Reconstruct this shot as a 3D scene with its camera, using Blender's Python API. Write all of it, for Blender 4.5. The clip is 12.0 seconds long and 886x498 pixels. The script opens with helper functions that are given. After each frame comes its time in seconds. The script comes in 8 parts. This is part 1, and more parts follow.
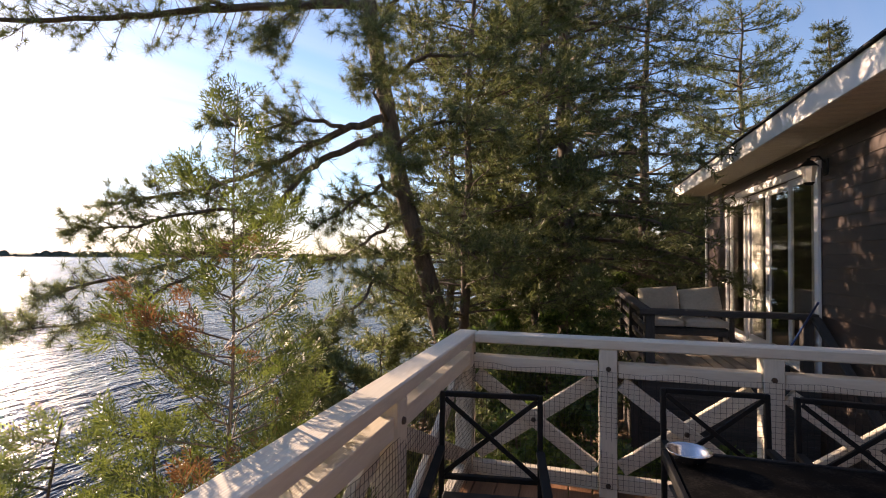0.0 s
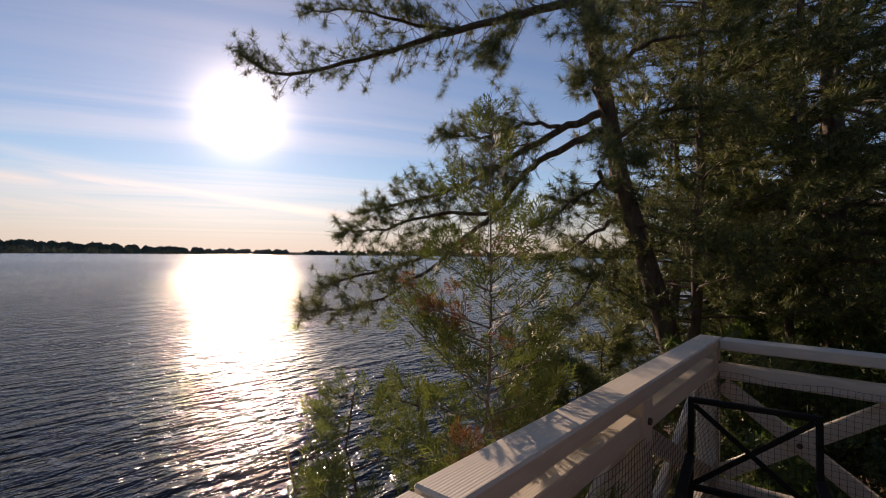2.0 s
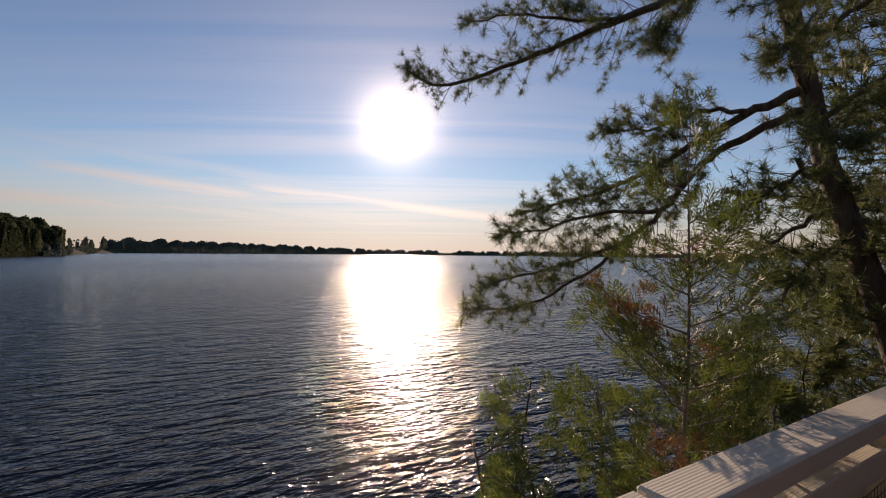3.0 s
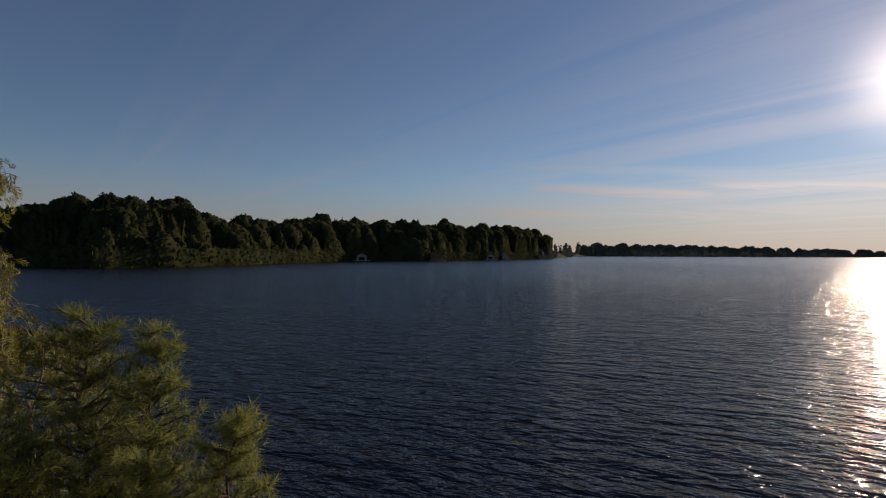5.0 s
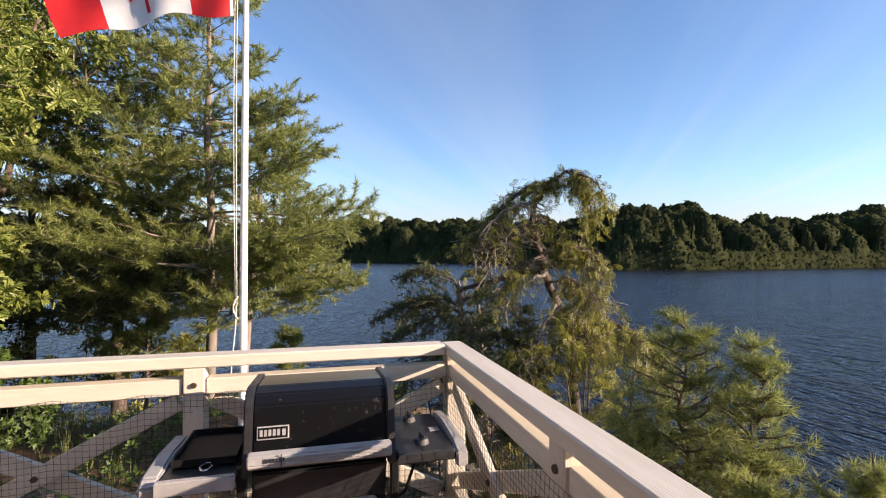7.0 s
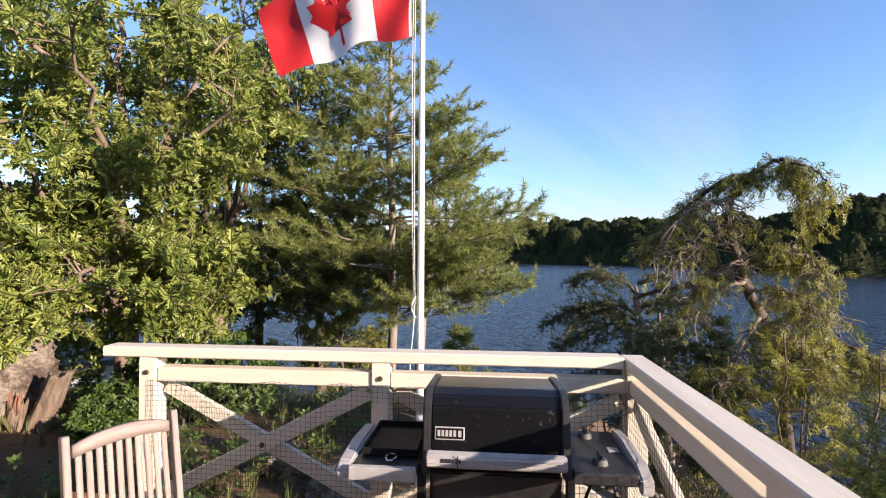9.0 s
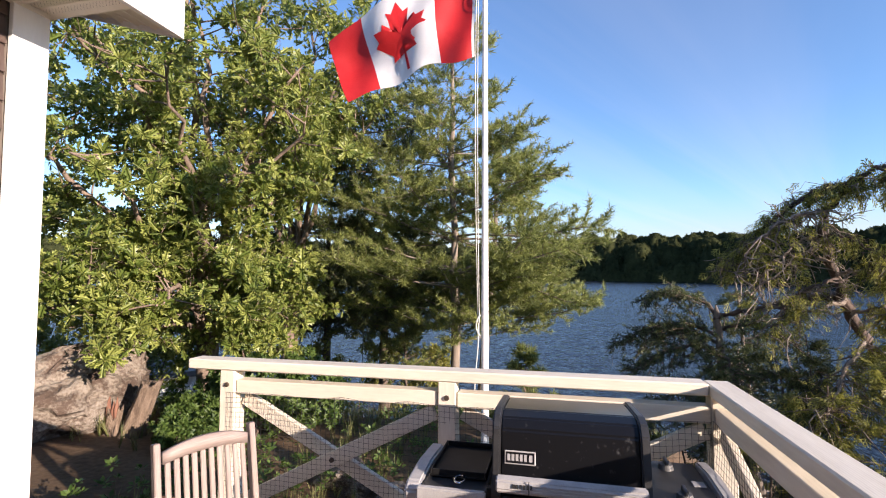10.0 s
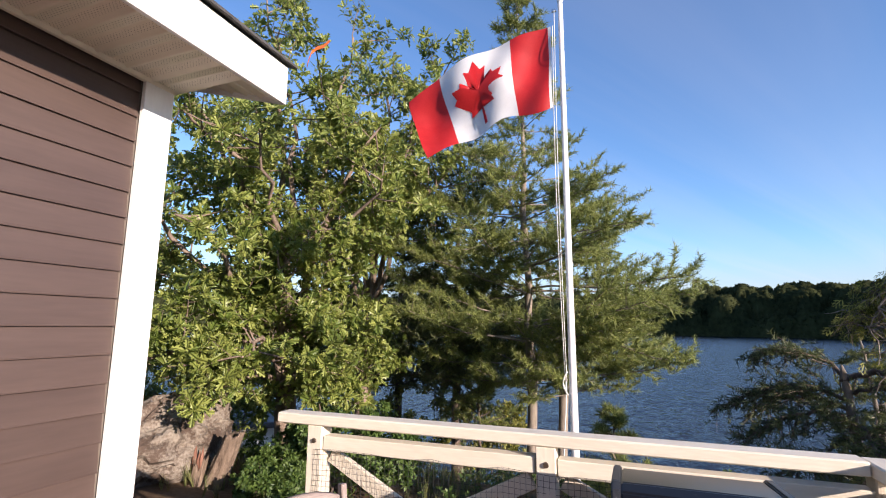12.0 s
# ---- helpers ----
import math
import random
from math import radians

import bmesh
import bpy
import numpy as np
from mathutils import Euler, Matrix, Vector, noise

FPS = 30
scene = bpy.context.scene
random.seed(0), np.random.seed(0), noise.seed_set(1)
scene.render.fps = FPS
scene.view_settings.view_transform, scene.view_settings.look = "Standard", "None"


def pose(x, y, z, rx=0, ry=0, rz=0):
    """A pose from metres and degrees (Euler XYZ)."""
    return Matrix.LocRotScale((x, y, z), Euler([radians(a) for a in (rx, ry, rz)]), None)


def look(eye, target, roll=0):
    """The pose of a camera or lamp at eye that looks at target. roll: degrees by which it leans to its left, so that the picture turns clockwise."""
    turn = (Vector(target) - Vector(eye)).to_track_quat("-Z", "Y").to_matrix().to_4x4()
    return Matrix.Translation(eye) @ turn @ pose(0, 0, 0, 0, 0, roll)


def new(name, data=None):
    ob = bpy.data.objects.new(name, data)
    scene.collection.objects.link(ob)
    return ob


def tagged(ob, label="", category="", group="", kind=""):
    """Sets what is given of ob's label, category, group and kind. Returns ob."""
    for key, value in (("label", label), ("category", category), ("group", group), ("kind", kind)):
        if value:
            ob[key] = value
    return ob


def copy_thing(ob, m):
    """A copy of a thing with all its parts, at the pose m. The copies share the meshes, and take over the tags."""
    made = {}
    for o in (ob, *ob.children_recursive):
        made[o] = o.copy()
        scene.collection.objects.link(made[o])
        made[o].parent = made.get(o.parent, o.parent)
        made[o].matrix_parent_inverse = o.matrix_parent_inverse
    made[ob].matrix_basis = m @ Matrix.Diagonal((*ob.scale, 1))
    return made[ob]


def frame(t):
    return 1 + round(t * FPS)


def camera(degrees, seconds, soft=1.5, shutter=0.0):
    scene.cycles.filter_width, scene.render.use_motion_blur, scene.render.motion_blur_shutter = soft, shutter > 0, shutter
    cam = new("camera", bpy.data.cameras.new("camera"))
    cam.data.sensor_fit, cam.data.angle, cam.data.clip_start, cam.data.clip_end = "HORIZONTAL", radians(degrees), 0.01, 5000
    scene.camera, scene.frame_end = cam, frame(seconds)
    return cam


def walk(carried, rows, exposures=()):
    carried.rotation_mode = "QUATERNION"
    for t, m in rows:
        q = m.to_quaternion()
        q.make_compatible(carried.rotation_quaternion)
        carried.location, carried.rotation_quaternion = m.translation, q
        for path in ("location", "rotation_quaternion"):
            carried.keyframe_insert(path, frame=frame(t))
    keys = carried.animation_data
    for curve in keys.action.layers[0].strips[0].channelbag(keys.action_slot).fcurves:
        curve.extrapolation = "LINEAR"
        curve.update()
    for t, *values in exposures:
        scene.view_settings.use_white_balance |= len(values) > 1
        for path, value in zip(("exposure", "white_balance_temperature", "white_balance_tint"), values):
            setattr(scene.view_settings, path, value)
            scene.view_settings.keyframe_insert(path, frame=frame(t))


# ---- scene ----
LENS = 86.1
cam = camera(LENS, 12.0, soft=1.1)
PATH = [
    (0, (0.767, 0.693, 1.422), (0.222, 2.617, 1.458), 0.4),
    (0.5, (0.747, 0.655, 1.422), (0.124, 2.555, 1.456), 0.4),
    (1, (0.720, 0.616, 1.418), (-0.090, 2.444, 1.449), 0.5),
    (1.5, (0.706, 0.572, 1.415), (-0.335, 2.279, 1.444), 0.5),
    (2, (0.687, 0.535, 1.416), (-0.605, 2.061, 1.440), 0.6),
    (2.5, (0.659, 0.491, 1.415), (-0.837, 1.819, 1.436), 0.6),
    (4.5, (0.558, -0.234, 1.431), (-1.434, -0.409, 1.447), 0.5),
    (5, (0.576, -0.449, 1.435), (-1.313, -1.107, 1.452), 0.3),
    (5.5, (0.626, -0.634, 1.458), (-1.093, -1.654, 1.474), 0.5),
    (6, (0.719, -0.769, 1.424), (-0.750, -2.126, 1.446), 0.1),
    (6.5, (0.808, -0.890, 1.433), (-0.288, -2.563, 1.454), -0.1),
    (7, (0.836, -1.008, 1.463), (0.337, -2.945, 1.487), -0.0),
    (9, (0.863, -1.059, 1.487), (1.052, -3.050, 1.514), 0.2),
    (9.5, (0.870, -1.061, 1.490), (1.187, -3.035, 1.518), 0.2),
    (10, (0.892, -1.069, 1.490), (1.335, -3.017, 1.590), 0.1),
    (10.5, (0.910, -1.077, 1.489), (1.449, -2.995, 1.666), 0.1),
    (11, (0.947, -1.086, 1.487), (1.565, -2.972, 1.739), 0.1),
    (11.5, (0.991, -1.099, 1.488), (1.657, -2.962, 1.780), 0.2),
    (12, (1.050, -1.117, 1.488), (1.753, -2.962, 1.808), 0.3),
]
walk(cam, [(t, look(eye, target, roll)) for t, eye, target, roll in PATH],
     exposures=[(0, 1.25, 8250, 28), (1.0, 0.75, 8250, 29), (2.0, -0.12, 8100, 30), (2.7, -0.18, 8100, 29), (4.3, -0.75, 7700, 26), (5.0, -0.72, 7700, 26), (5.6, 0.38, 7850, 27), (6.3, 0.73, 7600, 25), (7.0, 1.13, 7250, 23), (9.0, 1.26, 6800, 22), (12, 1.04, 6450, 21)])

# ---- world, sun, exposure ----
SUN_AZ, SUN_EL = 63.5, 15.3          # degrees left of +y, degrees up
SUN_DIR = Vector((-math.sin(radians(SUN_AZ)) * math.cos(radians(SUN_EL)),
                  math.cos(radians(SUN_AZ)) * math.cos(radians(SUN_EL)), math.sin(radians(SUN_EL))))


def build_world():
    w = bpy.data.worlds.new("evening_sky")
    scene.world = w
    w.use_nodes = True
    nt = w.node_tree
    nt.nodes.clear()
    N, L = nt.nodes.new, nt.links.new
    out = N("ShaderNodeOutputWorld")
    bg = N("ShaderNodeBackground")
    bg.inputs[1].default_value = 1.0
    sky = N("ShaderNodeTexSky")
    sky.sky_type = "NISHITA"
    sky.sun_disc = False
    sky.sun_elevation, sky.sun_rotation = radians(SUN_EL), radians(-SUN_AZ)
    sky.air_density, sky.dust_density, sky.ozone_density = 1.0, 0.0, 3.2
    tc = N("ShaderNodeTexCoord")

    def math_node(op, a, b=None, clamp=False):
        n = N("ShaderNodeMath")
        n.operation, n.use_clamp = op, clamp
        for i, v in enumerate((a, b)):
            if v is None:
                continue
            if isinstance(v, (int, float)):
                n.inputs[i].default_value = v
            else:
                L(v, n.inputs[i])
        return n.outputs[0]

    scale = N("ShaderNodeMix")
    scale.data_type, scale.blend_type = "RGBA", "MULTIPLY"
    scale.inputs[0].default_value = 1.0
    L(sky.outputs[0], scale.inputs[6])
    scale.inputs[7].default_value = (SKY * 0.84, SKY, SKY * 1.1, 1)
    # thin cirrus streaks on a high flat layer
    sep = N("ShaderNodeSeparateXYZ")
    L(tc.outputs["Generated"], sep.inputs[0])
    zz = math_node("ADD", math_node("MAXIMUM", sep.outputs[2], 0.0), 0.035)
    comb = N("ShaderNodeCombineXYZ")
    L(math_node("DIVIDE", sep.outputs[0], zz), comb.inputs[0])
    L(math_node("DIVIDE", sep.outputs[1], zz), comb.inputs[1])
    def along(v):
        n = N("ShaderNodeVectorMath")
        n.operation = "DOT_PRODUCT"
        L(comb.outputs[0], n.inputs[0])
        n.inputs[1].default_value = v
        return n.outputs["Value"]

    wind = radians(150)                     # the streaks run towards this bearing
    mp = N("ShaderNodeCombineXYZ")
    L(along((-0.07 * math.sin(wind), 0.07 * math.cos(wind), 0)), mp.inputs[0])
    L(along((0.8 * math.cos(wind), 0.8 * math.sin(wind), 0)), mp.inputs[1])
    ns = N("ShaderNodeTexNoise")
    ns.inputs["Scale"].default_value, ns.inputs["Detail"].default_value = 1.5, 6
    ns.inputs["Roughness"].default_value, ns.inputs["Distortion"].default_value = 0.55, 0.7
    L(mp.outputs[0], ns.inputs[0])
    ramp = N("ShaderNodeMapRange")
    ramp.inputs[1].default_value, ramp.inputs[2].default_value = 0.42, 0.8
    ramp.inputs[3].default_value, ramp.inputs[4].default_value = 0.0, 0.5
    L(ns.outputs[0], ramp.inputs[0])
    fade = N("ShaderNodeMapRange")
    fade.inputs[1].default_value, fade.inputs[2].default_value = 0.01, 0.06
    L(sep.outputs[2], fade.inputs[0])
    high = N("ShaderNodeMapRange")
    high.inputs[1].default_value, high.inputs[2].default_value = 0.14, 0.34
    high.inputs[3].default_value, high.inputs[4].default_value = 1.0, 0.4
    L(sep.outputs[2], high.inputs[0])
    # glow of the low sun in the haze
    dot = N("ShaderNodeVectorMath")
    dot.operation = "DOT_PRODUCT"
    L(tc.outputs["Generated"], dot.inputs[0])
    dot.inputs[1].default_value = SUN_DIR
    d = math_node("MAXIMUM", dot.outputs["Value"], 0.0)
    # pale haze low over the horizon
    low = N("ShaderNodeMapRange")
    low.interpolation_type = "SMOOTHSTEP"
    low.inputs[1].default_value, low.inputs[2].default_value = 0.0, 0.17
    low.inputs[3].default_value, low.inputs[4].default_value = 0.72, 0.0
    L(sep.outputs[2], low.inputs[0])
    haze = N("ShaderNodeMix")
    haze.data_type = "RGBA"
    L(low.outputs[0], haze.inputs[0])
    L(scale.outputs[2], haze.inputs[6])
    hz = N("ShaderNodeMix")
    hz.data_type, hz.blend_type = "RGBA", "MULTIPLY"
    hz.inputs[0].default_value = 1.0
    hz.inputs[6].default_value = (0.90, 0.84, 0.90, 1)
    L(math_node("ADD", math_node("MULTIPLY", math_node("POWER", d, 5), 0.5), 0.34), hz.inputs[7])
    L(hz.outputs[2], haze.inputs[7])
    near_sun = math_node("ADD", math_node("MULTIPLY", math_node("POWER", d, 4), 0.5), 0.5)
    # long flat cloud bands low in the west: bearing and height in degrees
    bearing = math_node("MULTIPLY", math_node("ARCTAN2", math_node("MULTIPLY", sep.outputs[0], -1.0), sep.outputs[1]), 180 / math.pi)
    height = math_node("MULTIPLY", math_node("ARCSINE", sep.outputs[2]), 180 / math.pi)
    bc = N("ShaderNodeCombineXYZ")
    L(math_node("MULTIPLY", bearing, 0.055), bc.inputs[0])
    L(math_node("SUBTRACT", math_node("MULTIPLY", height, 0.75), math_node("MULTIPLY", bearing, 0.075)), bc.inputs[1])
    bn = N("ShaderNodeTexNoise")
    bn.inputs["Scale"].default_value, bn.inputs["Detail"].default_value = 1.0, 7
    bn.inputs["Roughness"].default_value, bn.inputs["Distortion"].default_value = 0.6, 0.5
    L(bc.outputs[0], bn.inputs[0])

    def band(az0, el0, slope, az_from, az_to, thick):
        """A streak through (az0, el0) that climbs by slope, between two bearings."""
        line = math_node("ADD", math_node("MULTIPLY", math_node("SUBTRACT", bearing, az0), slope), el0)
        off = math_node("ADD", math_node("SUBTRACT", height, line), math_node("MULTIPLY", math_node("SUBTRACT", bn.outputs[0], 0.5), 2.4 * thick))
        body = math_node("POWER", 2.718, math_node("MULTIPLY", math_node("POWER", math_node("DIVIDE", math_node("ABSOLUTE", off), thick), 2.0), -1.0))
        mid, half = (az_from + az_to) / 2, (az_to - az_from) / 2
        span = math_node("SUBTRACT", 1.0, math_node("POWER", math_node("DIVIDE", math_node("ABSOLUTE", math_node("SUBTRACT", bearing, mid)), half), 3.0), True)
        return math_node("MULTIPLY", body, span)

    soft = N("ShaderNodeMapRange")
    soft.inputs[1].default_value, soft.inputs[2].default_value = 0.3, 0.66
    L(bn.outputs[0], soft.inputs[0])
    bands = math_node("ADD", math_node("ADD", band(65, 5.9, 0.1, 43, 84, 0.58), band(87, 6.9, 0.085, 77, 100, 0.65)),
                      math_node("ADD", math_node("MULTIPLY", band(80, 8.6, 0.1, 62, 104, 0.6), 0.35), math_node("MULTIPLY", band(84, 4.6, 0.03, 60, 112, 0.8), 0.7)))
    bands = math_node("MULTIPLY", math_node("MULTIPLY", bands, soft.outputs[0]), 0.9, True)
    cloud = N("ShaderNodeMix")
    cloud.data_type = "RGBA"
    L(math_node("MAXIMUM", bands, math_node("MULTIPLY", math_node("MULTIPLY", ramp.outputs[0], near_sun), math_node("MULTIPLY", fade.outputs[0], high.outputs[0]))), cloud.inputs[0])
    L(haze.outputs[2], cloud.inputs[6])
    lit = N("ShaderNodeMix")
    lit.data_type, lit.blend_type = "RGBA", "MULTIPLY"
    lit.inputs[0].default_value = 1.0
    lit.inputs[6].default_value = (1.0, 0.94, 0.88, 1)
    glowc = math_node("ADD", math_node("MULTIPLY", math_node("POWER", d, 8), 0.85), 0.5)
    L(glowc, lit.inputs[7])
    L(lit.outputs[2], cloud.inputs[7])
    g = math_node("ADD", math_node("ADD", math_node("MULTIPLY", math_node("POWER", d, 45), 0.2), math_node("MULTIPLY", math_node("POWER", d, 12), 0.07)),
                  math_node("ADD", math_node("MULTIPLY", math_node("POWER", d, 450), 1.7),
                            math_node("MULTIPLY", math_node("POWER", d, 6000), 60.0)))
    glow = N("ShaderNodeMix")
    glow.data_type, glow.blend_type = "RGBA", "MULTIPLY"
    glow.inputs[0].default_value = 1.0
    glow.inputs[6].default_value = (1.0, 0.93, 0.82, 1)
    L(g, glow.inputs[7])
    add = N("ShaderNodeMix")
    add.data_type, add.blend_type = "RGBA", "ADD"
    add.inputs[0].default_value = 1.0
    L(cloud.outputs[2], add.inputs[6])
    L(glow.outputs[2], add.inputs[7])
    L(add.outputs[2], bg.inputs[0])
    L(bg.outputs[0], out.inputs[0])


SKY = 0.115
build_world()
sun = new("sun", bpy.data.lights.new("sun", "SUN"))
sun.data.energy, sun.data.angle, sun.data.color = 5.0, radians(0.53), (1.0, 0.88, 0.72)
sun.matrix_world = look(SUN_DIR * 50, (0, 0, 0))


# ---- materials ----
def material(name, dark, light, scale=6.0, stretch=(1, 1, 1), rough=0.6, bump=0.3, bump_dist=0.003, fine=None, metal=0.0,
             island=0.0, translucent=0.0, spread=(0.3, 0.7), stain=0.0, grain=0.0, coat=0.0, spec=0.5, far=None):
    """Two-scale procedural surface. dark, light: the base colours it varies between; grain: ridges along local x."""
    m = bpy.data.materials.new(name)
    m.use_nodes = True
    nt = m.node_tree
    nt.nodes.clear()
    N, L = nt.nodes.new, nt.links.new
    out = N("ShaderNodeOutputMaterial")
    b = N("ShaderNodeBsdfPrincipled")
    tc = N("ShaderNodeTexCoord")
    mp = N("ShaderNodeMapping")
    mp.inputs["Scale"].default_value = stretch
    L(tc.outputs["Object"], mp.inputs[0])
    info = N("ShaderNodeObjectInfo")
    shift = N("ShaderNodeVectorMath")
    shift.operation = "MULTIPLY_ADD"
    L(mp.outputs[0], shift.inputs[0])
    shift.inputs[1].default_value = (1, 1, 1)
    sc = N("ShaderNodeMath")
    sc.operation = "MULTIPLY"
    sc.inputs[1].default_value = 37.0
    L(info.outputs["Random"], sc.inputs[0])
    L(sc.outputs[0], shift.inputs[2])
    n1 = N("ShaderNodeTexNoise")
    n1.inputs["Scale"].default_value, n1.inputs["Detail"].default_value = scale, 5
    n2 = N("ShaderNodeTexNoise")
    n2.inputs["Scale"].default_value, n2.inputs["Detail"].default_value = fine or scale * 9, 3
    L(shift.outputs[0], n1.inputs[0])
    L(shift.outputs[0], n2.inputs[0])
    mixn = N("ShaderNodeMath")
    mixn.operation = "MULTIPLY_ADD"
    L(n2.outputs[0], mixn.inputs[0])
    mixn.inputs[1].default_value = 0.4
    half = N("ShaderNodeMath")
    half.operation = "MULTIPLY"
    half.inputs[1].default_value = 0.6
    L(n1.outputs[0], half.inputs[0])
    L(half.outputs[0], mixn.inputs[2])
    val = mixn.outputs[0]
    if island:
        geo = N("ShaderNodeNewGeometry")
        isl = N("ShaderNodeMath")
        isl.operation = "MULTIPLY_ADD"
        cen = N("ShaderNodeMath")
        cen.operation = "SUBTRACT"
        L(geo.outputs["Random Per Island"], cen.inputs[0])
        cen.inputs[1].default_value = 0.5
        L(cen.outputs[0], isl.inputs[0])
        isl.inputs[1].default_value = island
        L(val, isl.inputs[2])
        val = isl.outputs[0]
    rm = N("ShaderNodeMapRange")
    rm.inputs[1].default_value, rm.inputs[2].default_value = spread
    L(val, rm.inputs[0])
    col = N("ShaderNodeMix")
    col.data_type = "RGBA"
    col.inputs[6].default_value, col.inputs[7].default_value = (*dark, 1), (*light, 1)
    L(rm.outputs[0], col.inputs[0])
    colour = col.outputs[2]
    if stain:
        n3 = N("ShaderNodeTexNoise")
        n3.inputs["Scale"].default_value, n3.inputs["Detail"].default_value = scale * 0.35, 6
        L(shift.outputs[0], n3.inputs[0])
        r3 = N("ShaderNodeMapRange")
        r3.inputs[1].default_value, r3.inputs[2].default_value = 0.55, 0.72
        r3.inputs[4].default_value = stain
        L(n3.outputs[0], r3.inputs[0])
        st = N("ShaderNodeMix")
        st.data_type, st.blend_type = "RGBA", "MULTIPLY"
        L(r3.outputs[0], st.inputs[0])
        L(colour, st.inputs[6])
        st.inputs[7].default_value = (0.45, 0.4, 0.34, 1)
        colour = st.outputs[2]
    if far:                                  # the wooded land across the lake has another floor
        ln = N("ShaderNodeVectorMath")
        ln.operation = "LENGTH"
        L(tc.outputs["Object"], ln.inputs[0])
        fr = N("ShaderNodeMapRange")
        fr.inputs[1].default_value, fr.inputs[2].default_value = 60.0, 90.0
        L(ln.outputs["Value"], fr.inputs[0])
        fm = N("ShaderNodeMix")
        fm.data_type = "RGBA"
        L(fr.outputs[0], fm.inputs[0])
        L(colour, fm.inputs[6])
        fm.inputs[7].default_value = (*far, 1)
        colour = fm.outputs[2]
    L(colour, b.inputs["Base Color"])
    b.inputs["Roughness"].default_value = rough
    b.inputs["Metallic"].default_value = metal
    b.inputs["Coat Weight"].default_value = coat
    b.inputs["Specular IOR Level"].default_value = spec
    height = val
    if grain:
        gm = N("ShaderNodeMapping")
        gm.inputs["Scale"].default_value = (0.02, 1, 1)
        L(tc.outputs["Object"], gm.inputs[0])
        wv = N("ShaderNodeTexWave")
        wv.wave_type, wv.bands_direction = "BANDS", "Y"
        wv.inputs["Scale"].default_value = 34.0
        wv.inputs["Distortion"].default_value, wv.inputs["Detail"].default_value = 1.6, 3
        wv.inputs["Detail Scale"].default_value = 0.6
        L(gm.outputs[0], wv.inputs[0])
        ga = N("ShaderNodeMath")
        ga.operation = "MULTIPLY_ADD"
        L(wv.outputs["Fac"], ga.inputs[0])
        ga.inputs[1].default_value = grain
        L(val, ga.inputs[2])
        height = ga.outputs[0]
    bp = N("ShaderNodeBump")
    bp.inputs["Strength"].default_value, bp.inputs["Distance"].default_value = bump, bump_dist
    L(height, bp.inputs["Height"])
    L(bp.outputs[0], b.inputs["Normal"])
    if translucent:
        tr = N("ShaderNodeBsdfTranslucent")
        L(colour, tr.inputs[0])
        ms = N("ShaderNodeMixShader")
        ms.inputs[0].default_value = translucent
        L(b.outputs[0], ms.inputs[1])
        L(tr.outputs[0], ms.inputs[2])
        L(ms.outputs[0], out.inputs[0])
    else:
        L(b.outputs[0], out.inputs[0])
    return m


def glass_material(name, tint=(1, 1, 1), rough=0.0):
    m = bpy.data.materials.new(name)
    m.use_nodes = True
    b = m.node_tree.nodes["Principled BSDF"]
    b.inputs["Base Color"].default_value = (*tint, 1)
    b.inputs["Transmission Weight"].default_value = 1.0
    b.inputs["Roughness"].default_value, b.inputs["IOR"].default_value = rough, 1.45
    return m


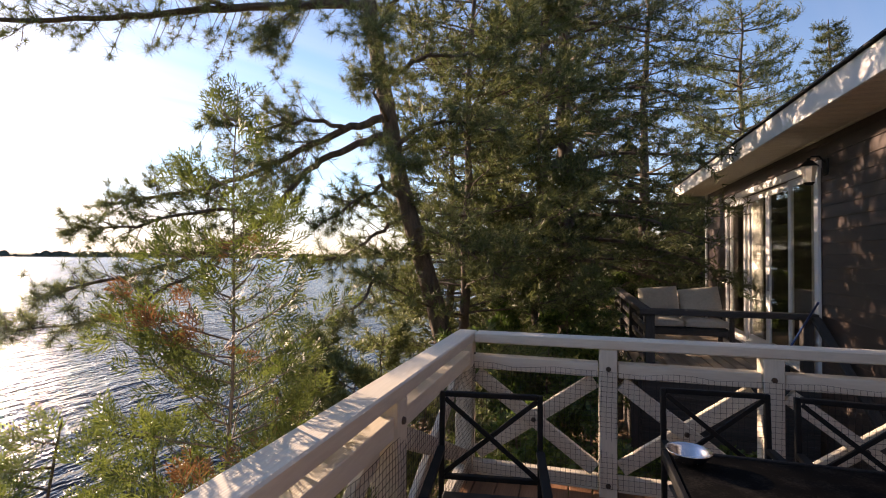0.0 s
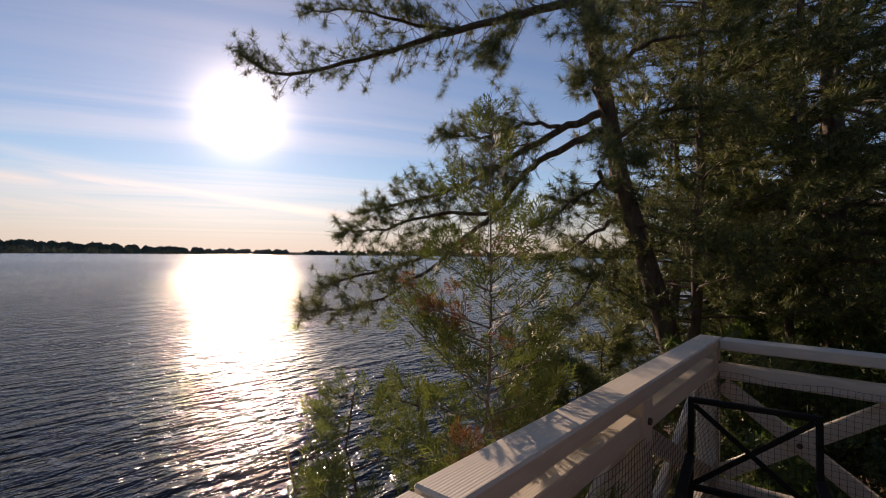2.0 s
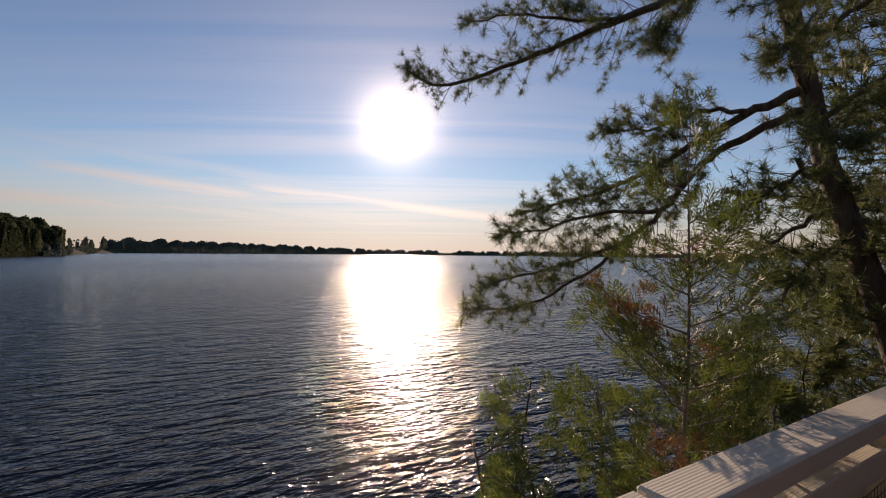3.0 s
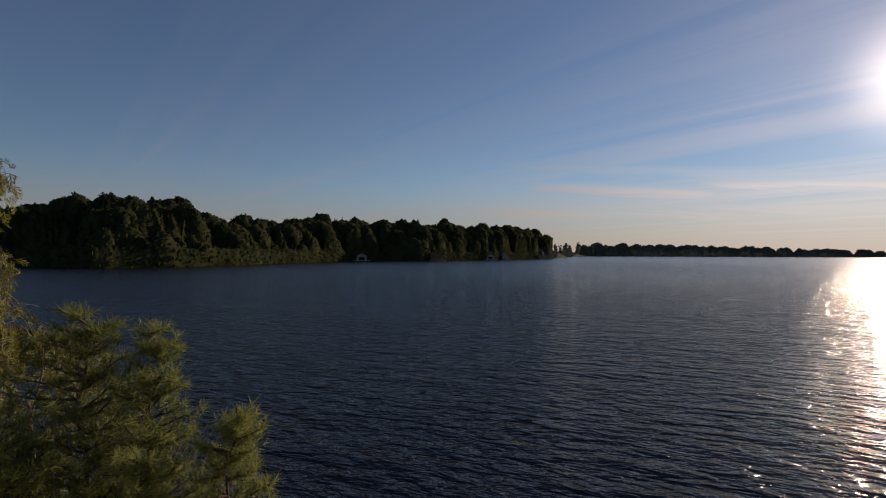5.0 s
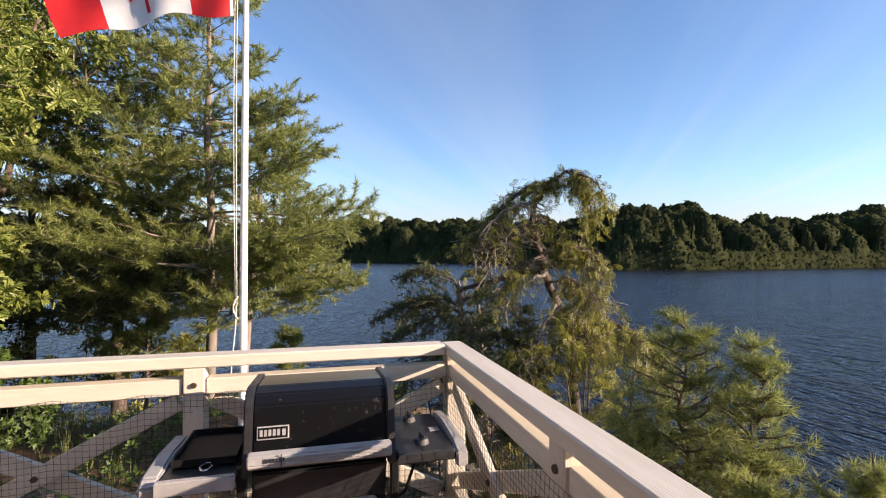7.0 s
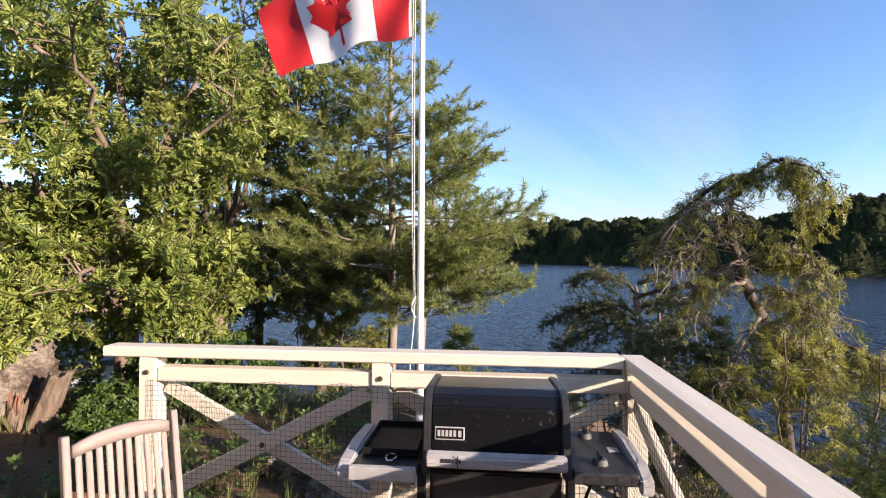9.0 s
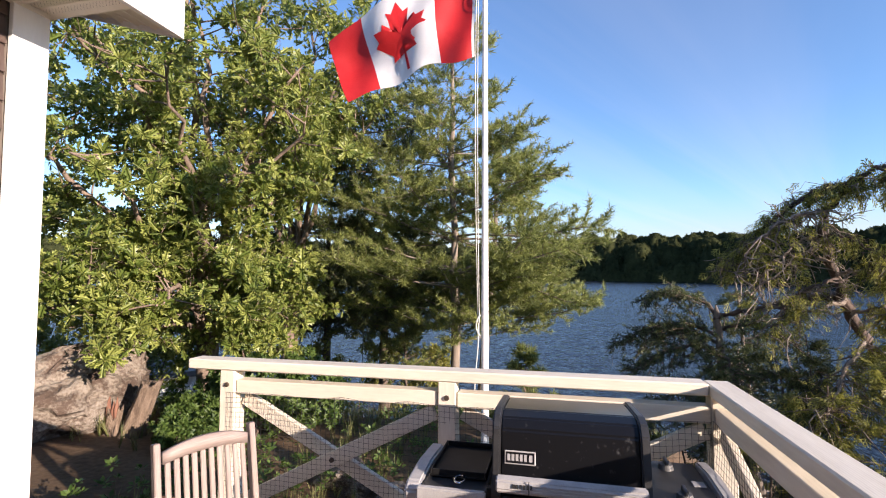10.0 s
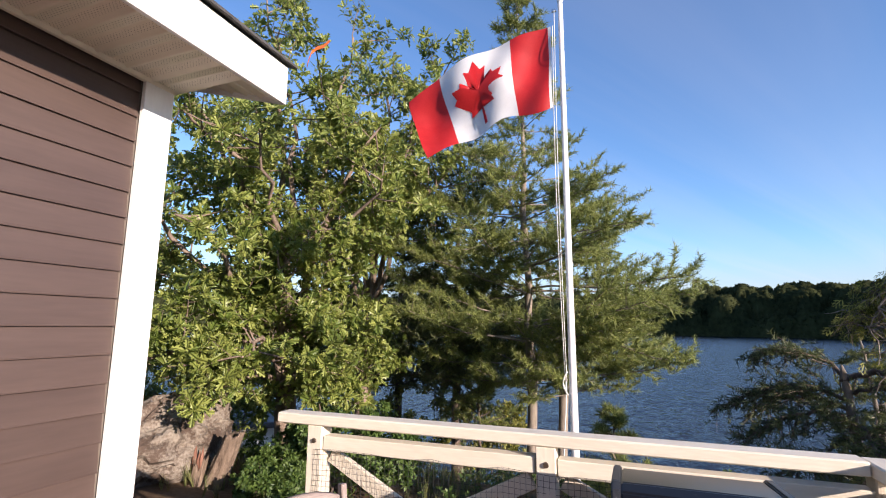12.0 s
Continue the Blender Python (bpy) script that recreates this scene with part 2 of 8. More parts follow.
def water_material():
    """Dark lake water: wind waves with ripples upon them, their slopes turning to a rougher sheen far out."""
    m = bpy.data.materials.new("lake_water")
    m.use_nodes = True
    nt = m.node_tree
    N, L = nt.nodes.new, nt.links.new
    b = nt.nodes["Principled BSDF"]
    b.inputs["Base Color"].default_value = (0.012, 0.014, 0.019, 1)
    b.inputs["IOR"].default_value = 1.333
    tc = N("ShaderNodeTexCoord")
    away = N("ShaderNodeVectorMath")
    away.operation = "LENGTH"
    L(tc.outputs["Object"], away.inputs[0])
    rr = N("ShaderNodeMapRange")
    rr.interpolation_type = "SMOOTHSTEP"
    for i, v in enumerate((8.0, 170.0, 0.08, 0.22)):
        rr.inputs[1 + i].default_value = v
    L(away.outputs["Value"], rr.inputs[0])
    L(rr.outputs[0], b.inputs["Roughness"])
    last = None
    for scale, stretch, rot, weight, detail in ((0.85, (1.0, 0.4, 1), 28, 0.29, 3), (2.7, (1.0, 0.42, 1), 16, 0.2, 2), (8.5, (1.0, 0.5, 1), 36, 0.056, 2)):
        mp = N("ShaderNodeMapping")
        mp.inputs["Scale"].default_value = stretch
        mp.inputs["Rotation"].default_value = (0, 0, radians(rot))
        L(tc.outputs["Object"], mp.inputs[0])
        n = N("ShaderNodeTexNoise")
        n.inputs["Scale"].default_value, n.inputs["Detail"].default_value = scale, detail
        n.inputs["Distortion"].default_value = 0.4
        L(mp.outputs[0], n.inputs[0])
        k = N("ShaderNodeMath")
        k.operation = "MULTIPLY_ADD"
        L(n.outputs[0], k.inputs[0])
        k.inputs[1].default_value = weight
        if last is not None:
            L(last, k.inputs[2])
        else:
            k.inputs[2].default_value = 0.0
        last = k.outputs[0]
    # of a wave only the near face is seen from the bank, so the mean slope leans to the cottage
    lean = N("ShaderNodeMath")
    lean.operation = "MULTIPLY_ADD"
    L(away.outputs["Value"], lean.inputs[0])
    lean.inputs[1].default_value = 0.085
    L(last, lean.inputs[2])
    last = lean.outputs[0]
    calm = N("ShaderNodeMapRange")
    for i, v in enumerate((60.0, 300.0, 1.0, 0.5)):
        calm.inputs[1 + i].default_value = v
    L(away.outputs["Value"], calm.inputs[0])
    bp = N("ShaderNodeBump")
    bp.inputs["Distance"].default_value = 1.0
    L(calm.outputs[0], bp.inputs["Strength"])
    L(last, bp.inputs["Height"])
    L(bp.outputs[0], b.inputs["Normal"])
    return m


M = {
    "cream": material("cream_painted_wood", (0.56, 0.5, 0.4), (0.72, 0.66, 0.55), 5, (0.25, 2, 2), 0.65, 0.4, 0.003, stain=0.4, grain=0.3),
    "deckboard": material("red_brown_deck_stain", (0.16, 0.075, 0.04), (0.33, 0.17, 0.09), 5, (0.25, 3, 3), 0.6, 0.4, 0.003, stain=0.6, grain=0.3),
    "darkwood": material("dark_weathered_wood", (0.035, 0.03, 0.028), (0.10, 0.085, 0.075), 5, (0.25, 3, 3), 0.75, 0.5, 0.004, stain=0.5, grain=0.3),
    "greyboard": material("pale_weathered_boards", (0.26, 0.2, 0.14), (0.42, 0.34, 0.25), 5, (0.25, 3, 3), 0.7, 0.4, 0.003, stain=0.5, grain=0.3),
    "teak": material("weathered_teak", (0.17, 0.128, 0.11), (0.33, 0.265, 0.23), 9, (0.2, 3, 3), 0.65, 0.3, 0.002, stain=0.3, grain=0.25),
    "siding": material("brown_siding_paint", (0.058, 0.037, 0.03), (0.085, 0.056, 0.045), 3, (0.2, 2, 2), 0.45, 0.25, 0.002, stain=0.2, grain=0.12),
    "white": material("white_trim_paint", (0.74, 0.73, 0.7), (0.83, 0.82, 0.79), 4, (0.4, 2, 2), 0.45, 0.15, 0.002, stain=0.12),
    "soffit": material("cream_aluminium_soffit", (0.76, 0.70, 0.57), (0.83, 0.77, 0.64), 2, (1, 1, 1), 0.4, 0.08, 0.001),
    "shingle": material("dark_asphalt_shingle", (0.03, 0.03, 0.03), (0.08, 0.075, 0.07), 30, (1, 1, 1), 0.9, 0.6, 0.004),
    "black": material("dusty_black_enamel", (0.006, 0.006, 0.007), (0.085, 0.085, 0.083), 26, (1, 1, 1), 0.3, 0.05, 0.001, spread=(0.6, 0.78), fine=70, spec=0.3),
    "blackmetal": material("black_powder_coat", (0.005, 0.005, 0.005), (0.014, 0.014, 0.014), 20, (1, 1, 1), 0.6, 0.2, 0.001, spec=0.2),
    "greyplastic": material("grey_thermoset_plastic", (0.29, 0.285, 0.28), (0.42, 0.41, 0.40), 20, (1, 1, 1), 0.5, 0.2, 0.001, stain=0.3),
    "darkplastic": material("charcoal_plastic", (0.014, 0.0145, 0.015), (0.034, 0.034, 0.035), 20, (1, 1, 1), 0.45, 0.2, 0.001, stain=0.2),
    "kettlegrey": material("dark_grey_knob_plastic", (0.07, 0.07, 0.07), (0.13, 0.13, 0.128), 20, (1, 1, 1), 0.5, 0.2, 0.001),
    "steel": material("brushed_steel", (0.55, 0.55, 0.56), (0.7, 0.7, 0.71), 12, (1, 1, 1), 0.25, 0.1, 0.001, metal=1.0),
    "iron": material("rusty_bolt_iron", (0.06, 0.045, 0.035), (0.15, 0.11, 0.08), 60, (1, 1, 1), 0.6, 0.3, 0.001, metal=0.7),
    "netting": material("black_plastic_netting", (0.01, 0.01, 0.01), (0.025, 0.025, 0.025), 50, (1, 1, 1), 0.6, 0.0),
    "ropes": material("white_braided_rope", (0.6, 0.58, 0.52), (0.75, 0.73, 0.68), 80, (1, 1, 1), 0.8, 0.4, 0.001),
    "polepaint": material("white_pole_paint", (0.72, 0.71, 0.69), (0.82, 0.81, 0.79), 5, (1, 1, 1), 0.35, 0.1, 0.001, stain=0.1),
    "flagred": material("red_nylon", (0.55, 0.016, 0.02), (0.66, 0.03, 0.032), 8, (1, 1, 1), 0.55, 0.3, 0.003, translucent=0.45),
    "flagwhite": material("white_nylon", (0.72, 0.72, 0.74), (0.82, 0.82, 0.83), 8, (1, 1, 1), 0.55, 0.3, 0.003, translucent=0.45),
    "cushion": material("beige_canvas", (0.50, 0.45, 0.37), (0.62, 0.57, 0.48), 30, (1, 1, 1), 0.9, 0.3, 0.002, stain=0.2),
    # paler and greyer than farleaf: the haze of distance is put into the colour
    "hazyleaf": material("haze_paled_forest_foliage", (0.06, 0.075, 0.06), (0.12, 0.14, 0.11), 0.02, (1, 1, 1), 1.0, 0.0, fine=0.2, island=0.12, translucent=0.25, spec=0.05),
    "cedarbark": material("red_brown_cedar_bark", (0.045, 0.03, 0.023), (0.14, 0.1, 0.078), 16, (1, 1, 0.25), 0.9, 1.0, 0.015),
    "stumpbark": material("weathered_stump_bark", (0.07, 0.045, 0.03), (0.27, 0.2, 0.145), 13, (1, 1, 0.22), 0.9, 1.0, 0.03),
    "bark": material("grey_brown_bark", (0.05, 0.035, 0.026), (0.17, 0.125, 0.095), 16, (1, 1, 0.25), 0.9, 1.0, 0.02, spread=(0.35, 0.65)),
    "palebark": material("pale_dead_wood", (0.12, 0.095, 0.075), (0.30, 0.25, 0.2), 18, (1, 1, 0.25), 0.85, 0.8, 0.01),
    "needle": material("pine_needles", (0.07, 0.095, 0.03), (0.22, 0.245, 0.09), 1.3, (1, 1, 1), 0.5, 0.0, island=0.5, translucent=0.4),
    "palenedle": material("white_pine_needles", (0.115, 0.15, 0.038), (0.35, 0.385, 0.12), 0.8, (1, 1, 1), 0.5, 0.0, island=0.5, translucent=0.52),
    # hemlock and spruce colour; on the pines behind the oaks it paints shade
    "darkneedle": material("dark_conifer_and_shaded_pine_needles", (0.04, 0.055, 0.02), (0.13, 0.155, 0.055), 0.7, (1, 1, 1), 0.55, 0.0, island=0.5, translucent=0.4),
    "oakleaf": material("oak_leaves", (0.12, 0.17, 0.032), (0.32, 0.36, 0.09), 0.9, (1, 1, 1), 0.42, 0.0, island=0.6, translucent=0.4),
    "oakbark": material("tan_oak_bark", (0.10, 0.07, 0.052), (0.29, 0.22, 0.17), 14, (1, 1, 0.25), 0.9, 1.0, 0.015),
    "cedarleaf": material("cedar_sprays", (0.055, 0.085, 0.018), (0.16, 0.2, 0.046), 2.5, (1, 1, 1), 0.55, 0.0, island=0.4, translucent=0.4),
    "goldcedar": material("yellow_green_cedar", (0.1, 0.106, 0.02), (0.37, 0.36, 0.078), 1.6, (1, 1, 1), 0.55, 0.0, island=0.5, translucent=0.5),
    "rustleaf": material("dry_brown_sprays", (0.14, 0.06, 0.025), (0.26, 0.13, 0.05), 3, (1, 1, 1), 0.6, 0.0, island=0.5, translucent=0.3),
    "farleaf": material("far_forest_foliage", (0.024, 0.033, 0.015), (0.085, 0.095, 0.04), 0.11, (1, 1, 1), 1.0, 0.0, fine=0.5, island=0.14, translucent=0.45, spec=0.05),
    "shrub": material("low_shrub_leaves", (0.045, 0.09, 0.018), (0.13, 0.2, 0.045), 1.6, (1, 1, 1), 0.5, 0.0, island=0.5, translucent=0.42),
    "grass": material("summer_grass_blades", (0.07, 0.09, 0.025), (0.2, 0.2, 0.07), 1.5, (1, 1, 1), 0.6, 0.0, island=0.5, translucent=0.3),
    "soil": material("earth_and_litter", (0.07, 0.045, 0.03), (0.2, 0.14, 0.09), 0.9, (1, 1, 1), 0.95, 0.8, 0.03, fine=14, stain=0.4, spec=0.1, far=(0.022, 0.03, 0.014)),
    "rock": material("lichened_granite", (0.085, 0.058, 0.043), (0.25, 0.215, 0.175), 3.2, (1, 1, 1), 0.9, 1.0, 0.04, fine=26, stain=0.6, spread=(0.42, 0.58)),
    "farwall": material("cottage_wall_paint", (0.28, 0.28, 0.27), (0.4, 0.4, 0.38), 2, rough=0.7, bump=0.1),
    "farred": material("red_cottage_paint", (0.2, 0.07, 0.05), (0.3, 0.11, 0.08), 2, rough=0.7, bump=0.1),
    "farroof": material("grey_cottage_roof", (0.07, 0.065, 0.065), (0.14, 0.13, 0.13), 2, rough=0.8, bump=0.1),
    "indoor": material("dim_interior_paint", (0.12, 0.1, 0.085), (0.17, 0.145, 0.12), 2, rough=0.8, bump=0.05),
    "curtain": material("pale_blind_fabric", (0.5, 0.47, 0.42), (0.62, 0.59, 0.53), 10, (8, 8, 0.3), 0.9, 0.2, 0.004),
    "mosaic": material("dark_mottled_table_top", (0.004, 0.004, 0.004), (0.02, 0.018, 0.016), 14, (1, 1, 1), 0.9, 0.2, 0.001, spread=(0.5, 0.68), spec=0.05),
    "blue": material("blue_plastic", (0.02, 0.07, 0.26), (0.03, 0.1, 0.34), 10, rough=0.4, bump=0.05),
    "orange": material("orange_ribbon", (0.7, 0.14, 0.03), (0.85, 0.22, 0.05), 10, rough=0.5, bump=0.05, translucent=0.3),
    "glass": glass_material("window_glass", (0.92, 0.95, 0.95)),
    "lampglass": glass_material("frosted_lamp_glass", (0.9, 0.88, 0.84), 0.35),
    "water": water_material(),
}


# ---- mesh helpers ----
def thing(name, place=(0, 0, 0), label="", category="", group="", kind=""):
    ob = new(name)
    ob.empty_display_size = 0.1
    ob.location = place
    ob.matrix_world = Matrix.Translation(place)
    return tagged(ob, label, category, group, kind)


def adopt(ob, parent):
    """Parents ob and keeps its world pose."""
    if parent is not None:
        m = ob.matrix_basis.copy()
        ob.parent = parent
        ob.matrix_parent_inverse = (world_of(parent)).inverted()
        ob.matrix_basis = m
    return ob


def world_of(ob):
    return ob.matrix_basis.copy() if ob.parent is None else world_of(ob.parent) @ ob.matrix_parent_inverse @ ob.matrix_basis


def part(name, bm, mat, parent=None, label="", smooth=False, m=None):
    """Links a bmesh as one mesh object under a thing or part. m: its pose in the world."""
    me = bpy.data.meshes.new(name)
    bmesh.ops.recalc_face_normals(bm, faces=bm.faces[:])
    bm.to_mesh(me)
    bm.free()
    me.materials.append(mat)
    if smooth:
        for p in me.polygons:
            p.use_smooth = True
    ob = new(name, me)
    if m is not None:
        ob.matrix_basis = m
    adopt(ob, parent)
    return tagged(ob, label)


def mesh_part(name, verts, faces, mat, parent=None, label="", smooth=False):
    """One mesh object from numpy arrays: verts (n, 3); faces a list of (m, k) index arrays."""
    me = bpy.data.meshes.new(name)
    verts = np.asarray(verts, np.float32)
    loops = np.concatenate([np.asarray(f, np.int32).ravel() for f in faces])
    sizes = np.concatenate([np.full(len(f), np.asarray(f).shape[1], np.int32) for f in faces])
    me.vertices.add(len(verts))
    me.vertices.foreach_set("co", verts.ravel())
    me.loops.add(len(loops))
    me.loops.foreach_set("vertex_index", loops)
    me.polygons.add(len(sizes))
    me.polygons.foreach_set("loop_start", np.concatenate([[0], np.cumsum(sizes)[:-1]]).astype(np.int32))
    if smooth:
        me.polygons.foreach_set("use_smooth", np.ones(len(sizes), bool))
    me.update(calc_edges=True)
    me.materials.append(mat)
    ob = new(name, me)
    adopt(ob, parent)
    return tagged(ob, label)


def box(bm, x0, x1, y0, y1, z0, z1, bevel=0.0):
    geo = bmesh.ops.create_cube(bm, size=1.0, matrix=Matrix.Translation(((x0 + x1) / 2, (y0 + y1) / 2, (z0 + z1) / 2)) @ Matrix.Diagonal((abs(x1 - x0), abs(y1 - y0), abs(z1 - z0), 1)))
    if bevel:
        edges = list({e for v in geo["verts"] for e in v.link_edges})
        bmesh.ops.bevel(bm, geom=edges, offset=bevel, segments=1, affect="EDGES")
    return bm


BOARDS = {}


def board(name, p0, p1, wide, thick, mat, parent, up=(0, 0, 1), bevel=0.004, label=""):
    """A sawn board from p0 to p1: wide across, thick along up. Boards of one size share a mesh."""
    p0, p1 = Vector(p0), Vector(p1)
    x = (p1 - p0).normalized()
    y = Vector(up).cross(x).normalized()
    z = x.cross(y)
    length = (p1 - p0).length
    key = (round(length, 3), wide, thick, mat.name, bevel)
    if key not in BOARDS:
        bm = bmesh.new()
        box(bm, -length / 2, length / 2, -wide / 2, wide / 2, -thick / 2, thick / 2, bevel)
        me = bpy.data.meshes.new(name)
        bm.to_mesh(me)
        bm.free()
        me.materials.append(mat)
        BOARDS[key] = me
    ob = new(name, BOARDS[key])
    rot = Matrix((x, y, z)).transposed().to_4x4()
    ob.matrix_basis = Matrix.Translation((p0 + p1) / 2) @ rot
    adopt(ob, parent)
    return tagged(ob, label)


def tube(points, radii, sides=8):
    """Verts and quads of a tapered tube through points."""
    pts = np.asarray(points, float)
    radii = np.broadcast_to(np.asarray(radii, float), (len(pts),))
    tan = np.gradient(pts, axis=0)
    tan /= np.linalg.norm(tan, axis=1)[:, None] + 1e-9
    ref = np.where(np.abs(tan[:, 2:3]) > 0.9, [[1.0, 0, 0]], [[0, 0, 1.0]])
    u = np.cross(tan, ref)
    u /= np.linalg.norm(u, axis=1)[:, None] + 1e-9
    v = np.cross(tan, u)
    a = np.linspace(0, 2 * np.pi, sides, endpoint=False)
    ring = u[:, None, :] * np.cos(a)[None, :, None] + v[:, None, :] * np.sin(a)[None, :, None]
    verts = (pts[:, None, :] + ring * radii[:, None, None]).reshape(-1, 3)
    i = np.arange(len(pts) - 1)[:, None] * sides
    j = np.arange(sides)[None, :]
    k = (j + 1) % sides
    quads = np.stack([i + j, i + k, i + sides + k, i + sides + j], -1).reshape(-1, 4)
    return verts, quads


class Gather:
    """Collects pieces of geometry for one mesh."""

    def __init__(self):
        self.v, self.q, self.t, self.n = [], [], [], 0

    def add(self, verts, quads=None, tris=None):
        self.v.append(np.asarray(verts, float))
        if quads is not None and len(quads):
            self.q.append(np.asarray(quads) + self.n)
        if tris is not None and len(tris):
            self.t.append(np.asarray(tris) + self.n)
        self.n += len(verts)

    def tube(self, points, radii, sides=8):
        v, q = tube(points, radii, sides)
        self.add(v, q)

    def scatter(self, verts, tris, rot, pos):
        """A template at many places: rot (n, 3, 3), pos (n, 3)."""
        n, k = len(pos), len(verts)
        if n == 0:
            return
        w = np.einsum("nij,kj->nki", rot, verts) + pos[:, None, :]
        f = (np.asarray(tris)[None] + (np.arange(n) * k)[:, None, None]).reshape(-1, 3)
        self.add(w.reshape(-1, 3), None, f)

    def make(self, name, mat, parent=None, label="", smooth=False):
        faces = []
        if self.q:
            faces.append(np.concatenate(self.q))
        if self.t:
            faces.append(np.concatenate(self.t))
        return mesh_part(name, np.concatenate(self.v), faces, mat, parent, label, smooth)


def frames_along(d, rng, scale=None):
    """Rotations that turn local z to each direction d (n, 3), with a random roll."""
    d = np.asarray(d, float)
    d = d / (np.linalg.norm(d, axis=1)[:, None] + 1e-9)
    ref = np.where(np.abs(d[:, 2:3]) > 0.95, [[1.0, 0, 0]], [[0, 0, 1.0]])
    u = np.cross(ref, d)
    u /= np.linalg.norm(u, axis=1)[:, None]
    v = np.cross(d, u)
    a = rng.uniform(0, 2 * np.pi, len(d))[:, None]
    x, y = u * np.cos(a) + v * np.sin(a), v * np.cos(a) - u * np.sin(a)
    r = np.stack([x, y, d], -1)
    if scale is not None:
        r = r * np.asarray(scale)[:, None, None]
    return r


# ---- ground and lake ----
WATER = -3.0
# distance of the far shore by bearing (degrees left of +y)
SHORE_AZ = [0, 40, 62, 93, 96.5, 103, 112, 120, 127, 133, 139, 146, 152, 160, 168, 176, 190, 200, 360]
SHORE_D = [1300, 1300, 1300, 900, 430, 330, 262, 250, 205, 176, 158, 152, 190, 250, 270, 290, 330, 330, 330]


def far_shore(az):
    return np.interp(az, SHORE_AZ, SHORE_D)


def inland(x, y):
    """About how far a place near the cottage lies from the water."""
    wob = 0.5 * np.sin(x * 0.7 + y * 0.45) + 0.35 * np.sin(y * 1.1 - x * 0.3)
    a = x + 3.6 + wob
    b = y + 15.5 - 0.12 * x + wob
    return np.minimum(a, b)


def ground_z(x, y):
    x, y = np.asarray(x, float), np.asarray(y, float)
    s = inland(x, y)
    z = -3.25 + 2.75 * (1 - np.exp(-np.maximum(s, -1) / 4.2)) + 0.12 * np.sin(x * 0.9) * np.sin(y * 0.8 + 1)
    z = np.where(s < 0, np.maximum(-3.25 + s * 0.5, -6.0), z)
    r = np.hypot(x, y)
    az = np.degrees(np.arctan2(-x, y)) % 360
    d = far_shore(az) - r
    far = -3.1 + np.clip(-d * 0.5, -2.9, 1.2) + np.clip((-d - 5) * 0.3, 0, 6.0)
    return np.where(r > 60, np.where(inland(x, y) > 0, np.maximum(z, -0.6), far), z)


def build_ground():
    az = np.radians(np.linspace(0, 360, 180, endpoint=False))
    rad = np.concatenate([[0.0], np.geomspace(0.6, 60, 70), np.geomspace(70, 4500, 60)])
    R, A = np.meshgrid(rad, az, indexing="ij")
    X, Y = -R * np.sin(A), R * np.cos(A)
    V = np.stack([X, Y, ground_z(X, Y)], -1).reshape(-1, 3)
    n = len(az)
    i = np.arange(len(rad) - 1)[:, None] * n
    j = np.arange(n)[None, :]
    k = (j + 1) % n
    Q = np.stack([i + k, i + j, i + n + j, i + n + k], -1).reshape(-1, 4)
    g = mesh_part("ground", V, [Q], M["soil"], smooth=True)
    tagged(g, "bare brown earth with leaf litter sloping to a lake", "ground", kind="structure")
    a = np.linspace(0, 2 * np.pi, 96, endpoint=False)
    ring = np.stack([4400 * np.cos(a), 4400 * np.sin(a), np.full(96, WATER)], -1)
    V = np.concatenate([[[0, 0, WATER]], ring])
    T = np.stack([np.zeros(96, int), 1 + np.arange(96), 1 + (np.arange(96) + 1) % 96], -1)
    w = mesh_part("water", V, [T], M["water"])
    tagged(w, "dark blue lake water rippled by wind", "lake", kind="structure")


build_ground()

# ---- the deck by the lake ----
DECK_Y0, DECK_Y1, DECK_X1 = -3.82, 3.82, 3.44
CAP_TOP, CAP_T, CAP_W, POST = 0.94, 0.062, 0.125, 0.112


def build_deck():
    floor = thing("floor", (1.7, 0, 0), "red-brown stained wooden deck boards on a raised frame", "deck", kind="structure")
    rng = np.random.default_rng(3)
    x = 0.0
    while x < DECK_X1 - 0.1:
        y1 = DECK_Y1
        cut = rng.uniform(-1.5, 1.5)
        w = 0.138
        for a, b in ((DECK_Y0, cut - 0.003), (cut + 0.003, y1)):
            board("plank", (x + w / 2, a, -0.019 + rng.uniform(-0.0015, 0.0015)), (x + w / 2, b, -0.019), w, 0.038, M["deckboard"], floor)
        x += 0.144
    for y in np.linspace(DECK_Y0 + 0.1, DECK_Y1 - 0.1, 14):
        board("joist", (0.05, y, -0.13), (DECK_X1 - 0.02, y, -0.13), 0.04, 0.18, M["deckboard"], floor)
    for x in (0.02, DECK_X1 - 0.03):
        board("rim_joist", (x, DECK_Y0, -0.14), (x, DECK_Y1, -0.14), 0.04, 0.2, M["deckboard"], floor)
    for y in (-3.6, -1.2, 1.2, 3.6):
        for x in (0.25, 3.2):
            board("support_post", (x, y, -0.23), (x, y, float(ground_z(x, y)) - 0.2), 0.14, 0.14, M["darkwood"], floor, up=(0, 1, 0))


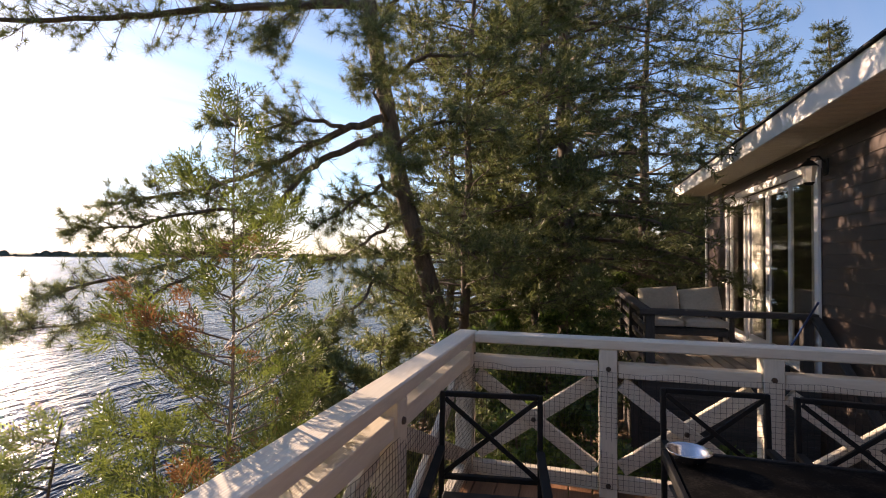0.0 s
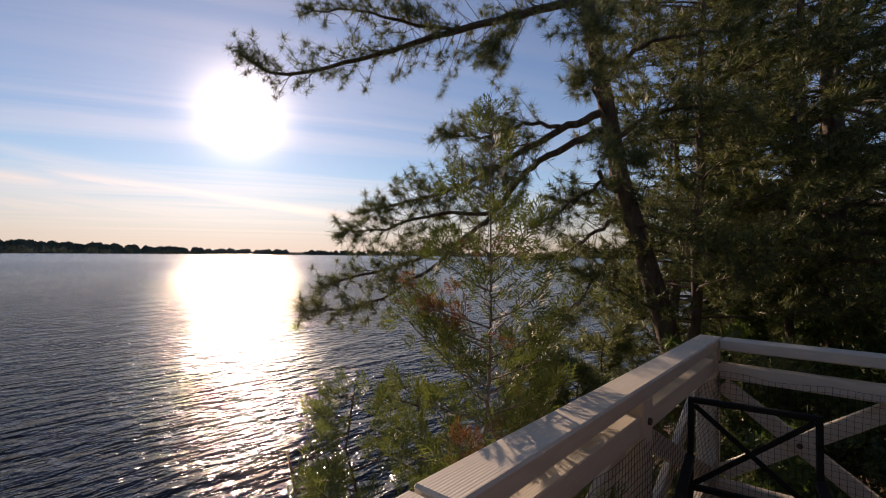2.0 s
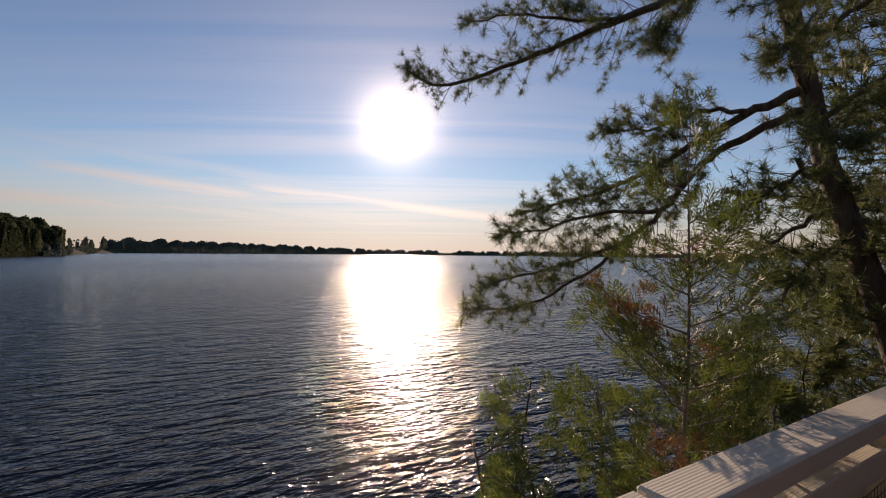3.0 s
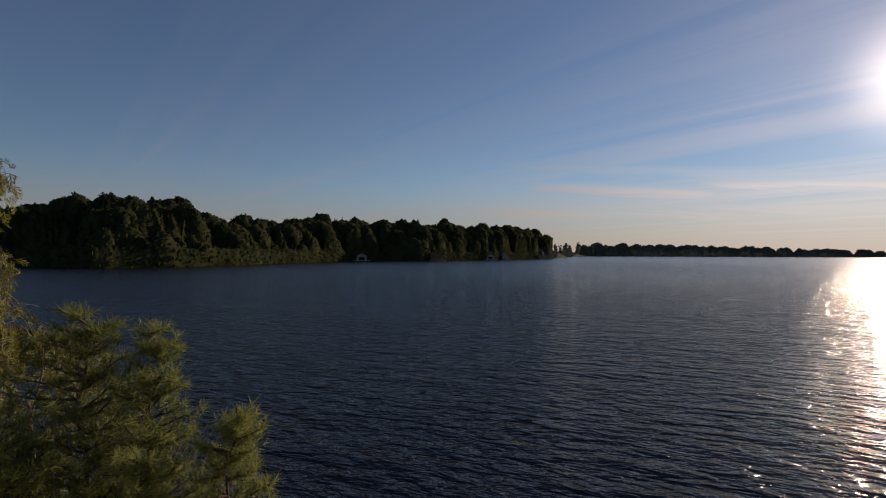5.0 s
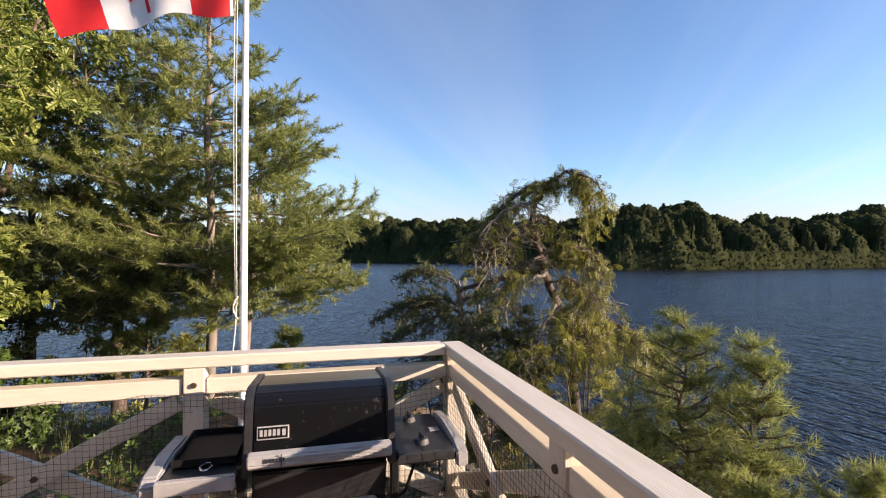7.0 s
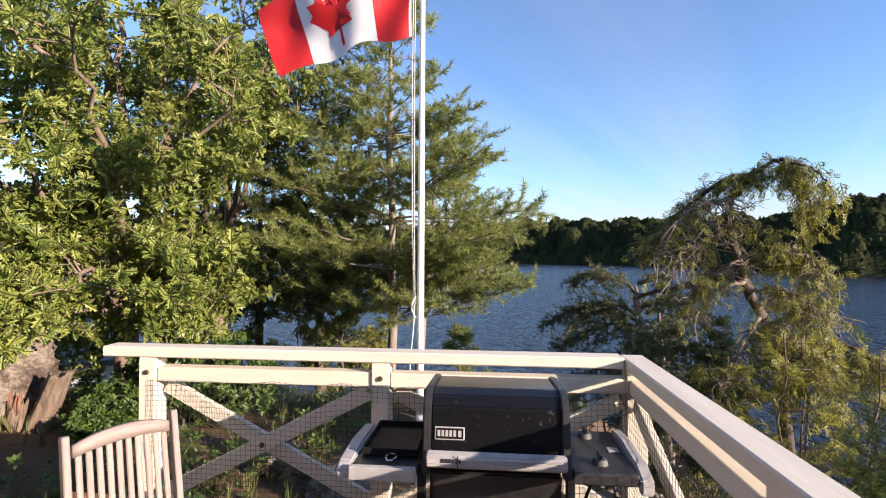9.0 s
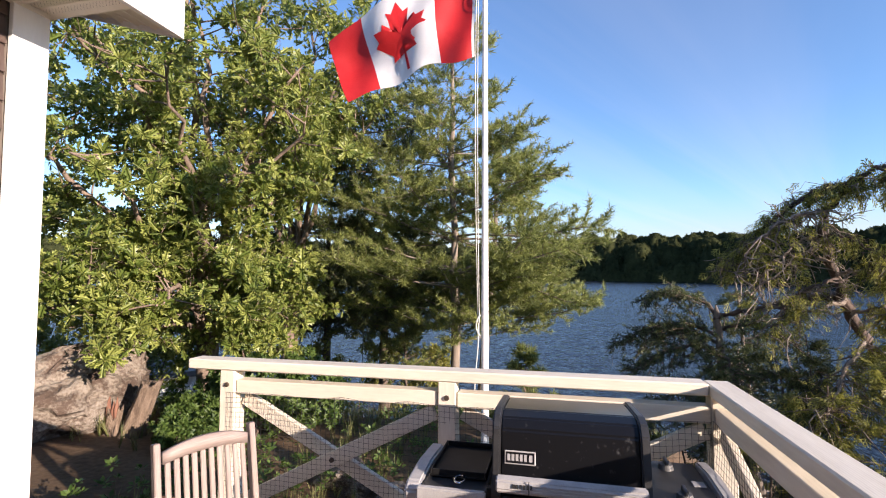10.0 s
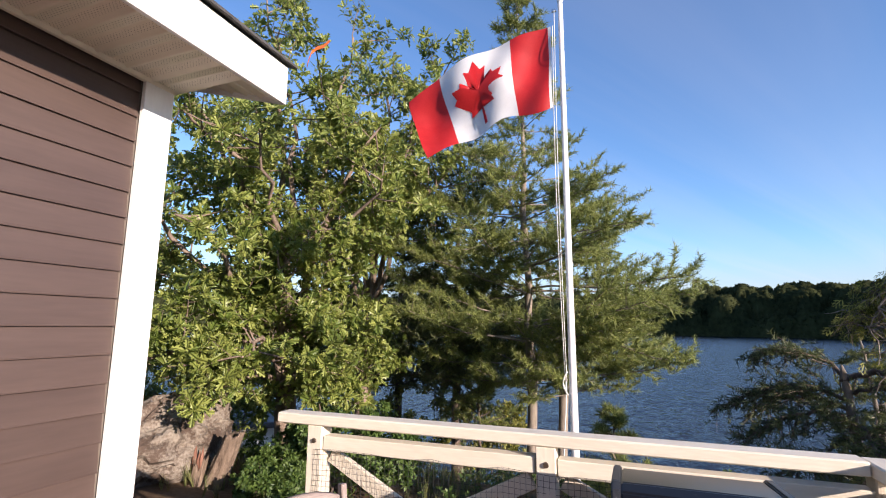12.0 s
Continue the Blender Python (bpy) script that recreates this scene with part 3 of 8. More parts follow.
def netting(name, origin, along, length, z0, z1, sag, parent, seed):
    """Plastic mesh netting stapled to the rails: square holes about 28 mm."""
    rng = np.random.default_rng(seed)
    g = Gather()
    step, r = 0.03, 0.0011
    o, a = np.array(origin, float), np.array(along, float)
    side = np.array([a[1], -a[0], 0.0])

    def top(u):
        return z1 - sag * (np.sin(u / length * 5.5 * np.pi) ** 2) * 0.5 + 0.006 * np.sin(u * 17)

    def place(u, k):
        z = z0 + (top(u) - z0) * k
        off = 0.006 * np.sin(u * 3.1 + k * 4) + 0.004 * np.sin(u * 9 + k * 11)
        return o + a * u[..., None] + side * off[..., None] + np.stack([0 * z, 0 * z, z], -1)

    rows = int((z1 - z0) / step)
    us = np.linspace(0, length, int(length / 0.12))
    for i in range(rows + 1):
        g.tube(place(us, np.full(len(us), i / rows)), r, 3)
    ks = np.linspace(0, 1, 7)
    for u in np.arange(0, length, step):
        g.tube(place(np.full(7, u) + 0.004 * np.sin(ks * 7 + u), ks), r, 3)
    ob = g.make(name, M["netting"], parent)
    tagged(ob, "black plastic mesh netting, slightly sagging", kind="stuff")


def bolt(p, normal, parent):
    bm = bmesh.new()
    bmesh.ops.create_cone(bm, segments=12, radius1=0.016, radius2=0.013, depth=0.012, cap_ends=True)
    m = Matrix.Translation(p) @ Vector(normal).to_track_quat("Z", "Y").to_matrix().to_4x4()
    part("bolt", bm, M["iron"], parent, "dark rusty bolt head", m=m)


def rail_run(label, start, along, inward, posts, cap_from, cap_to, ends, seed, joints=(), net=True, foot=0.07, high=0.78):
    """A painted railing: posts, cap, upper and lower rails, crossed braces and netting. posts: places along the run."""
    a, n = Vector(along), Vector(inward)
    s = Vector(start)
    fence = thing("deck_railing", s, label, "railing", group="deck railings")
    mid = s + n * (CAP_W / 2)

    def at(u, z, off=0.0):
        return mid + a * u + n * off + Vector((0, 0, z))

    cuts = [cap_from, *joints, cap_to]
    for k, (u0, u1) in enumerate(zip(cuts[:-1], cuts[1:])):
        zc = CAP_TOP - CAP_T / 2 - (0.007 if joints and k == 0 else 0.0)
        board("cap", at(u0 + 0.004, zc), at(u1 - 0.004, zc), CAP_W, CAP_T, M["cream"], fence, bevel=0.007)
    for u in posts:
        if u < 0:                            # the other run's corner post carries this end
            continue
        board("post", at(u, -0.16), at(u, CAP_TOP - CAP_T - 0.001), POST, POST - 0.01, M["cream"], fence, up=tuple(a), bevel=0.005)
        for z in (high + 0.01, foot):
            bolt(at(u, z, POST / 2 + 0.004), n, fence)
    for u0, u1 in zip(posts[:-1], posts[1:]):
        b0, b1 = u0 + POST / 2 + 0.001, u1 - POST / 2 - 0.001
        board("upper_rail", at(b0, high), at(b1, high - 0.002), 0.088, 0.084, M["cream"], fence)
        board("lower_rail", at(b0, foot), at(b1, foot), 0.06, 0.085, M["cream"], fence)
        up = tuple(n)
        board("brace", at(b0 + 0.02, high - 0.08, 0.012), at(b1 - 0.02, foot + 0.08, 0.012), 0.088, 0.036, M["cream"], fence, up=up)
        board("brace", at(b0 + 0.02, foot + 0.08, -0.026), at(b1 - 0.02, high - 0.08, -0.026), 0.088, 0.036, M["cream"], fence, up=up)
        bolt(at((b0 + b1) / 2, (high + foot) / 2, 0.034), n, fence)
    if net:
        netting("netting", at(max(posts[0], 0), 0, POST / 2 + 0.006), a, posts[-1] - max(posts[0], 0), foot - 0.01, 0.755, 0.03, fence, seed)
    return fence


build_deck()
rail_run("cream painted wooden railing with crossed braces above the lake", (0, -3.82, 0), (0, 1, 0), (1, 0, 0),
         [0.07, 1.45, 2.68, 3.9, 5.08, 6.25, 7.57], -0.004, 7.64, True, 5, joints=(5.07,))
rail_run("cream painted wooden railing with crossed braces and a free end", (0.127, -3.815, 0), (1, 0, 0), (0, 1, 0),
         [-0.065, 1.34, 2.745], 0.0, 3.03, True, 6, foot=-0.02)
rail_run("cream painted wooden railing with crossed braces beside a lower dark deck", (0.127, 3.815, 0), (1, 0, 0), (0, -1, 0),
         [-0.065, 0.82, 1.68, 2.54, 3.28], 0.0, 3.36, True, 7, high=0.752)

# ---- the cottage ----
WALL_X, SOFFIT, EAVE_X, FASCIA_T = 3.5, 2.84, 2.95, 3.07
HOUSE_Y0, HOUSE_Y1, HOUSE_X1 = -2.99, 12.3, 10.5
DOOR_Y0, DOOR_Y1, DOOR_Z0, DOOR_Z1 = 7.3, 10.7, 0.02, 2.49
LAP = 0.142
RAKE = 0.301                          # rise of the roof for each metre
WALL_Z0 = -1.4


def lap_mesh(length):
    """One lapped siding board along local x: thick foot, thin head."""
    h, t = LAP + 0.02, 0.022
    x = length / 2
    prof = [(0, 0), (-t, 0), (-t, 0.004), (-t + 0.003, 0.007), (-0.006, h), (0, h)]
    v = [(sx * x, p[0], p[1]) for sx in (-1, 1) for p in prof]
    n = len(prof)
    f4 = [(i, (i + 1) % n, n + (i + 1) % n, n + i) for i in range(n)]
    return np.array(v), np.array(f4), np.array([list(range(n))[::-1], list(range(n, 2 * n))])


def build_house():
    wall = thing("wall_west", (WALL_X, 4.6, 0), "brown painted lapped wooden siding", "wall", kind="structure")
    bm = bmesh.new()
    for y0, y1, z0, z1 in ((HOUSE_Y0 + 0.02, DOOR_Y0, WALL_Z0, 2.95), (DOOR_Y1, HOUSE_Y1, WALL_Z0, 2.95), (DOOR_Y0, DOOR_Y1, DOOR_Z1, 2.95), (DOOR_Y0, DOOR_Y1, WALL_Z0, DOOR_Z0)):
        box(bm, WALL_X + 0.024, WALL_X + 0.16, y0, y1, z0, z1)
    part("sheathing", bm, M["indoor"], wall)
    cache = {}
    rng = np.random.default_rng(8)
    z = 1.4775 - LAP * 20
    while z < SOFFIT + 0.02:
        if z > WALL_Z0:
            over = z + LAP > DOOR_Z0 and z < DOOR_Z1 + 0.1
            if over:
                runs = [(HOUSE_Y0 + 0.17, 2.2), (2.204, DOOR_Y0 - 0.1), (DOOR_Y1 + 0.1, HOUSE_Y1 - 0.1)]
            else:
                runs = [(HOUSE_Y0 + 0.17, 3.6), (3.604, 7.9), (7.904, HOUSE_Y1 - 0.1)]
            for y0, y1 in runs:
                ln = round(y1 - y0, 3)
                if ln not in cache:
                    v, q, e = lap_mesh(ln)
                    me = bpy.data.meshes.new("siding_board")
                    me.from_pydata(v.tolist(), [], q.tolist() + e.tolist())
                    me.materials.append(M["siding"])
                    cache[ln] = me
                ob = new("siding_board", cache[ln])
                ob.matrix_basis = Matrix.Translation((WALL_X + 0.022, (y0 + y1) / 2, z)) @ Matrix.Rotation(radians(-90 + rng.uniform(-0.02, 0.02)), 4, "Z")
                adopt(ob, wall)
        z += LAP
    # corner boards
    for y0, y1 in ((HOUSE_Y0 - 0.012, HOUSE_Y0 + 0.165), (HOUSE_Y1 - 0.1, HOUSE_Y1 + 0.0)):
        board("corner_board", (WALL_X - 0.014, (y0 + y1) / 2, WALL_Z0), (WALL_X - 0.014, (y0 + y1) / 2, SOFFIT - 0.004), y1 - y0, 0.03, M["white"], wall, up=(1, 0, 0), bevel=0.003, label="white painted corner board")
    for name, b in (("wall_south", (WALL_X + 0.002, HOUSE_X1, HOUSE_Y0 - 0.01, HOUSE_Y0 + 0.13)), ("wall_north", (WALL_X + 0.17, HOUSE_X1, HOUSE_Y1 - 0.14, HOUSE_Y1)), ("wall_east", (HOUSE_X1 - 0.14, HOUSE_X1, HOUSE_Y0 + 0.14, HOUSE_Y1 - 0.15))):
        bm = bmesh.new()
        box(bm, *b, WALL_Z0, 2.95, 0.004)
        tagged(part(name, bm, M["siding"]), "brown painted wooden house wall", "wall", kind="structure")
    bm = bmesh.new()
    box(bm, WALL_X + 0.17, HOUSE_X1 - 0.15, HOUSE_Y0 + 0.14, HOUSE_Y1 - 0.15, -0.1, -0.02)
    tagged(part("floor_indoor", bm, M["indoor"]), "dim indoor floor behind the glass", "floor", kind="structure")
    bm = bmesh.new()
    box(bm, WALL_X + 0.17, HOUSE_X1 - 0.15, HOUSE_Y0 + 0.14, HOUSE_Y1 - 0.15, 2.96, 3.0)
    tagged(part("ceiling", bm, M["indoor"]), "plain indoor ceiling", "ceiling", kind="structure")
    bm = bmesh.new()
    box(bm, WALL_X + 2.6, WALL_X + 2.7, HOUSE_Y0 + 0.15, HOUSE_Y1 - 0.16, -0.02, 2.955)
    tagged(part("wall_indoor", bm, M["indoor"]), "dim indoor partition wall", "wall", kind="structure")

    # eaves: ribbed soffit, fascia and roof edge
    ys0, ys1 = HOUSE_Y0 - 0.32, HOUSE_Y1 + 0.32
    ridge_x = (EAVE_X + HOUSE_X1 + 0.3) / 2

    def raked(name, y0, y1, mat, label, category, x0, x1, low, high):
        """A board or wall that follows the slopes of the roof: low and high are its heights at the eave; low None: a level foot."""
        xs = [x0, ridge_x, x1]
        up = [RAKE * (ridge_x - EAVE_X - abs(x - ridge_x)) for x in xs]
        foot = [2.95] * 3 if low is None else [low + u for u in up]
        V = [(x, y, z + u) for y in (y0, y1) for x, u, z in zip(xs, up, (high,) * 3)] + [(x, y, z) for y in (y0, y1) for x, z in zip(xs, foot)]
        Q = np.array([(0, 1, 4, 3), (1, 2, 5, 4), (6, 9, 10, 7), (7, 10, 11, 8), (0, 6, 7, 1), (1, 7, 8, 2), (3, 4, 10, 9), (4, 5, 11, 10), (0, 3, 9, 6), (2, 8, 11, 5)])
        tagged(mesh_part(name, V, [Q], mat), label, category, kind="structure")

    raked("wall_south_gable", HOUSE_Y0 - 0.01, HOUSE_Y0 + 0.13, M["siding"], "brown painted wooden gable", "wall", WALL_X + 0.03, HOUSE_X1, None, FASCIA_T - 0.02)
    raked("wall_north_gable", HOUSE_Y1 - 0.14, HOUSE_Y1, M["siding"], "brown painted wooden gable", "wall", WALL_X + 0.2, HOUSE_X1, None, FASCIA_T - 0.02)
    def ribbed(name, s0, s1, across, label):
        """Pressed soffit panels: a rounded rib hanging every so often, s along the run."""
        pts, s, pitch = [], s0, across[2]
        while s < s1:
            pts += [(s, -0.012), (s + 0.008, -0.014), (s + 0.016, -0.012), (s + 0.022, 0.0), (s + pitch * 0.52, 0.0), (s + pitch * 0.52 + 0.004, 0.005), (s + pitch * 0.58, 0.005), (s + pitch * 0.58 + 0.004, 0.0), (s + pitch - 0.006, 0.0)]
            s += pitch
        pts = np.array([p for p in pts if p[0] <= s1])
        n = len(pts)
        lift = SOFFIT + pts[:, 1] + 0.012 + (0 if across[3] else RAKE * (ridge_x - EAVE_X - np.abs(pts[:, 0] - ridge_x)))
        rows = []
        for c in across[:2]:
            rows.append(np.stack([np.full(n, c), pts[:, 0], lift], -1) if across[3] else np.stack([pts[:, 0], np.full(n, c), lift], -1))
        i = np.arange(n - 1)
        Q = np.stack([i, i + 1, n + i + 1, n + i], -1)
        tagged(mesh_part(name, np.concatenate(rows), [Q], M["soffit_vented"] if across[3] else M["soffit"]), label, "soffit", kind="structure")

    ribbed("soffit", -2.87 - 0.155, ys1, (EAVE_X + 0.01, WALL_X + 0.16, 0.155, True), "cream ribbed aluminium soffit with vent holes")
    ribbed("soffit_gable", EAVE_X + 0.03, HOUSE_X1 + 0.3, (ys0 + 0.006, -2.87 - 0.157, 0.12, False), "cream ribbed aluminium soffit under the gable")
    bm = bmesh.new()
    box(bm, WALL_X - 0.032, WALL_X - 0.004, HOUSE_Y0 - 0.01, HOUSE_Y1, SOFFIT - 0.016, SOFFIT + 0.016, 0.003)
    tagged(part("trim_soffit", bm, M["soffit"]), "cream moulding between wall and soffit", "trim", kind="structure")
    bm = bmesh.new()
    box(bm, EAVE_X - 0.02, EAVE_X + 0.008, ys0 - 0.02, ys1 + 0.02, SOFFIT - 0.015, FASCIA_T, 0.003)
    tagged(part("fascia", bm, M["white"]), "white painted fascia board", "fascia", kind="structure")
    raked("fascia_gable", ys0 - 0.02, ys0 + 0.006, M["white"], "white painted raking fascia board", "fascia", EAVE_X + 0.01, HOUSE_X1 + 0.3, SOFFIT - 0.015, FASCIA_T)
    roof = thing("roof", (7, 4.6, 3.1), "dark asphalt shingle roof with a dark drip edge", "roof", kind="structure")
    xr, zr = (EAVE_X + HOUSE_X1 + 0.3) / 2, FASCIA_T + 0.02 + 1.2
    for sx, x0 in ((1, EAVE_X - 0.06), (-1, HOUSE_X1 + 0.36)):
        for row in range(20):
            f0, f1 = row / 20, (row + 1.25) / 20
            xa, za = x0 + (xr - x0) * f0, FASCIA_T + 0.012 + 1.2 * f0 + 0.008
            xb, zb = x0 + (xr - x0) * min(f1, 1), FASCIA_T + 0.012 + 1.2 * min(f1, 1)
            bm = bmesh.new()
            vs = [bm.verts.new(p) for p in ((xa, ys0 - 0.06, za), (xb, ys0 - 0.06, zb), (xb, ys1 + 0.06, zb), (xa, ys1 + 0.06, za),
                                            (xa, ys0 - 0.06, za - 0.016), (xb, ys0 - 0.06, zb - 0.012), (xb, ys1 + 0.06, zb - 0.012), (xa, ys1 + 0.06, za - 0.016))]
            for f in ((0, 1, 2, 3), (7, 6, 5, 4), (0, 4, 5, 1), (1, 5, 6, 2), (2, 6, 7, 3), (3, 7, 4, 0)):
                bm.faces.new([vs[i] for i in f])
            part("shingle_course", bm, M["shingle"], roof)

    # patio door: four tall panes in white frames
    door = thing("door_1", (WALL_X, 9, 0), "white framed sliding patio door with pale blinds", "door", kind="structure")
    yc = [(DOOR_Y0 - 0.1, DOOR_Y0 + 0.0), (DOOR_Y1, DOOR_Y1 + 0.1)]
    for y0, y1 in yc:
        board("casing", (WALL_X - 0.016, (y0 + y1) / 2, DOOR_Z0), (WALL_X - 0.016, (y0 + y1) / 2, DOOR_Z1 + 0.0), 0.1, 0.034, M["white"], door, up=(1, 0, 0))
    board("casing", (WALL_X - 0.018, DOOR_Y0 - 0.12, DOOR_Z1 + 0.05), (WALL_X - 0.018, DOOR_Y1 + 0.12, DOOR_Z1 + 0.05), 0.1, 0.036, M["white"], door, up=(1, 0, 0))
    board("sill", (WALL_X + 0.02, DOOR_Y0, DOOR_Z0 + 0.02), (WALL_X + 0.02, DOOR_Y1, DOOR_Z0 + 0.02), 0.13, 0.04, M["white"], door)
    w = (DOOR_Y1 - DOOR_Y0) / 4
    for i in range(4):
        y0, y1 = DOOR_Y0 + w * i, DOOR_Y0 + w * (i + 1)
        xx = WALL_X + (0.03 if i in (0, 3) else 0.075)
        st = 0.075
        leaf = part("door_panel", box(bmesh.new(), xx - 0.018, xx + 0.018, y0 + 0.002, y0 + st, DOOR_Z0 + 0.042, DOOR_Z1 - 0.002, 0.004), M["white"], door)
        part("stile", box(bmesh.new(), xx - 0.018, xx + 0.018, y1 - st, y1 - 0.002, DOOR_Z0 + 0.042, DOOR_Z1 - 0.002, 0.004), M["white"], leaf)
        part("head_rail", box(bmesh.new(), xx - 0.017, xx + 0.017, y0 + st, y1 - st, DOOR_Z1 - 0.1, DOOR_Z1 - 0.002, 0.003), M["white"], leaf)
        part("foot_rail", box(bmesh.new(), xx - 0.017, xx + 0.017, y0 + st, y1 - st, DOOR_Z0 + 0.042, DOOR_Z0 + 0.16, 0.003), M["white"], leaf)
        pane = part("pane", box(bmesh.new(), xx - 0.004, xx + 0.004, y0 + st, y1 - st, DOOR_Z0 + 0.16, DOOR_Z1 - 0.1), M["glass"], leaf)
        pane.visible_shadow = False
    hb = bmesh.new()
    box(hb, WALL_X + 0.028, WALL_X + 0.056, DOOR_Y0 + 2 * w - 0.07, DOOR_Y0 + 2 * w - 0.045, 0.95, 1.2, 0.005)
    part("door_handle", hb, M["greyplastic"], door)
    # blinds drawn to the sides
    for y0, y1 in ((DOOR_Y0 + 0.02, DOOR_Y0 + 0.7), (DOOR_Y1 - 0.95, DOOR_Y1 - 0.02)):
        blind = thing("blind", (WALL_X + 0.25, (y0 + y1) / 2, 0.05), "pale pleated fabric blind hanging behind the glass", "blind", group="door blinds")
        ys = np.linspace(y0, y1, int((y1 - y0) / 0.03))
        xs = WALL_X + 0.25 + 0.022 * np.sin(np.arange(len(ys)) * 1.7)
        V = np.concatenate([np.stack([xs + dx, ys, np.full(len(ys), z)], -1) for dx in (0, 0.004) for z in (0.05, 2.5)])
        n = len(ys)
        i = np.arange(n - 1)
        Q = np.concatenate([np.stack([i, i + 1, n + i + 1, n + i], -1), np.stack([2 * n + i + 1, 2 * n + i, 3 * n + i, 3 * n + i + 1], -1)])
        mesh_part("cloth", V, [Q], M["curtain"], blind)


def soffit_vented():
    """The soffit's cream metal with rows of punched holes on some ribs."""
    m = M["soffit"].copy()
    m.name = "cream_vented_soffit"
    nt = m.node_tree
    N, L = nt.nodes.new, nt.links.new
    b = next(n for n in nt.nodes if n.type == "BSDF_PRINCIPLED")
    base = b.inputs["Base Color"].links[0].from_socket
    tc = N("ShaderNodeTexCoord")
    sep = N("ShaderNodeSeparateXYZ")
    L(tc.outputs["Object"], sep.inputs[0])

    def mth(op, a, c=None):
        n = N("ShaderNodeMath")
        n.operation = op
        for i, v in enumerate((a, c)):
            if v is None:
                continue
            if isinstance(v, (int, float)):
                n.inputs[i].default_value = v
            else:
                L(v, n.inputs[i])
        return n.outputs[0]

    holes = mth("MULTIPLY", mth("SINE", mth("MULTIPLY", sep.outputs[0], 314.0)), mth("SINE", mth("MULTIPLY", sep.outputs[1], 324.3)))
    hole = mth("GREATER_THAN", holes, 0.74)
    turn = mth("FRACT", mth("DIVIDE", mth("ADD", sep.outputs[1], 2.87 + 0.155 * 100), 0.155))
    band = mth("ADD", mth("LESS_THAN", mth("ABSOLUTE", mth("SUBTRACT", turn, 0.34)), 0.15), mth("LESS_THAN", mth("ABSOLUTE", mth("SUBTRACT", turn, 0.76)), 0.13))
    mx = N("ShaderNodeMix")
    mx.data_type = "RGBA"
    L(mth("MULTIPLY", hole, band), mx.inputs[0])
    L(base, mx.inputs[6])
    mx.inputs[7].default_value = (0.3, 0.26, 0.2, 1)
    L(mx.outputs[2], b.inputs["Base Color"])
    return m


M["soffit_vented"] = soffit_vented()
build_house()


# ---- the lower dark deck in front of the patio door ----
LOW_Z, LOW_Y0, LOW_Y1, LOW_X0 = -0.06, 7.2, 12.0, 1.56


def build_low_deck():
    d = thing("floor_low_deck", (2.5, 9.5, LOW_Z), "weathered pale deck boards on a dark frame", "deck", kind="structure")
    x = LOW_X0
    while x < WALL_X - 0.12:
        board("plank", (x + 0.07, LOW_Y0, LOW_Z - 0.019), (x + 0.07, LOW_Y1, LOW_Z - 0.019), 0.138, 0.038, M["greyboard"], d)
        x += 0.145
    board("rim_joist", (LOW_X0, LOW_Y0 - 0.022, LOW_Z - 0.13), (WALL_X - 0.03, LOW_Y0 - 0.022, LOW_Z - 0.13), 0.24, 0.04, M["darkwood"], d, up=(0, 1, 0))
    board("rim_joist", (LOW_X0 - 0.022, LOW_Y0, LOW_Z - 0.13), (LOW_X0 - 0.022, LOW_Y1, LOW_Z - 0.13), 0.24, 0.04, M["darkwood"], d, up=(1, 0, 0))
    for x, y in ((1.5, 7.3), (3.3, 7.3), (1.5, 9.6), (1.5, 11.9)):
        board("support_post", (x, y, LOW_Z - 0.25), (x, y, float(ground_z(x, y)) - 0.2), 0.14, 0.14, M["darkwood"], d, up=(0, 1, 0))
    # dark boards added below the rim in place of the shaded void there
    for k in range(7):
        board("skirt_board", (LOW_X0, LOW_Y0 - 0.012, LOW_Z - 0.325 - 0.145 * k), (WALL_X - 0.03, LOW_Y0 - 0.012, LOW_Z - 0.325 - 0.145 * k), 0.14, 0.02, M["darkwood"], d, up=(0, 1, 0))
        board("skirt_board", (LOW_X0 - 0.012, LOW_Y0, LOW_Z - 0.325 - 0.145 * k), (LOW_X0 - 0.012, LOW_Y1, LOW_Z - 0.325 - 0.145 * k), 0.14, 0.02, M["darkwood"], d, up=(1, 0, 0))
    f = thing("low_deck_railing", (1.5, 7.2, LOW_Z), "dark weathered wooden railing with a broad top board", "railing")
    for x, y in ((1.66, 7.28), (3.38, 7.28), (1.63, 8.9), (1.63, 10.5), (1.63, 11.9)):
        board("post", (x, y, LOW_Z), (x, y, 0.72), 0.11, 0.11, M["darkwood"], f, up=(0, 1, 0))
    board("top_rail", (1.53, 7.26, 0.755), (3.47, 7.26, 0.755), 0.15, 0.07, M["darkwood"], f)
    board("top_rail", (1.61, 7.34, 0.755), (1.61, 12.0, 0.755), 0.15, 0.07, M["darkwood"], f)
    for k in range(3):
        board("side_slat", (1.63, 7.36, 0.52 - 0.2 * k), (1.63, 11.95, 0.52 - 0.2 * k), 0.04, 0.09, M["darkwood"], f)
    board("stair_handrail", (3.44, 7.2, 0.74), (3.44, 5.9, -0.15), 0.09, 0.05, M["darkwood"], f)
    board("stair_post", (3.44, 5.98, -0.15), (3.44, 5.98, float(ground_z(3.44, 5.98)) - 0.1), 0.09, 0.09, M["darkwood"], f, up=(0, 1, 0))


build_low_deck()


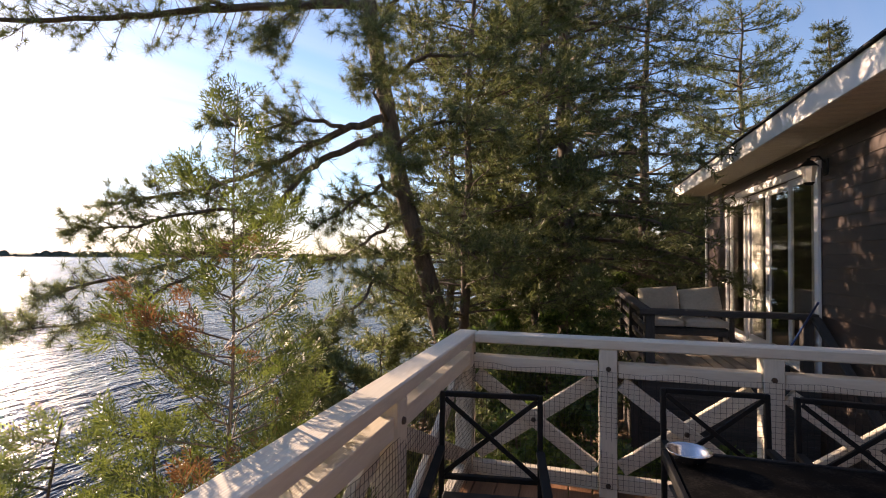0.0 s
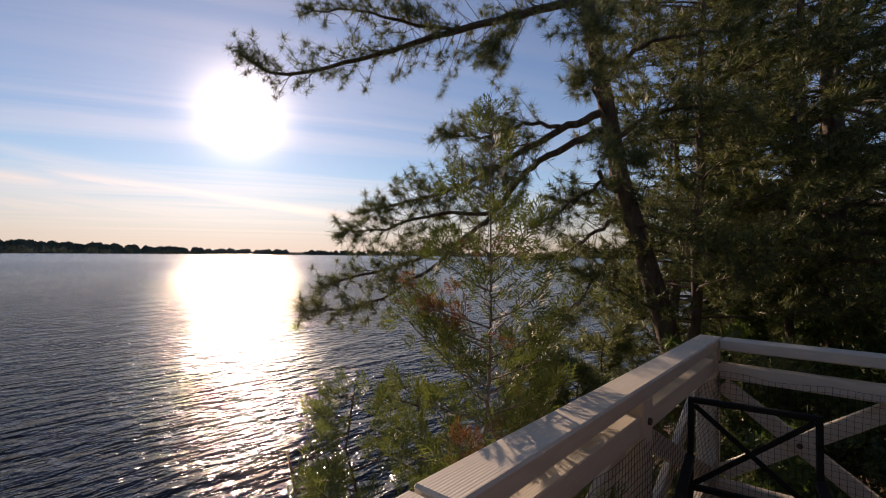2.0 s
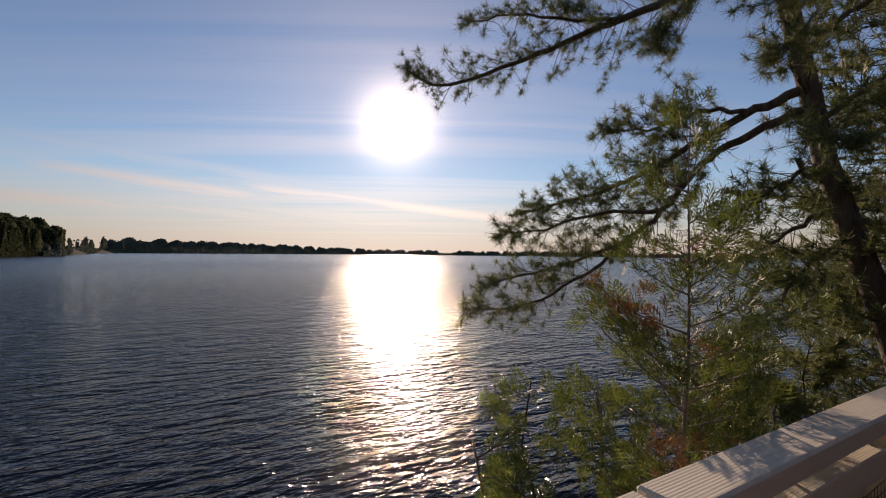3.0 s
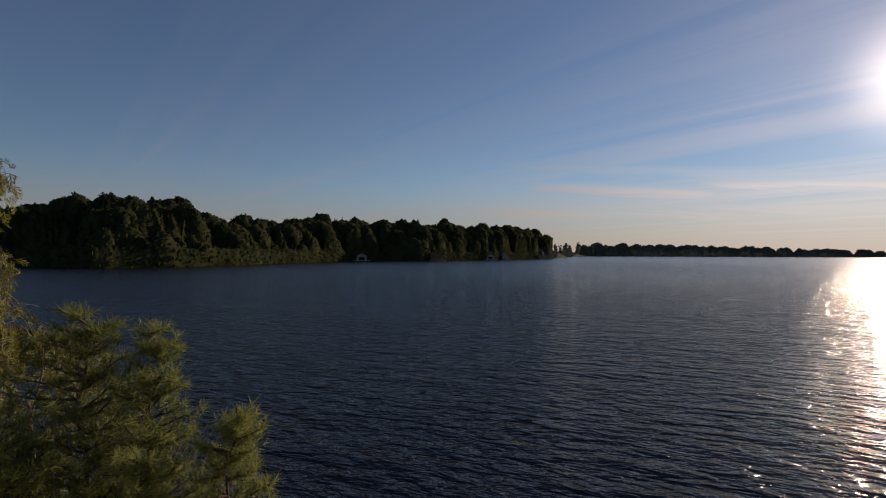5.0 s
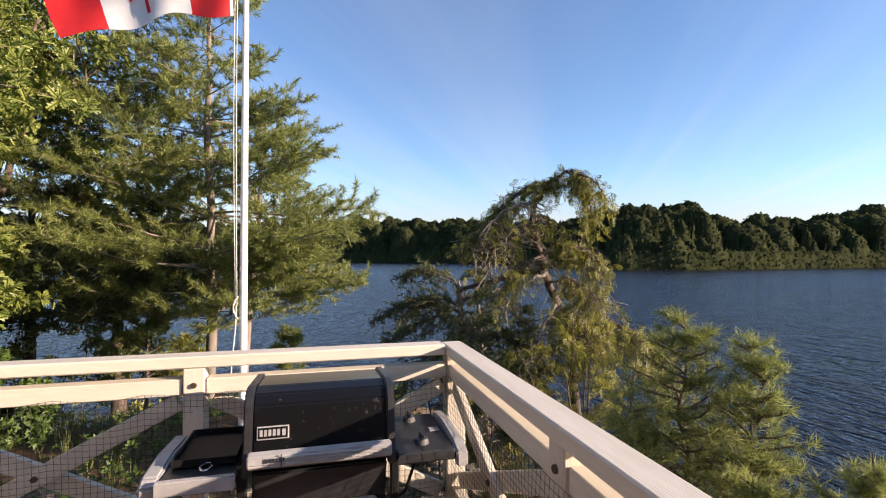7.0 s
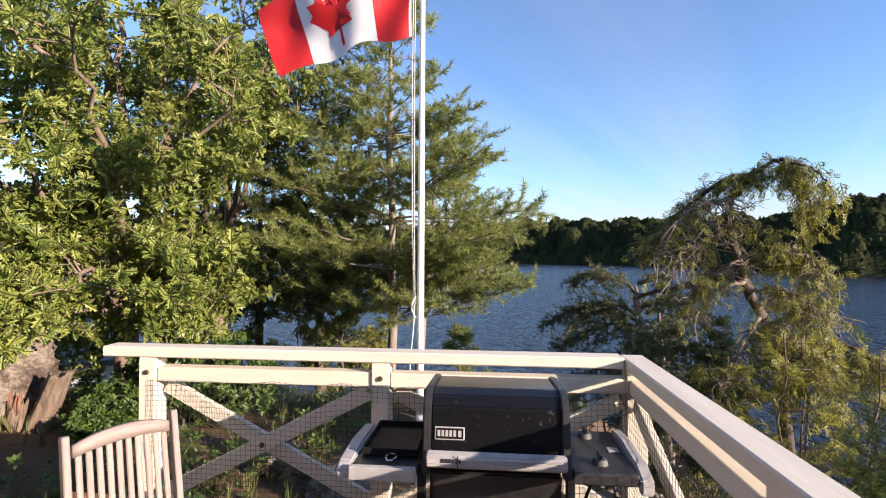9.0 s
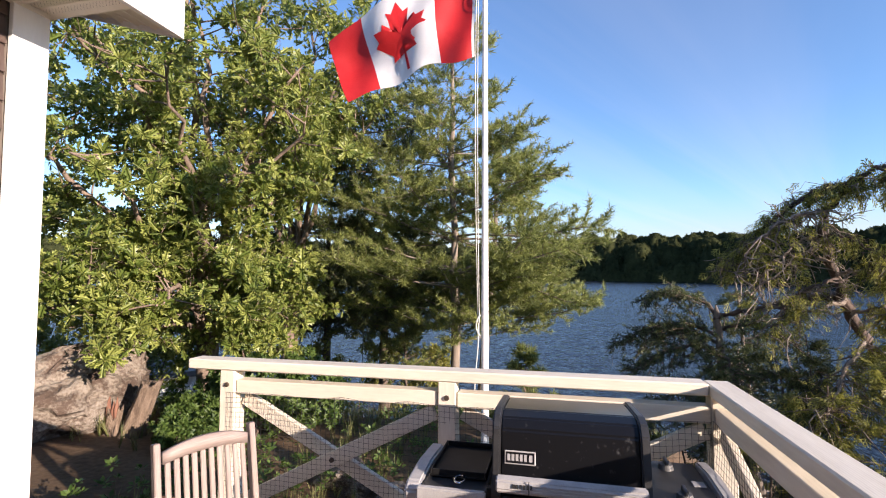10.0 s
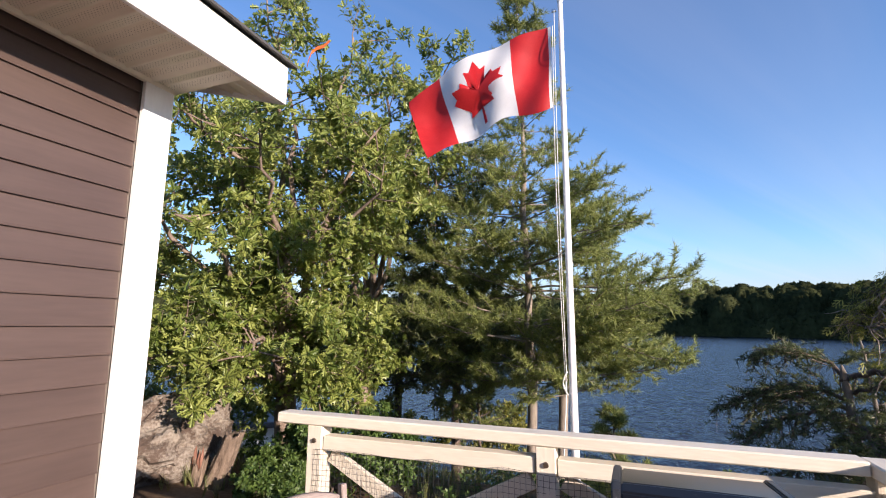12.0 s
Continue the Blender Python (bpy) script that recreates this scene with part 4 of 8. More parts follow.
# ---- foliage templates ----
def needle_tuft(rng, n=24, length=0.11, width=0.004, spread=(15, 80), back=0.05):
    """A brush of needles round local z."""
    V, T = [], []
    for i in range(n):
        a = rng.uniform(0, 2 * np.pi)
        th = np.radians(rng.uniform(*spread))
        d = np.array([np.cos(a) * np.sin(th), np.sin(a) * np.sin(th), np.cos(th)])
        side = np.cross(d, rng.normal(size=3))
        side /= np.linalg.norm(side)
        b = np.array([0, 0, rng.uniform(-back, 0.01)])
        ln = length * rng.uniform(0.75, 1.1)
        bend = np.array([0, 0, -0.1 * ln])
        V += [b - side * width / 2, b + side * width / 2, b + d * ln + bend]
        T.append([3 * i, 3 * i + 1, 3 * i + 2])
    return np.array(V), np.array(T)


def cedar_spray(rng, length=0.13, n=9, width=0.010):
    """A flat fan of scale-leaved twigs in the local xz plane."""
    V, T = [], []

    def sliver(p, d, ln, w):
        d = d / np.linalg.norm(d)
        s = np.array([d[2], 0.25 * rng.normal(), -d[0]])
        k = len(V)
        V.extend([p, p + d * ln * 0.45 + s * w / 2, p + d * ln, p + d * ln * 0.45 - s * w / 2])
        T.extend([[k, k + 1, k + 2], [k, k + 2, k + 3]])

    axis = np.array([0, 0, 1.0])
    sliver(np.zeros(3), axis, length, width * 0.8)
    for i in range(n):
        u = 0.1 + 0.85 * i / n
        sg = 1 if i % 2 else -1
        d = np.array([sg * 0.9, 0.15 * rng.normal(), 0.8])
        ln = length * (0.52 * (1 - u) + 0.16) * rng.uniform(0.8, 1.2)
        p = axis * u * length
        sliver(p, d, ln, width)
        q = p + d / np.linalg.norm(d) * ln * 0.45
        sliver(q, d + np.array([-sg * 0.7, 0, 0.5]), ln * 0.5, width * 0.8)
    return np.array(V), np.array(T)


def pine_spray(rng, n=34, seg=0.2, length=0.1, width=0.009, spread=(16, 58)):
    """A piece of pine shoot along local z, bristling with forward needles on all sides."""
    V, T = [], []
    for i in range(n):
        a = rng.uniform(0, 2 * np.pi)
        th = np.radians(rng.uniform(*spread))
        d = np.array([np.cos(a) * np.sin(th), np.sin(a) * np.sin(th), np.cos(th)])
        side = np.cross(d, rng.normal(size=3))
        side /= np.linalg.norm(side)
        b = np.array([0, 0, seg * (rng.uniform(0, 1) - 0.55)])
        V += [b - side * width / 2, b + side * width / 2, b + d * length * rng.uniform(0.7, 1.15)]
        T.append([3 * i, 3 * i + 1, 3 * i + 2])
    return np.array(V), np.array(T)


def oak_leaf(rng, length=0.15):
    """A lobed leaf along local z in one piece: three pointed lobes a side, folded up from the midrib and drooping at the tip."""
    rib = [(0, 0.0), (0, 0.68), (0, 1.0)]
    edge = [(0.23, 0.42), (0.095, 0.46), (0.33, 0.73), (0.1, 0.75), (0.2, 0.95)]
    pts, T = list(rib), []
    for sg in (1, -1):
        k = len(pts)
        pts += [(sg * x, z) for x, z in edge]
        T += [[0, k, k + 1], [0, k + 1, 1], [k + 1, k + 2, k + 3], [k + 1, k + 3, 1], [k + 3, k + 4, 2], [k + 3, 2, 1]]
    p = np.array(pts) * length
    return np.stack([p[:, 0], 0.16 * np.abs(p[:, 0]) - 0.16 * p[:, 1] ** 2 / length, p[:, 1]], -1), np.array(T)


def leaf_cluster(rng, leaf, n=7, spread=(35, 95), size=(0.7, 1.15)):
    g_v, g_t, k = [], [], 0
    v, t = leaf
    for i in range(n):
        a = 2 * np.pi * (i + rng.uniform(-0.3, 0.3)) / n
        th = np.radians(rng.uniform(*spread))
        d = np.array([np.cos(a) * np.sin(th), np.sin(a) * np.sin(th), np.cos(th)])
        r = frames_along(d[None], rng)[0]
        # keep the blades' upper faces towards local z
        y = np.array([0, 0, 1.0]) - d * d[2]
        y = y / (np.linalg.norm(y) + 1e-6) + rng.normal(size=3) * 0.25
        y -= d * (y @ d)
        y /= np.linalg.norm(y)
        r = np.stack([np.cross(y, d), y, d], -1)
        g_v.append(v * rng.uniform(*size) @ r.T + d * 0.02)
        g_t.append(t + k)
        k += len(v)
    return np.concatenate(g_v), np.concatenate(g_t)


def small_leaf(length=0.05, width=0.028):
    v = np.array([[0, 0, 0], [width / 2, 0.004, length * 0.45], [0, -0.004, length], [-width / 2, 0.004, length * 0.45]])
    return v, np.array([[0, 1, 2], [0, 2, 3]])


def grow(wood, tips, p0, d0, length, r, rng, rise=0.0, wander=0.12, twigs=10, twig_len=0.42, step=0.07, bare=0.25, flat=0.35, n=7, sides=5, lift=0.35, mains=None, thick=0.006):
    """A limb with side twigs. Adds wood to a Gather and tips as (place, direction)."""
    d = np.array(d0, float)
    d /= np.linalg.norm(d)
    p = np.array(p0, float)
    pts = [p.copy()]
    for i in range(n - 1):
        d = d + np.array([0, 0, rise / n]) + rng.normal(size=3) * wander * np.array([1, 1, 0.6])
        d /= np.linalg.norm(d)
        p = p + d * length / (n - 1)
        pts.append(p.copy())
    pts = np.array(pts)
    if mains is None:
        wood.tube(pts, np.linspace(r, r * 0.22, n), sides)
    else:
        mains.append((pts, np.linspace(r, r * 0.22, n)))
    dress(wood, tips, pts, rng, twigs, twig_len * length, step, bare, flat, lift, thick=thick)
    return pts


def dress(wood, tips, pts, rng, twigs, twig_len, step, bare=0.25, flat=0.35, lift=0.35, inner=0.3, thick=0.006):
    """Side twigs with leafy tips along a limb given by its points."""
    pts = np.asarray(pts, float)
    n = len(pts)
    for i in range(twigs):
        u = bare + (1 - bare) * (i + rng.uniform(0, 1)) / twigs
        f = min(u, 0.999) * (n - 1)
        k = int(f)
        p = pts[k] + (pts[k + 1] - pts[k]) * (f - k)
        t = pts[k + 1] - pts[k]
        t /= np.linalg.norm(t) + 1e-9
        side = np.cross(t, [0, 0, 1.0])
        side /= np.linalg.norm(side) + 1e-9
        sg = 1 if i % 2 else -1
        d = t * rng.uniform(0.4, 0.9) + side * sg * rng.uniform(0.5, 1.0) + np.array([0, 0, rng.normal() * flat + lift * 0.3])
        d /= np.linalg.norm(d)
        ln = twig_len * (1.05 - 0.75 * u) * rng.uniform(0.6, 1.2)
        q = p + d * ln * 0.55 + rng.normal(size=3) * 0.05 * ln
        e = q + (d + np.array([0, 0, lift * 0.7])) * ln * 0.45
        wood.tube([p, q, e], [thick, thick * 0.75, thick * 0.4], 3)
        m = max(2, int(ln / step))
        for s in np.linspace(inner, 1.0, m):
            x = p + (q - p) * (s / 0.55) if s < 0.55 else q + (e - q) * ((s - 0.55) / 0.45)
            tips.append((x + rng.normal(size=3) * 0.02, d + np.array([0, 0, lift]) + rng.normal(size=3) * 0.35))
    t = pts[-1] - pts[-2]
    tips.append((pts[-1], t / (np.linalg.norm(t) + 1e-9) + np.array([0, 0, lift])))


def leaves(name, tips, templates, mat, parent, rng, scale=(0.8, 1.2), label=""):
    g = Gather()
    P = np.array([t[0] for t in tips])
    D = np.array([t[1] for t in tips])
    pick = rng.integers(0, len(templates), len(P))
    for i, (v, t) in enumerate(templates):
        k = pick == i
        if k.any():
            g.scatter(v, t, frames_along(D[k], rng, rng.uniform(*scale, k.sum())), P[k])
    return tagged(g.make(name, mat, parent, label), kind="stuff")


def trunk_line(base, top, n=12, wob=0.04, rng=None):
    u = np.linspace(0, 1, n)[:, None]
    p = np.array(base) + (np.array(top) - np.array(base)) * u
    return p + rng.normal(size=(n, 3)) * wob * np.array([1, 1, 0])


def smooth_line(pts, per):
    """A curve through the points, with so many steps between two of them."""
    p = np.asarray(pts, float)
    ext = np.concatenate([[2 * p[0] - p[1]], p, [2 * p[-1] - p[-2]]])
    out = []
    for k in range(len(p) - 1):
        a, b, c, d = ext[k:k + 4]
        for t in np.linspace(0, 1, per, endpoint=False):
            out.append(0.5 * (2 * b + (c - a) * t + (2 * a - 5 * b + 4 * c - d) * t * t + (3 * b - a - 3 * c + d) * t ** 3))
    return np.array(out + [p[-1]])


def on_line(pts, z):
    """The place on a rising line at height z."""
    return np.array([np.interp(z, pts[:, 2], pts[:, i]) for i in range(3)])


RNG = np.random.default_rng(11)
RED_TUFTS = [needle_tuft(RNG, 50, 0.135, 0.005, (5, 125), 0.05) for _ in range(4)]
WHITE_TUFTS = [needle_tuft(RNG, 22, 0.14, 0.014, (10, 80)) for _ in range(4)]
SOFT_SPRAYS = [pine_spray(RNG, 32, 0.16, 0.095, 0.0105, (12, 85)) for _ in range(5)]
HEMLOCK_SPRAYS = [pine_spray(RNG, 24, 0.26, 0.11, 0.0125, (25, 75)) for _ in range(5)]
SPRUCE_SPRAYS = [pine_spray(RNG, 18, 0.12, 0.05, 0.009, (25, 75)) for _ in range(4)]
FINE_TUFTS = [needle_tuft(RNG, 22, 0.085, 0.008, (10, 70)) for _ in range(4)]
SPRAYS = [cedar_spray(RNG, 0.1, 6, 0.0095) for _ in range(4)]
FINE_SPRAYS = [cedar_spray(RNG, 0.085, 11, 0.0048) for _ in range(5)]
OAKS = [leaf_cluster(RNG, oak_leaf(RNG, 0.145), 7, (25, 105), (0.6, 1.2)) for _ in range(6)]
SMALLS = [leaf_cluster(RNG, small_leaf(0.06, 0.034), 9, (20, 100)) for _ in range(4)]


def pine(name, base, top, r, z_from, z_to, reach, label, seed, mat, templates, whorls=16, per=5, step=0.1, twigs=12, rise=0.15, slope=0.1, lean_bark="bark",
         profile=None, scale=(0.8, 1.2), twig_len=0.42, skip=None, lift=0.35, bare=0.25, wander=0.09):
    """A conifer: trunk, whorled limbs and needle brushes. reach: longest limb; profile(u) shortens limbs towards the top."""
    rng = np.random.default_rng(seed)
    base = (base[0], base[1], float(ground_z(base[0], base[1])) - 0.15 if len(base) == 2 else base[2])
    tree = thing(name, base, label, "tree")
    line = trunk_line(base, top, 14, 0.03, rng)
    tw = Gather()
    tw.tube(line, np.linspace(r, r * 0.12, 14) * (1 + 0.08 * rng.normal(size=14)), 12)
    tw.make("trunk", M[lean_bark], tree, smooth=True)
    wood, tips, mains = Gather(), [], []
    for w in range(whorls):
        u = (w + rng.uniform(-0.3, 0.3)) / max(1, whorls - 1)
        u = min(max(u, 0), 1)
        z = z_from + (z_to - z_from) * u
        ln0 = reach * (profile(u) if profile else (1 - 0.75 * u))
        a0 = rng.uniform(0, 2 * np.pi)
        for k in range(per):
            a = a0 + 2 * np.pi * k / per + rng.normal() * 0.25
            d = np.array([np.cos(a), np.sin(a), slope + rng.normal() * 0.08])
            if skip and skip(d, z):
                continue
            ln = ln0 * rng.uniform(0.65, 1.12)
            grow(wood, tips, on_line(line, z + rng.normal() * 0.08), d, ln, max(0.012, r * 0.22 * ln / reach), rng, rise, wander, max(5, int(twigs * ln / reach)), twig_len, step, bare, lift=lift, mains=mains)
    for pts, rad in mains:
        lg = Gather()
        lg.tube(pts, rad, 6)
        lg.make("limb", M[lean_bark], tree, smooth=True)
    tagged(wood.make("twig_growth", M[lean_bark], tree), kind="stuff")
    leaves("crown", tips, templates, mat, tree, rng, scale)
    return tree


# ---- far woods ----
def wood_templates(rng):
    """Four spired conifers, then four crowns of leafy clumps."""
    out = []
    for k in range(4):                      # spired conifers
        V, T = [], []
        for layer in range(13):
            u = layer / 12
            z, rad = 0.08 + 0.9 * u, 0.2 * (1 - u) ** 0.8 + 0.012
            for i in range(8):
                a = 2 * np.pi * (i + rng.uniform(-0.4, 0.4)) / 8
                rr = rad * rng.uniform(0.6, 1.15)
                c, s = np.cos(a), np.sin(a)
                n = len(V)
                w = rr * 0.42
                dz = rng.uniform(-0.02, 0.02)
                V += [[0, 0, z + 0.05], [c * rr - s * w, s * rr + c * w, z - 0.03 + dz], [c * rr * 1.12, s * rr * 1.12, z - 0.01 + dz], [c * rr + s * w, s * rr - c * w, z - 0.035 + dz]]
                T += [[n, n + 1, n + 2], [n, n + 2, n + 3]]
        out.append((np.array(V), np.array(T)))
    for k in range(4):                      # rounded broadleaf and pine crowns
        V, T = [], []
        tall = k % 2
        blobs = [(rng.normal(0, 0.07 if tall else 0.11), rng.normal(0, 0.07 if tall else 0.11), rng.uniform(0.1, 0.95 if tall else 0.85), rng.uniform(0.09, 0.15) if tall else rng.uniform(0.12, 0.19)) for _ in range(17)]
        for bx, by, bz, br in blobs:
            for i in range(17):
                d = rng.normal(size=3)
                d /= np.linalg.norm(d)
                p = np.array([bx, by, bz]) + d * br * np.array([1, 1, 0.5 if tall else 0.75]) * rng.uniform(0.75, 1.1)
                s = rng.normal(size=3)
                s -= d * (s @ d) * 0.6
                s /= np.linalg.norm(s)
                t = np.cross(d, s)
                w = br * rng.uniform(0.2, 0.36)
                n = len(V)
                V += [p - s * w, p + t * w * 0.9, p + s * w, p - t * w * 0.7]
                T += [[n, n + 1, n + 2], [n, n + 2, n + 3]]
        out.append((np.array(V), np.array(T)))
    return out


def woods(name, label, spots, heights, seed, mat, conifer=0.55, wide=1.0):
    rng = np.random.default_rng(seed)
    temps = wood_templates(rng)
    spots, heights = np.asarray(spots, float), np.asarray(heights, float)
    kind = np.where(rng.uniform(size=len(spots)) < conifer, rng.integers(0, 4, len(spots)), rng.integers(4, 8, len(spots)))
    g = Gather()
    for i, (v, t) in enumerate(temps):
        k = kind == i
        if not k.any():
            continue
        a = rng.uniform(0, 2 * np.pi, k.sum())
        h = heights[k] * (0.86 if i > 3 else 1.0)
        w = h * rng.uniform(0.85, 1.25, k.sum()) * wide
        R = np.zeros((k.sum(), 3, 3))
        R[:, 0, 0], R[:, 0, 1], R[:, 1, 0], R[:, 1, 1], R[:, 2, 2] = np.cos(a) * w, -np.sin(a) * w, np.sin(a) * w, np.cos(a) * w, h
        g.scatter(v, t, R, spots[k])
    ob = g.make(name, mat)
    return tagged(ob, label, "woods", kind="stuff")


def canopy(name, label, spots, heights, mat, az, back, seed, fleck, count, conifer=0.35, spread=1.0):
    """Woods far off as one unbroken roof of crowns, domed or pointed, with a ragged coat of leaf clumps. az: bearings; back: depths behind the shore."""
    rng = np.random.default_rng(seed)
    spots, heights = np.asarray(spots, float), np.asarray(heights, float)
    A, B = np.meshgrid(np.radians(az), back, indexing="ij")
    R = far_shore(np.degrees(A)) + B
    X, Y = -R * np.sin(A), R * np.cos(A)
    Z = np.full(X.shape, WATER - 0.3)
    pointed = rng.uniform(size=len(spots)) < conifer
    broad = heights * np.where(pointed, rng.uniform(0.14, 0.2, len(spots)), rng.uniform(0.24, 0.36, len(spots))) * spread
    warp = 1 + 0.22 * np.sin(X * 1.9 + 3 * np.sin(Y * 0.7)) * np.sin(Y * 1.6 + 2 * np.sin(X * 0.8))
    for (x, y, z), h, r, p in zip(spots, heights, broad, pointed):
        near = np.hypot(X - x, Y - y) * warp / r
        k = near < 1
        if k.any():
            u = near[k]
            top = z + h * ((1 - 0.75 * u) if p else (0.4 + 0.6 * np.sqrt(1 - u * u)))
            Z[k] = np.maximum(Z[k], top)
    Z[:, 0] = WATER - 0.3
    Z[:, 1:] = np.maximum(Z[:, 1:], WATER + np.median(heights) * 0.3)
    Z[:, 1:] += rng.normal(size=Z[:, 1:].shape) * 0.025 * np.median(heights)
    P = np.stack([X, Y, Z], -1)
    n, m = X.shape
    i, j = np.arange(n - 1)[:, None] * m, np.arange(m - 1)[None]
    Q = np.stack([i + j, i + j + 1, i + m + j + 1, i + m + j], -1).reshape(-1, 4)
    V = P.reshape(-1, 3)
    g = Gather()
    g.add(V, Q)
    # leaf clumps over the whole of it, where there is surface
    a, b, c, d = (V[Q[:, q]] for q in range(4))
    area = np.linalg.norm(np.cross(c - a, d - b), axis=1)
    pick = rng.choice(len(Q), count, p=area / area.sum())
    u, v = rng.uniform(size=(count, 1)), rng.uniform(size=(count, 1))
    at = (a[pick] * (1 - u) + b[pick] * u) * (1 - v) + (d[pick] * (1 - u) + c[pick] * u) * v
    leaf = np.array([(-0.5, 0, -0.1), (0, 0.12, 0.5), (0.5, 0, 0.05), (0.05, -0.12, -0.45)])
    g.scatter(leaf, np.array([(0, 1, 2), (0, 2, 3)]), frames_along(rng.normal(size=(count, 3)), rng, rng.uniform(0.5, 1.5, count) * fleck), at + rng.normal(size=(count, 3)) * fleck * 0.25)
    return tagged(g.make(name, mat), label, "woods", kind="stuff")


def far_woods():
    rng = np.random.default_rng(21)
    S, H = [], []
    az = 96.5
    while az < 238:
        d0 = float(far_shore(az))
        for row in range(4):
            a = az + rng.normal() * 0.35
            dd = far_shore(a) - 1.5 + row * 10 + rng.uniform(0, 5)
            x, y = -dd * np.sin(np.radians(a)), dd * np.cos(np.radians(a))
            h = rng.uniform(12, 17.5) + (5.0 if 99 < az < 125 else 0) + np.interp(az, [135, 140, 152, 158, 200], [0, 2.0, 2.5, 6.0, 8.0]) + (rng.uniform(2, 5) if rng.uniform() < 0.12 else 0)
            if row == 0:
                h *= rng.uniform(0.45, 0.9)
            h *= np.interp(az, [97, 101, 104, 150, 160], [1.0, 0.95, 0.8, 0.8, 0.84])
            S.append((x, y, float(ground_z(x, y)) - 0.3))
            H.append(h)
        az += np.degrees(3.6 / d0)
    canopy("far_woods", "dense dark green mixed forest along the far lakeshore", S, H, M["farleaf"], np.arange(96.3, 238, 0.22), np.concatenate([[-4.0], np.arange(-3.4, 8, 0.9), np.arange(8, 44, 1.6)]), 22, 0.95, 135000, 0.16, 1.12)
    S, H = [], []
    az = 10.0
    while az < 98:
        d0 = float(far_shore(az))
        tall = np.interp(az, [10, 52, 66, 76, 86, 97], [0.45, 0.45, 0.5, 0.8, 1.05, 1.4])      # degrees above the waterline
        for row in range(2):
            a = az + rng.normal() * 0.12
            dd = far_shore(a) - 3 + 7 * row + rng.uniform(0, 4)
            x, y = -dd * np.sin(np.radians(a)), dd * np.cos(np.radians(a))
            gz = float(ground_z(x, y))
            h = 1.15 * np.radians(tall) * dd * (rng.uniform(0.35, 0.6) if row == 0 else rng.uniform(0.75, 1.15)) - max(0, gz - WATER) * 0.8
            if 56.5 < az < 58.5:
                h *= 0.4
            S.append((x, y, gz - 1.0))
            H.append(max(h, 3.0) + 1.0)
        az += np.degrees(4.5 / d0)
    canopy("hazy_woods", "thin line of distant woods on the horizon", S, H, M["hazyleaf"], np.arange(10, 98, 0.16), np.array([-8.0, -6.0, -3.0, 0.0, 3.0, 6.0, 9.0, 13.0]), 23, 2.2, 22000, 0.3, 1.6)
    # woods behind the cottage and behind the oaks
    S, H = [], []
    for i in range(170):
        a = rng.uniform(-62, 14) if i < 120 else rng.uniform(205, 240)
        d = rng.uniform(22, 60)
        x, y = -d * np.sin(np.radians(a)), d * np.cos(np.radians(a))
        if x > WALL_X - 1 and y < HOUSE_Y1 + 4 and y > HOUSE_Y0 - 6:
            continue
        if inland(x, y) < 1:
            continue
        S.append((x, y, float(ground_z(x, y)) - 0.3))
        H.append(rng.uniform(6, 10) if i < 120 else rng.uniform(4, 8))
    woods("back_woods", "shaded woods standing behind the cottage", S, H, 24, M["farleaf"], 0.5, wide=1.2)


far_woods()


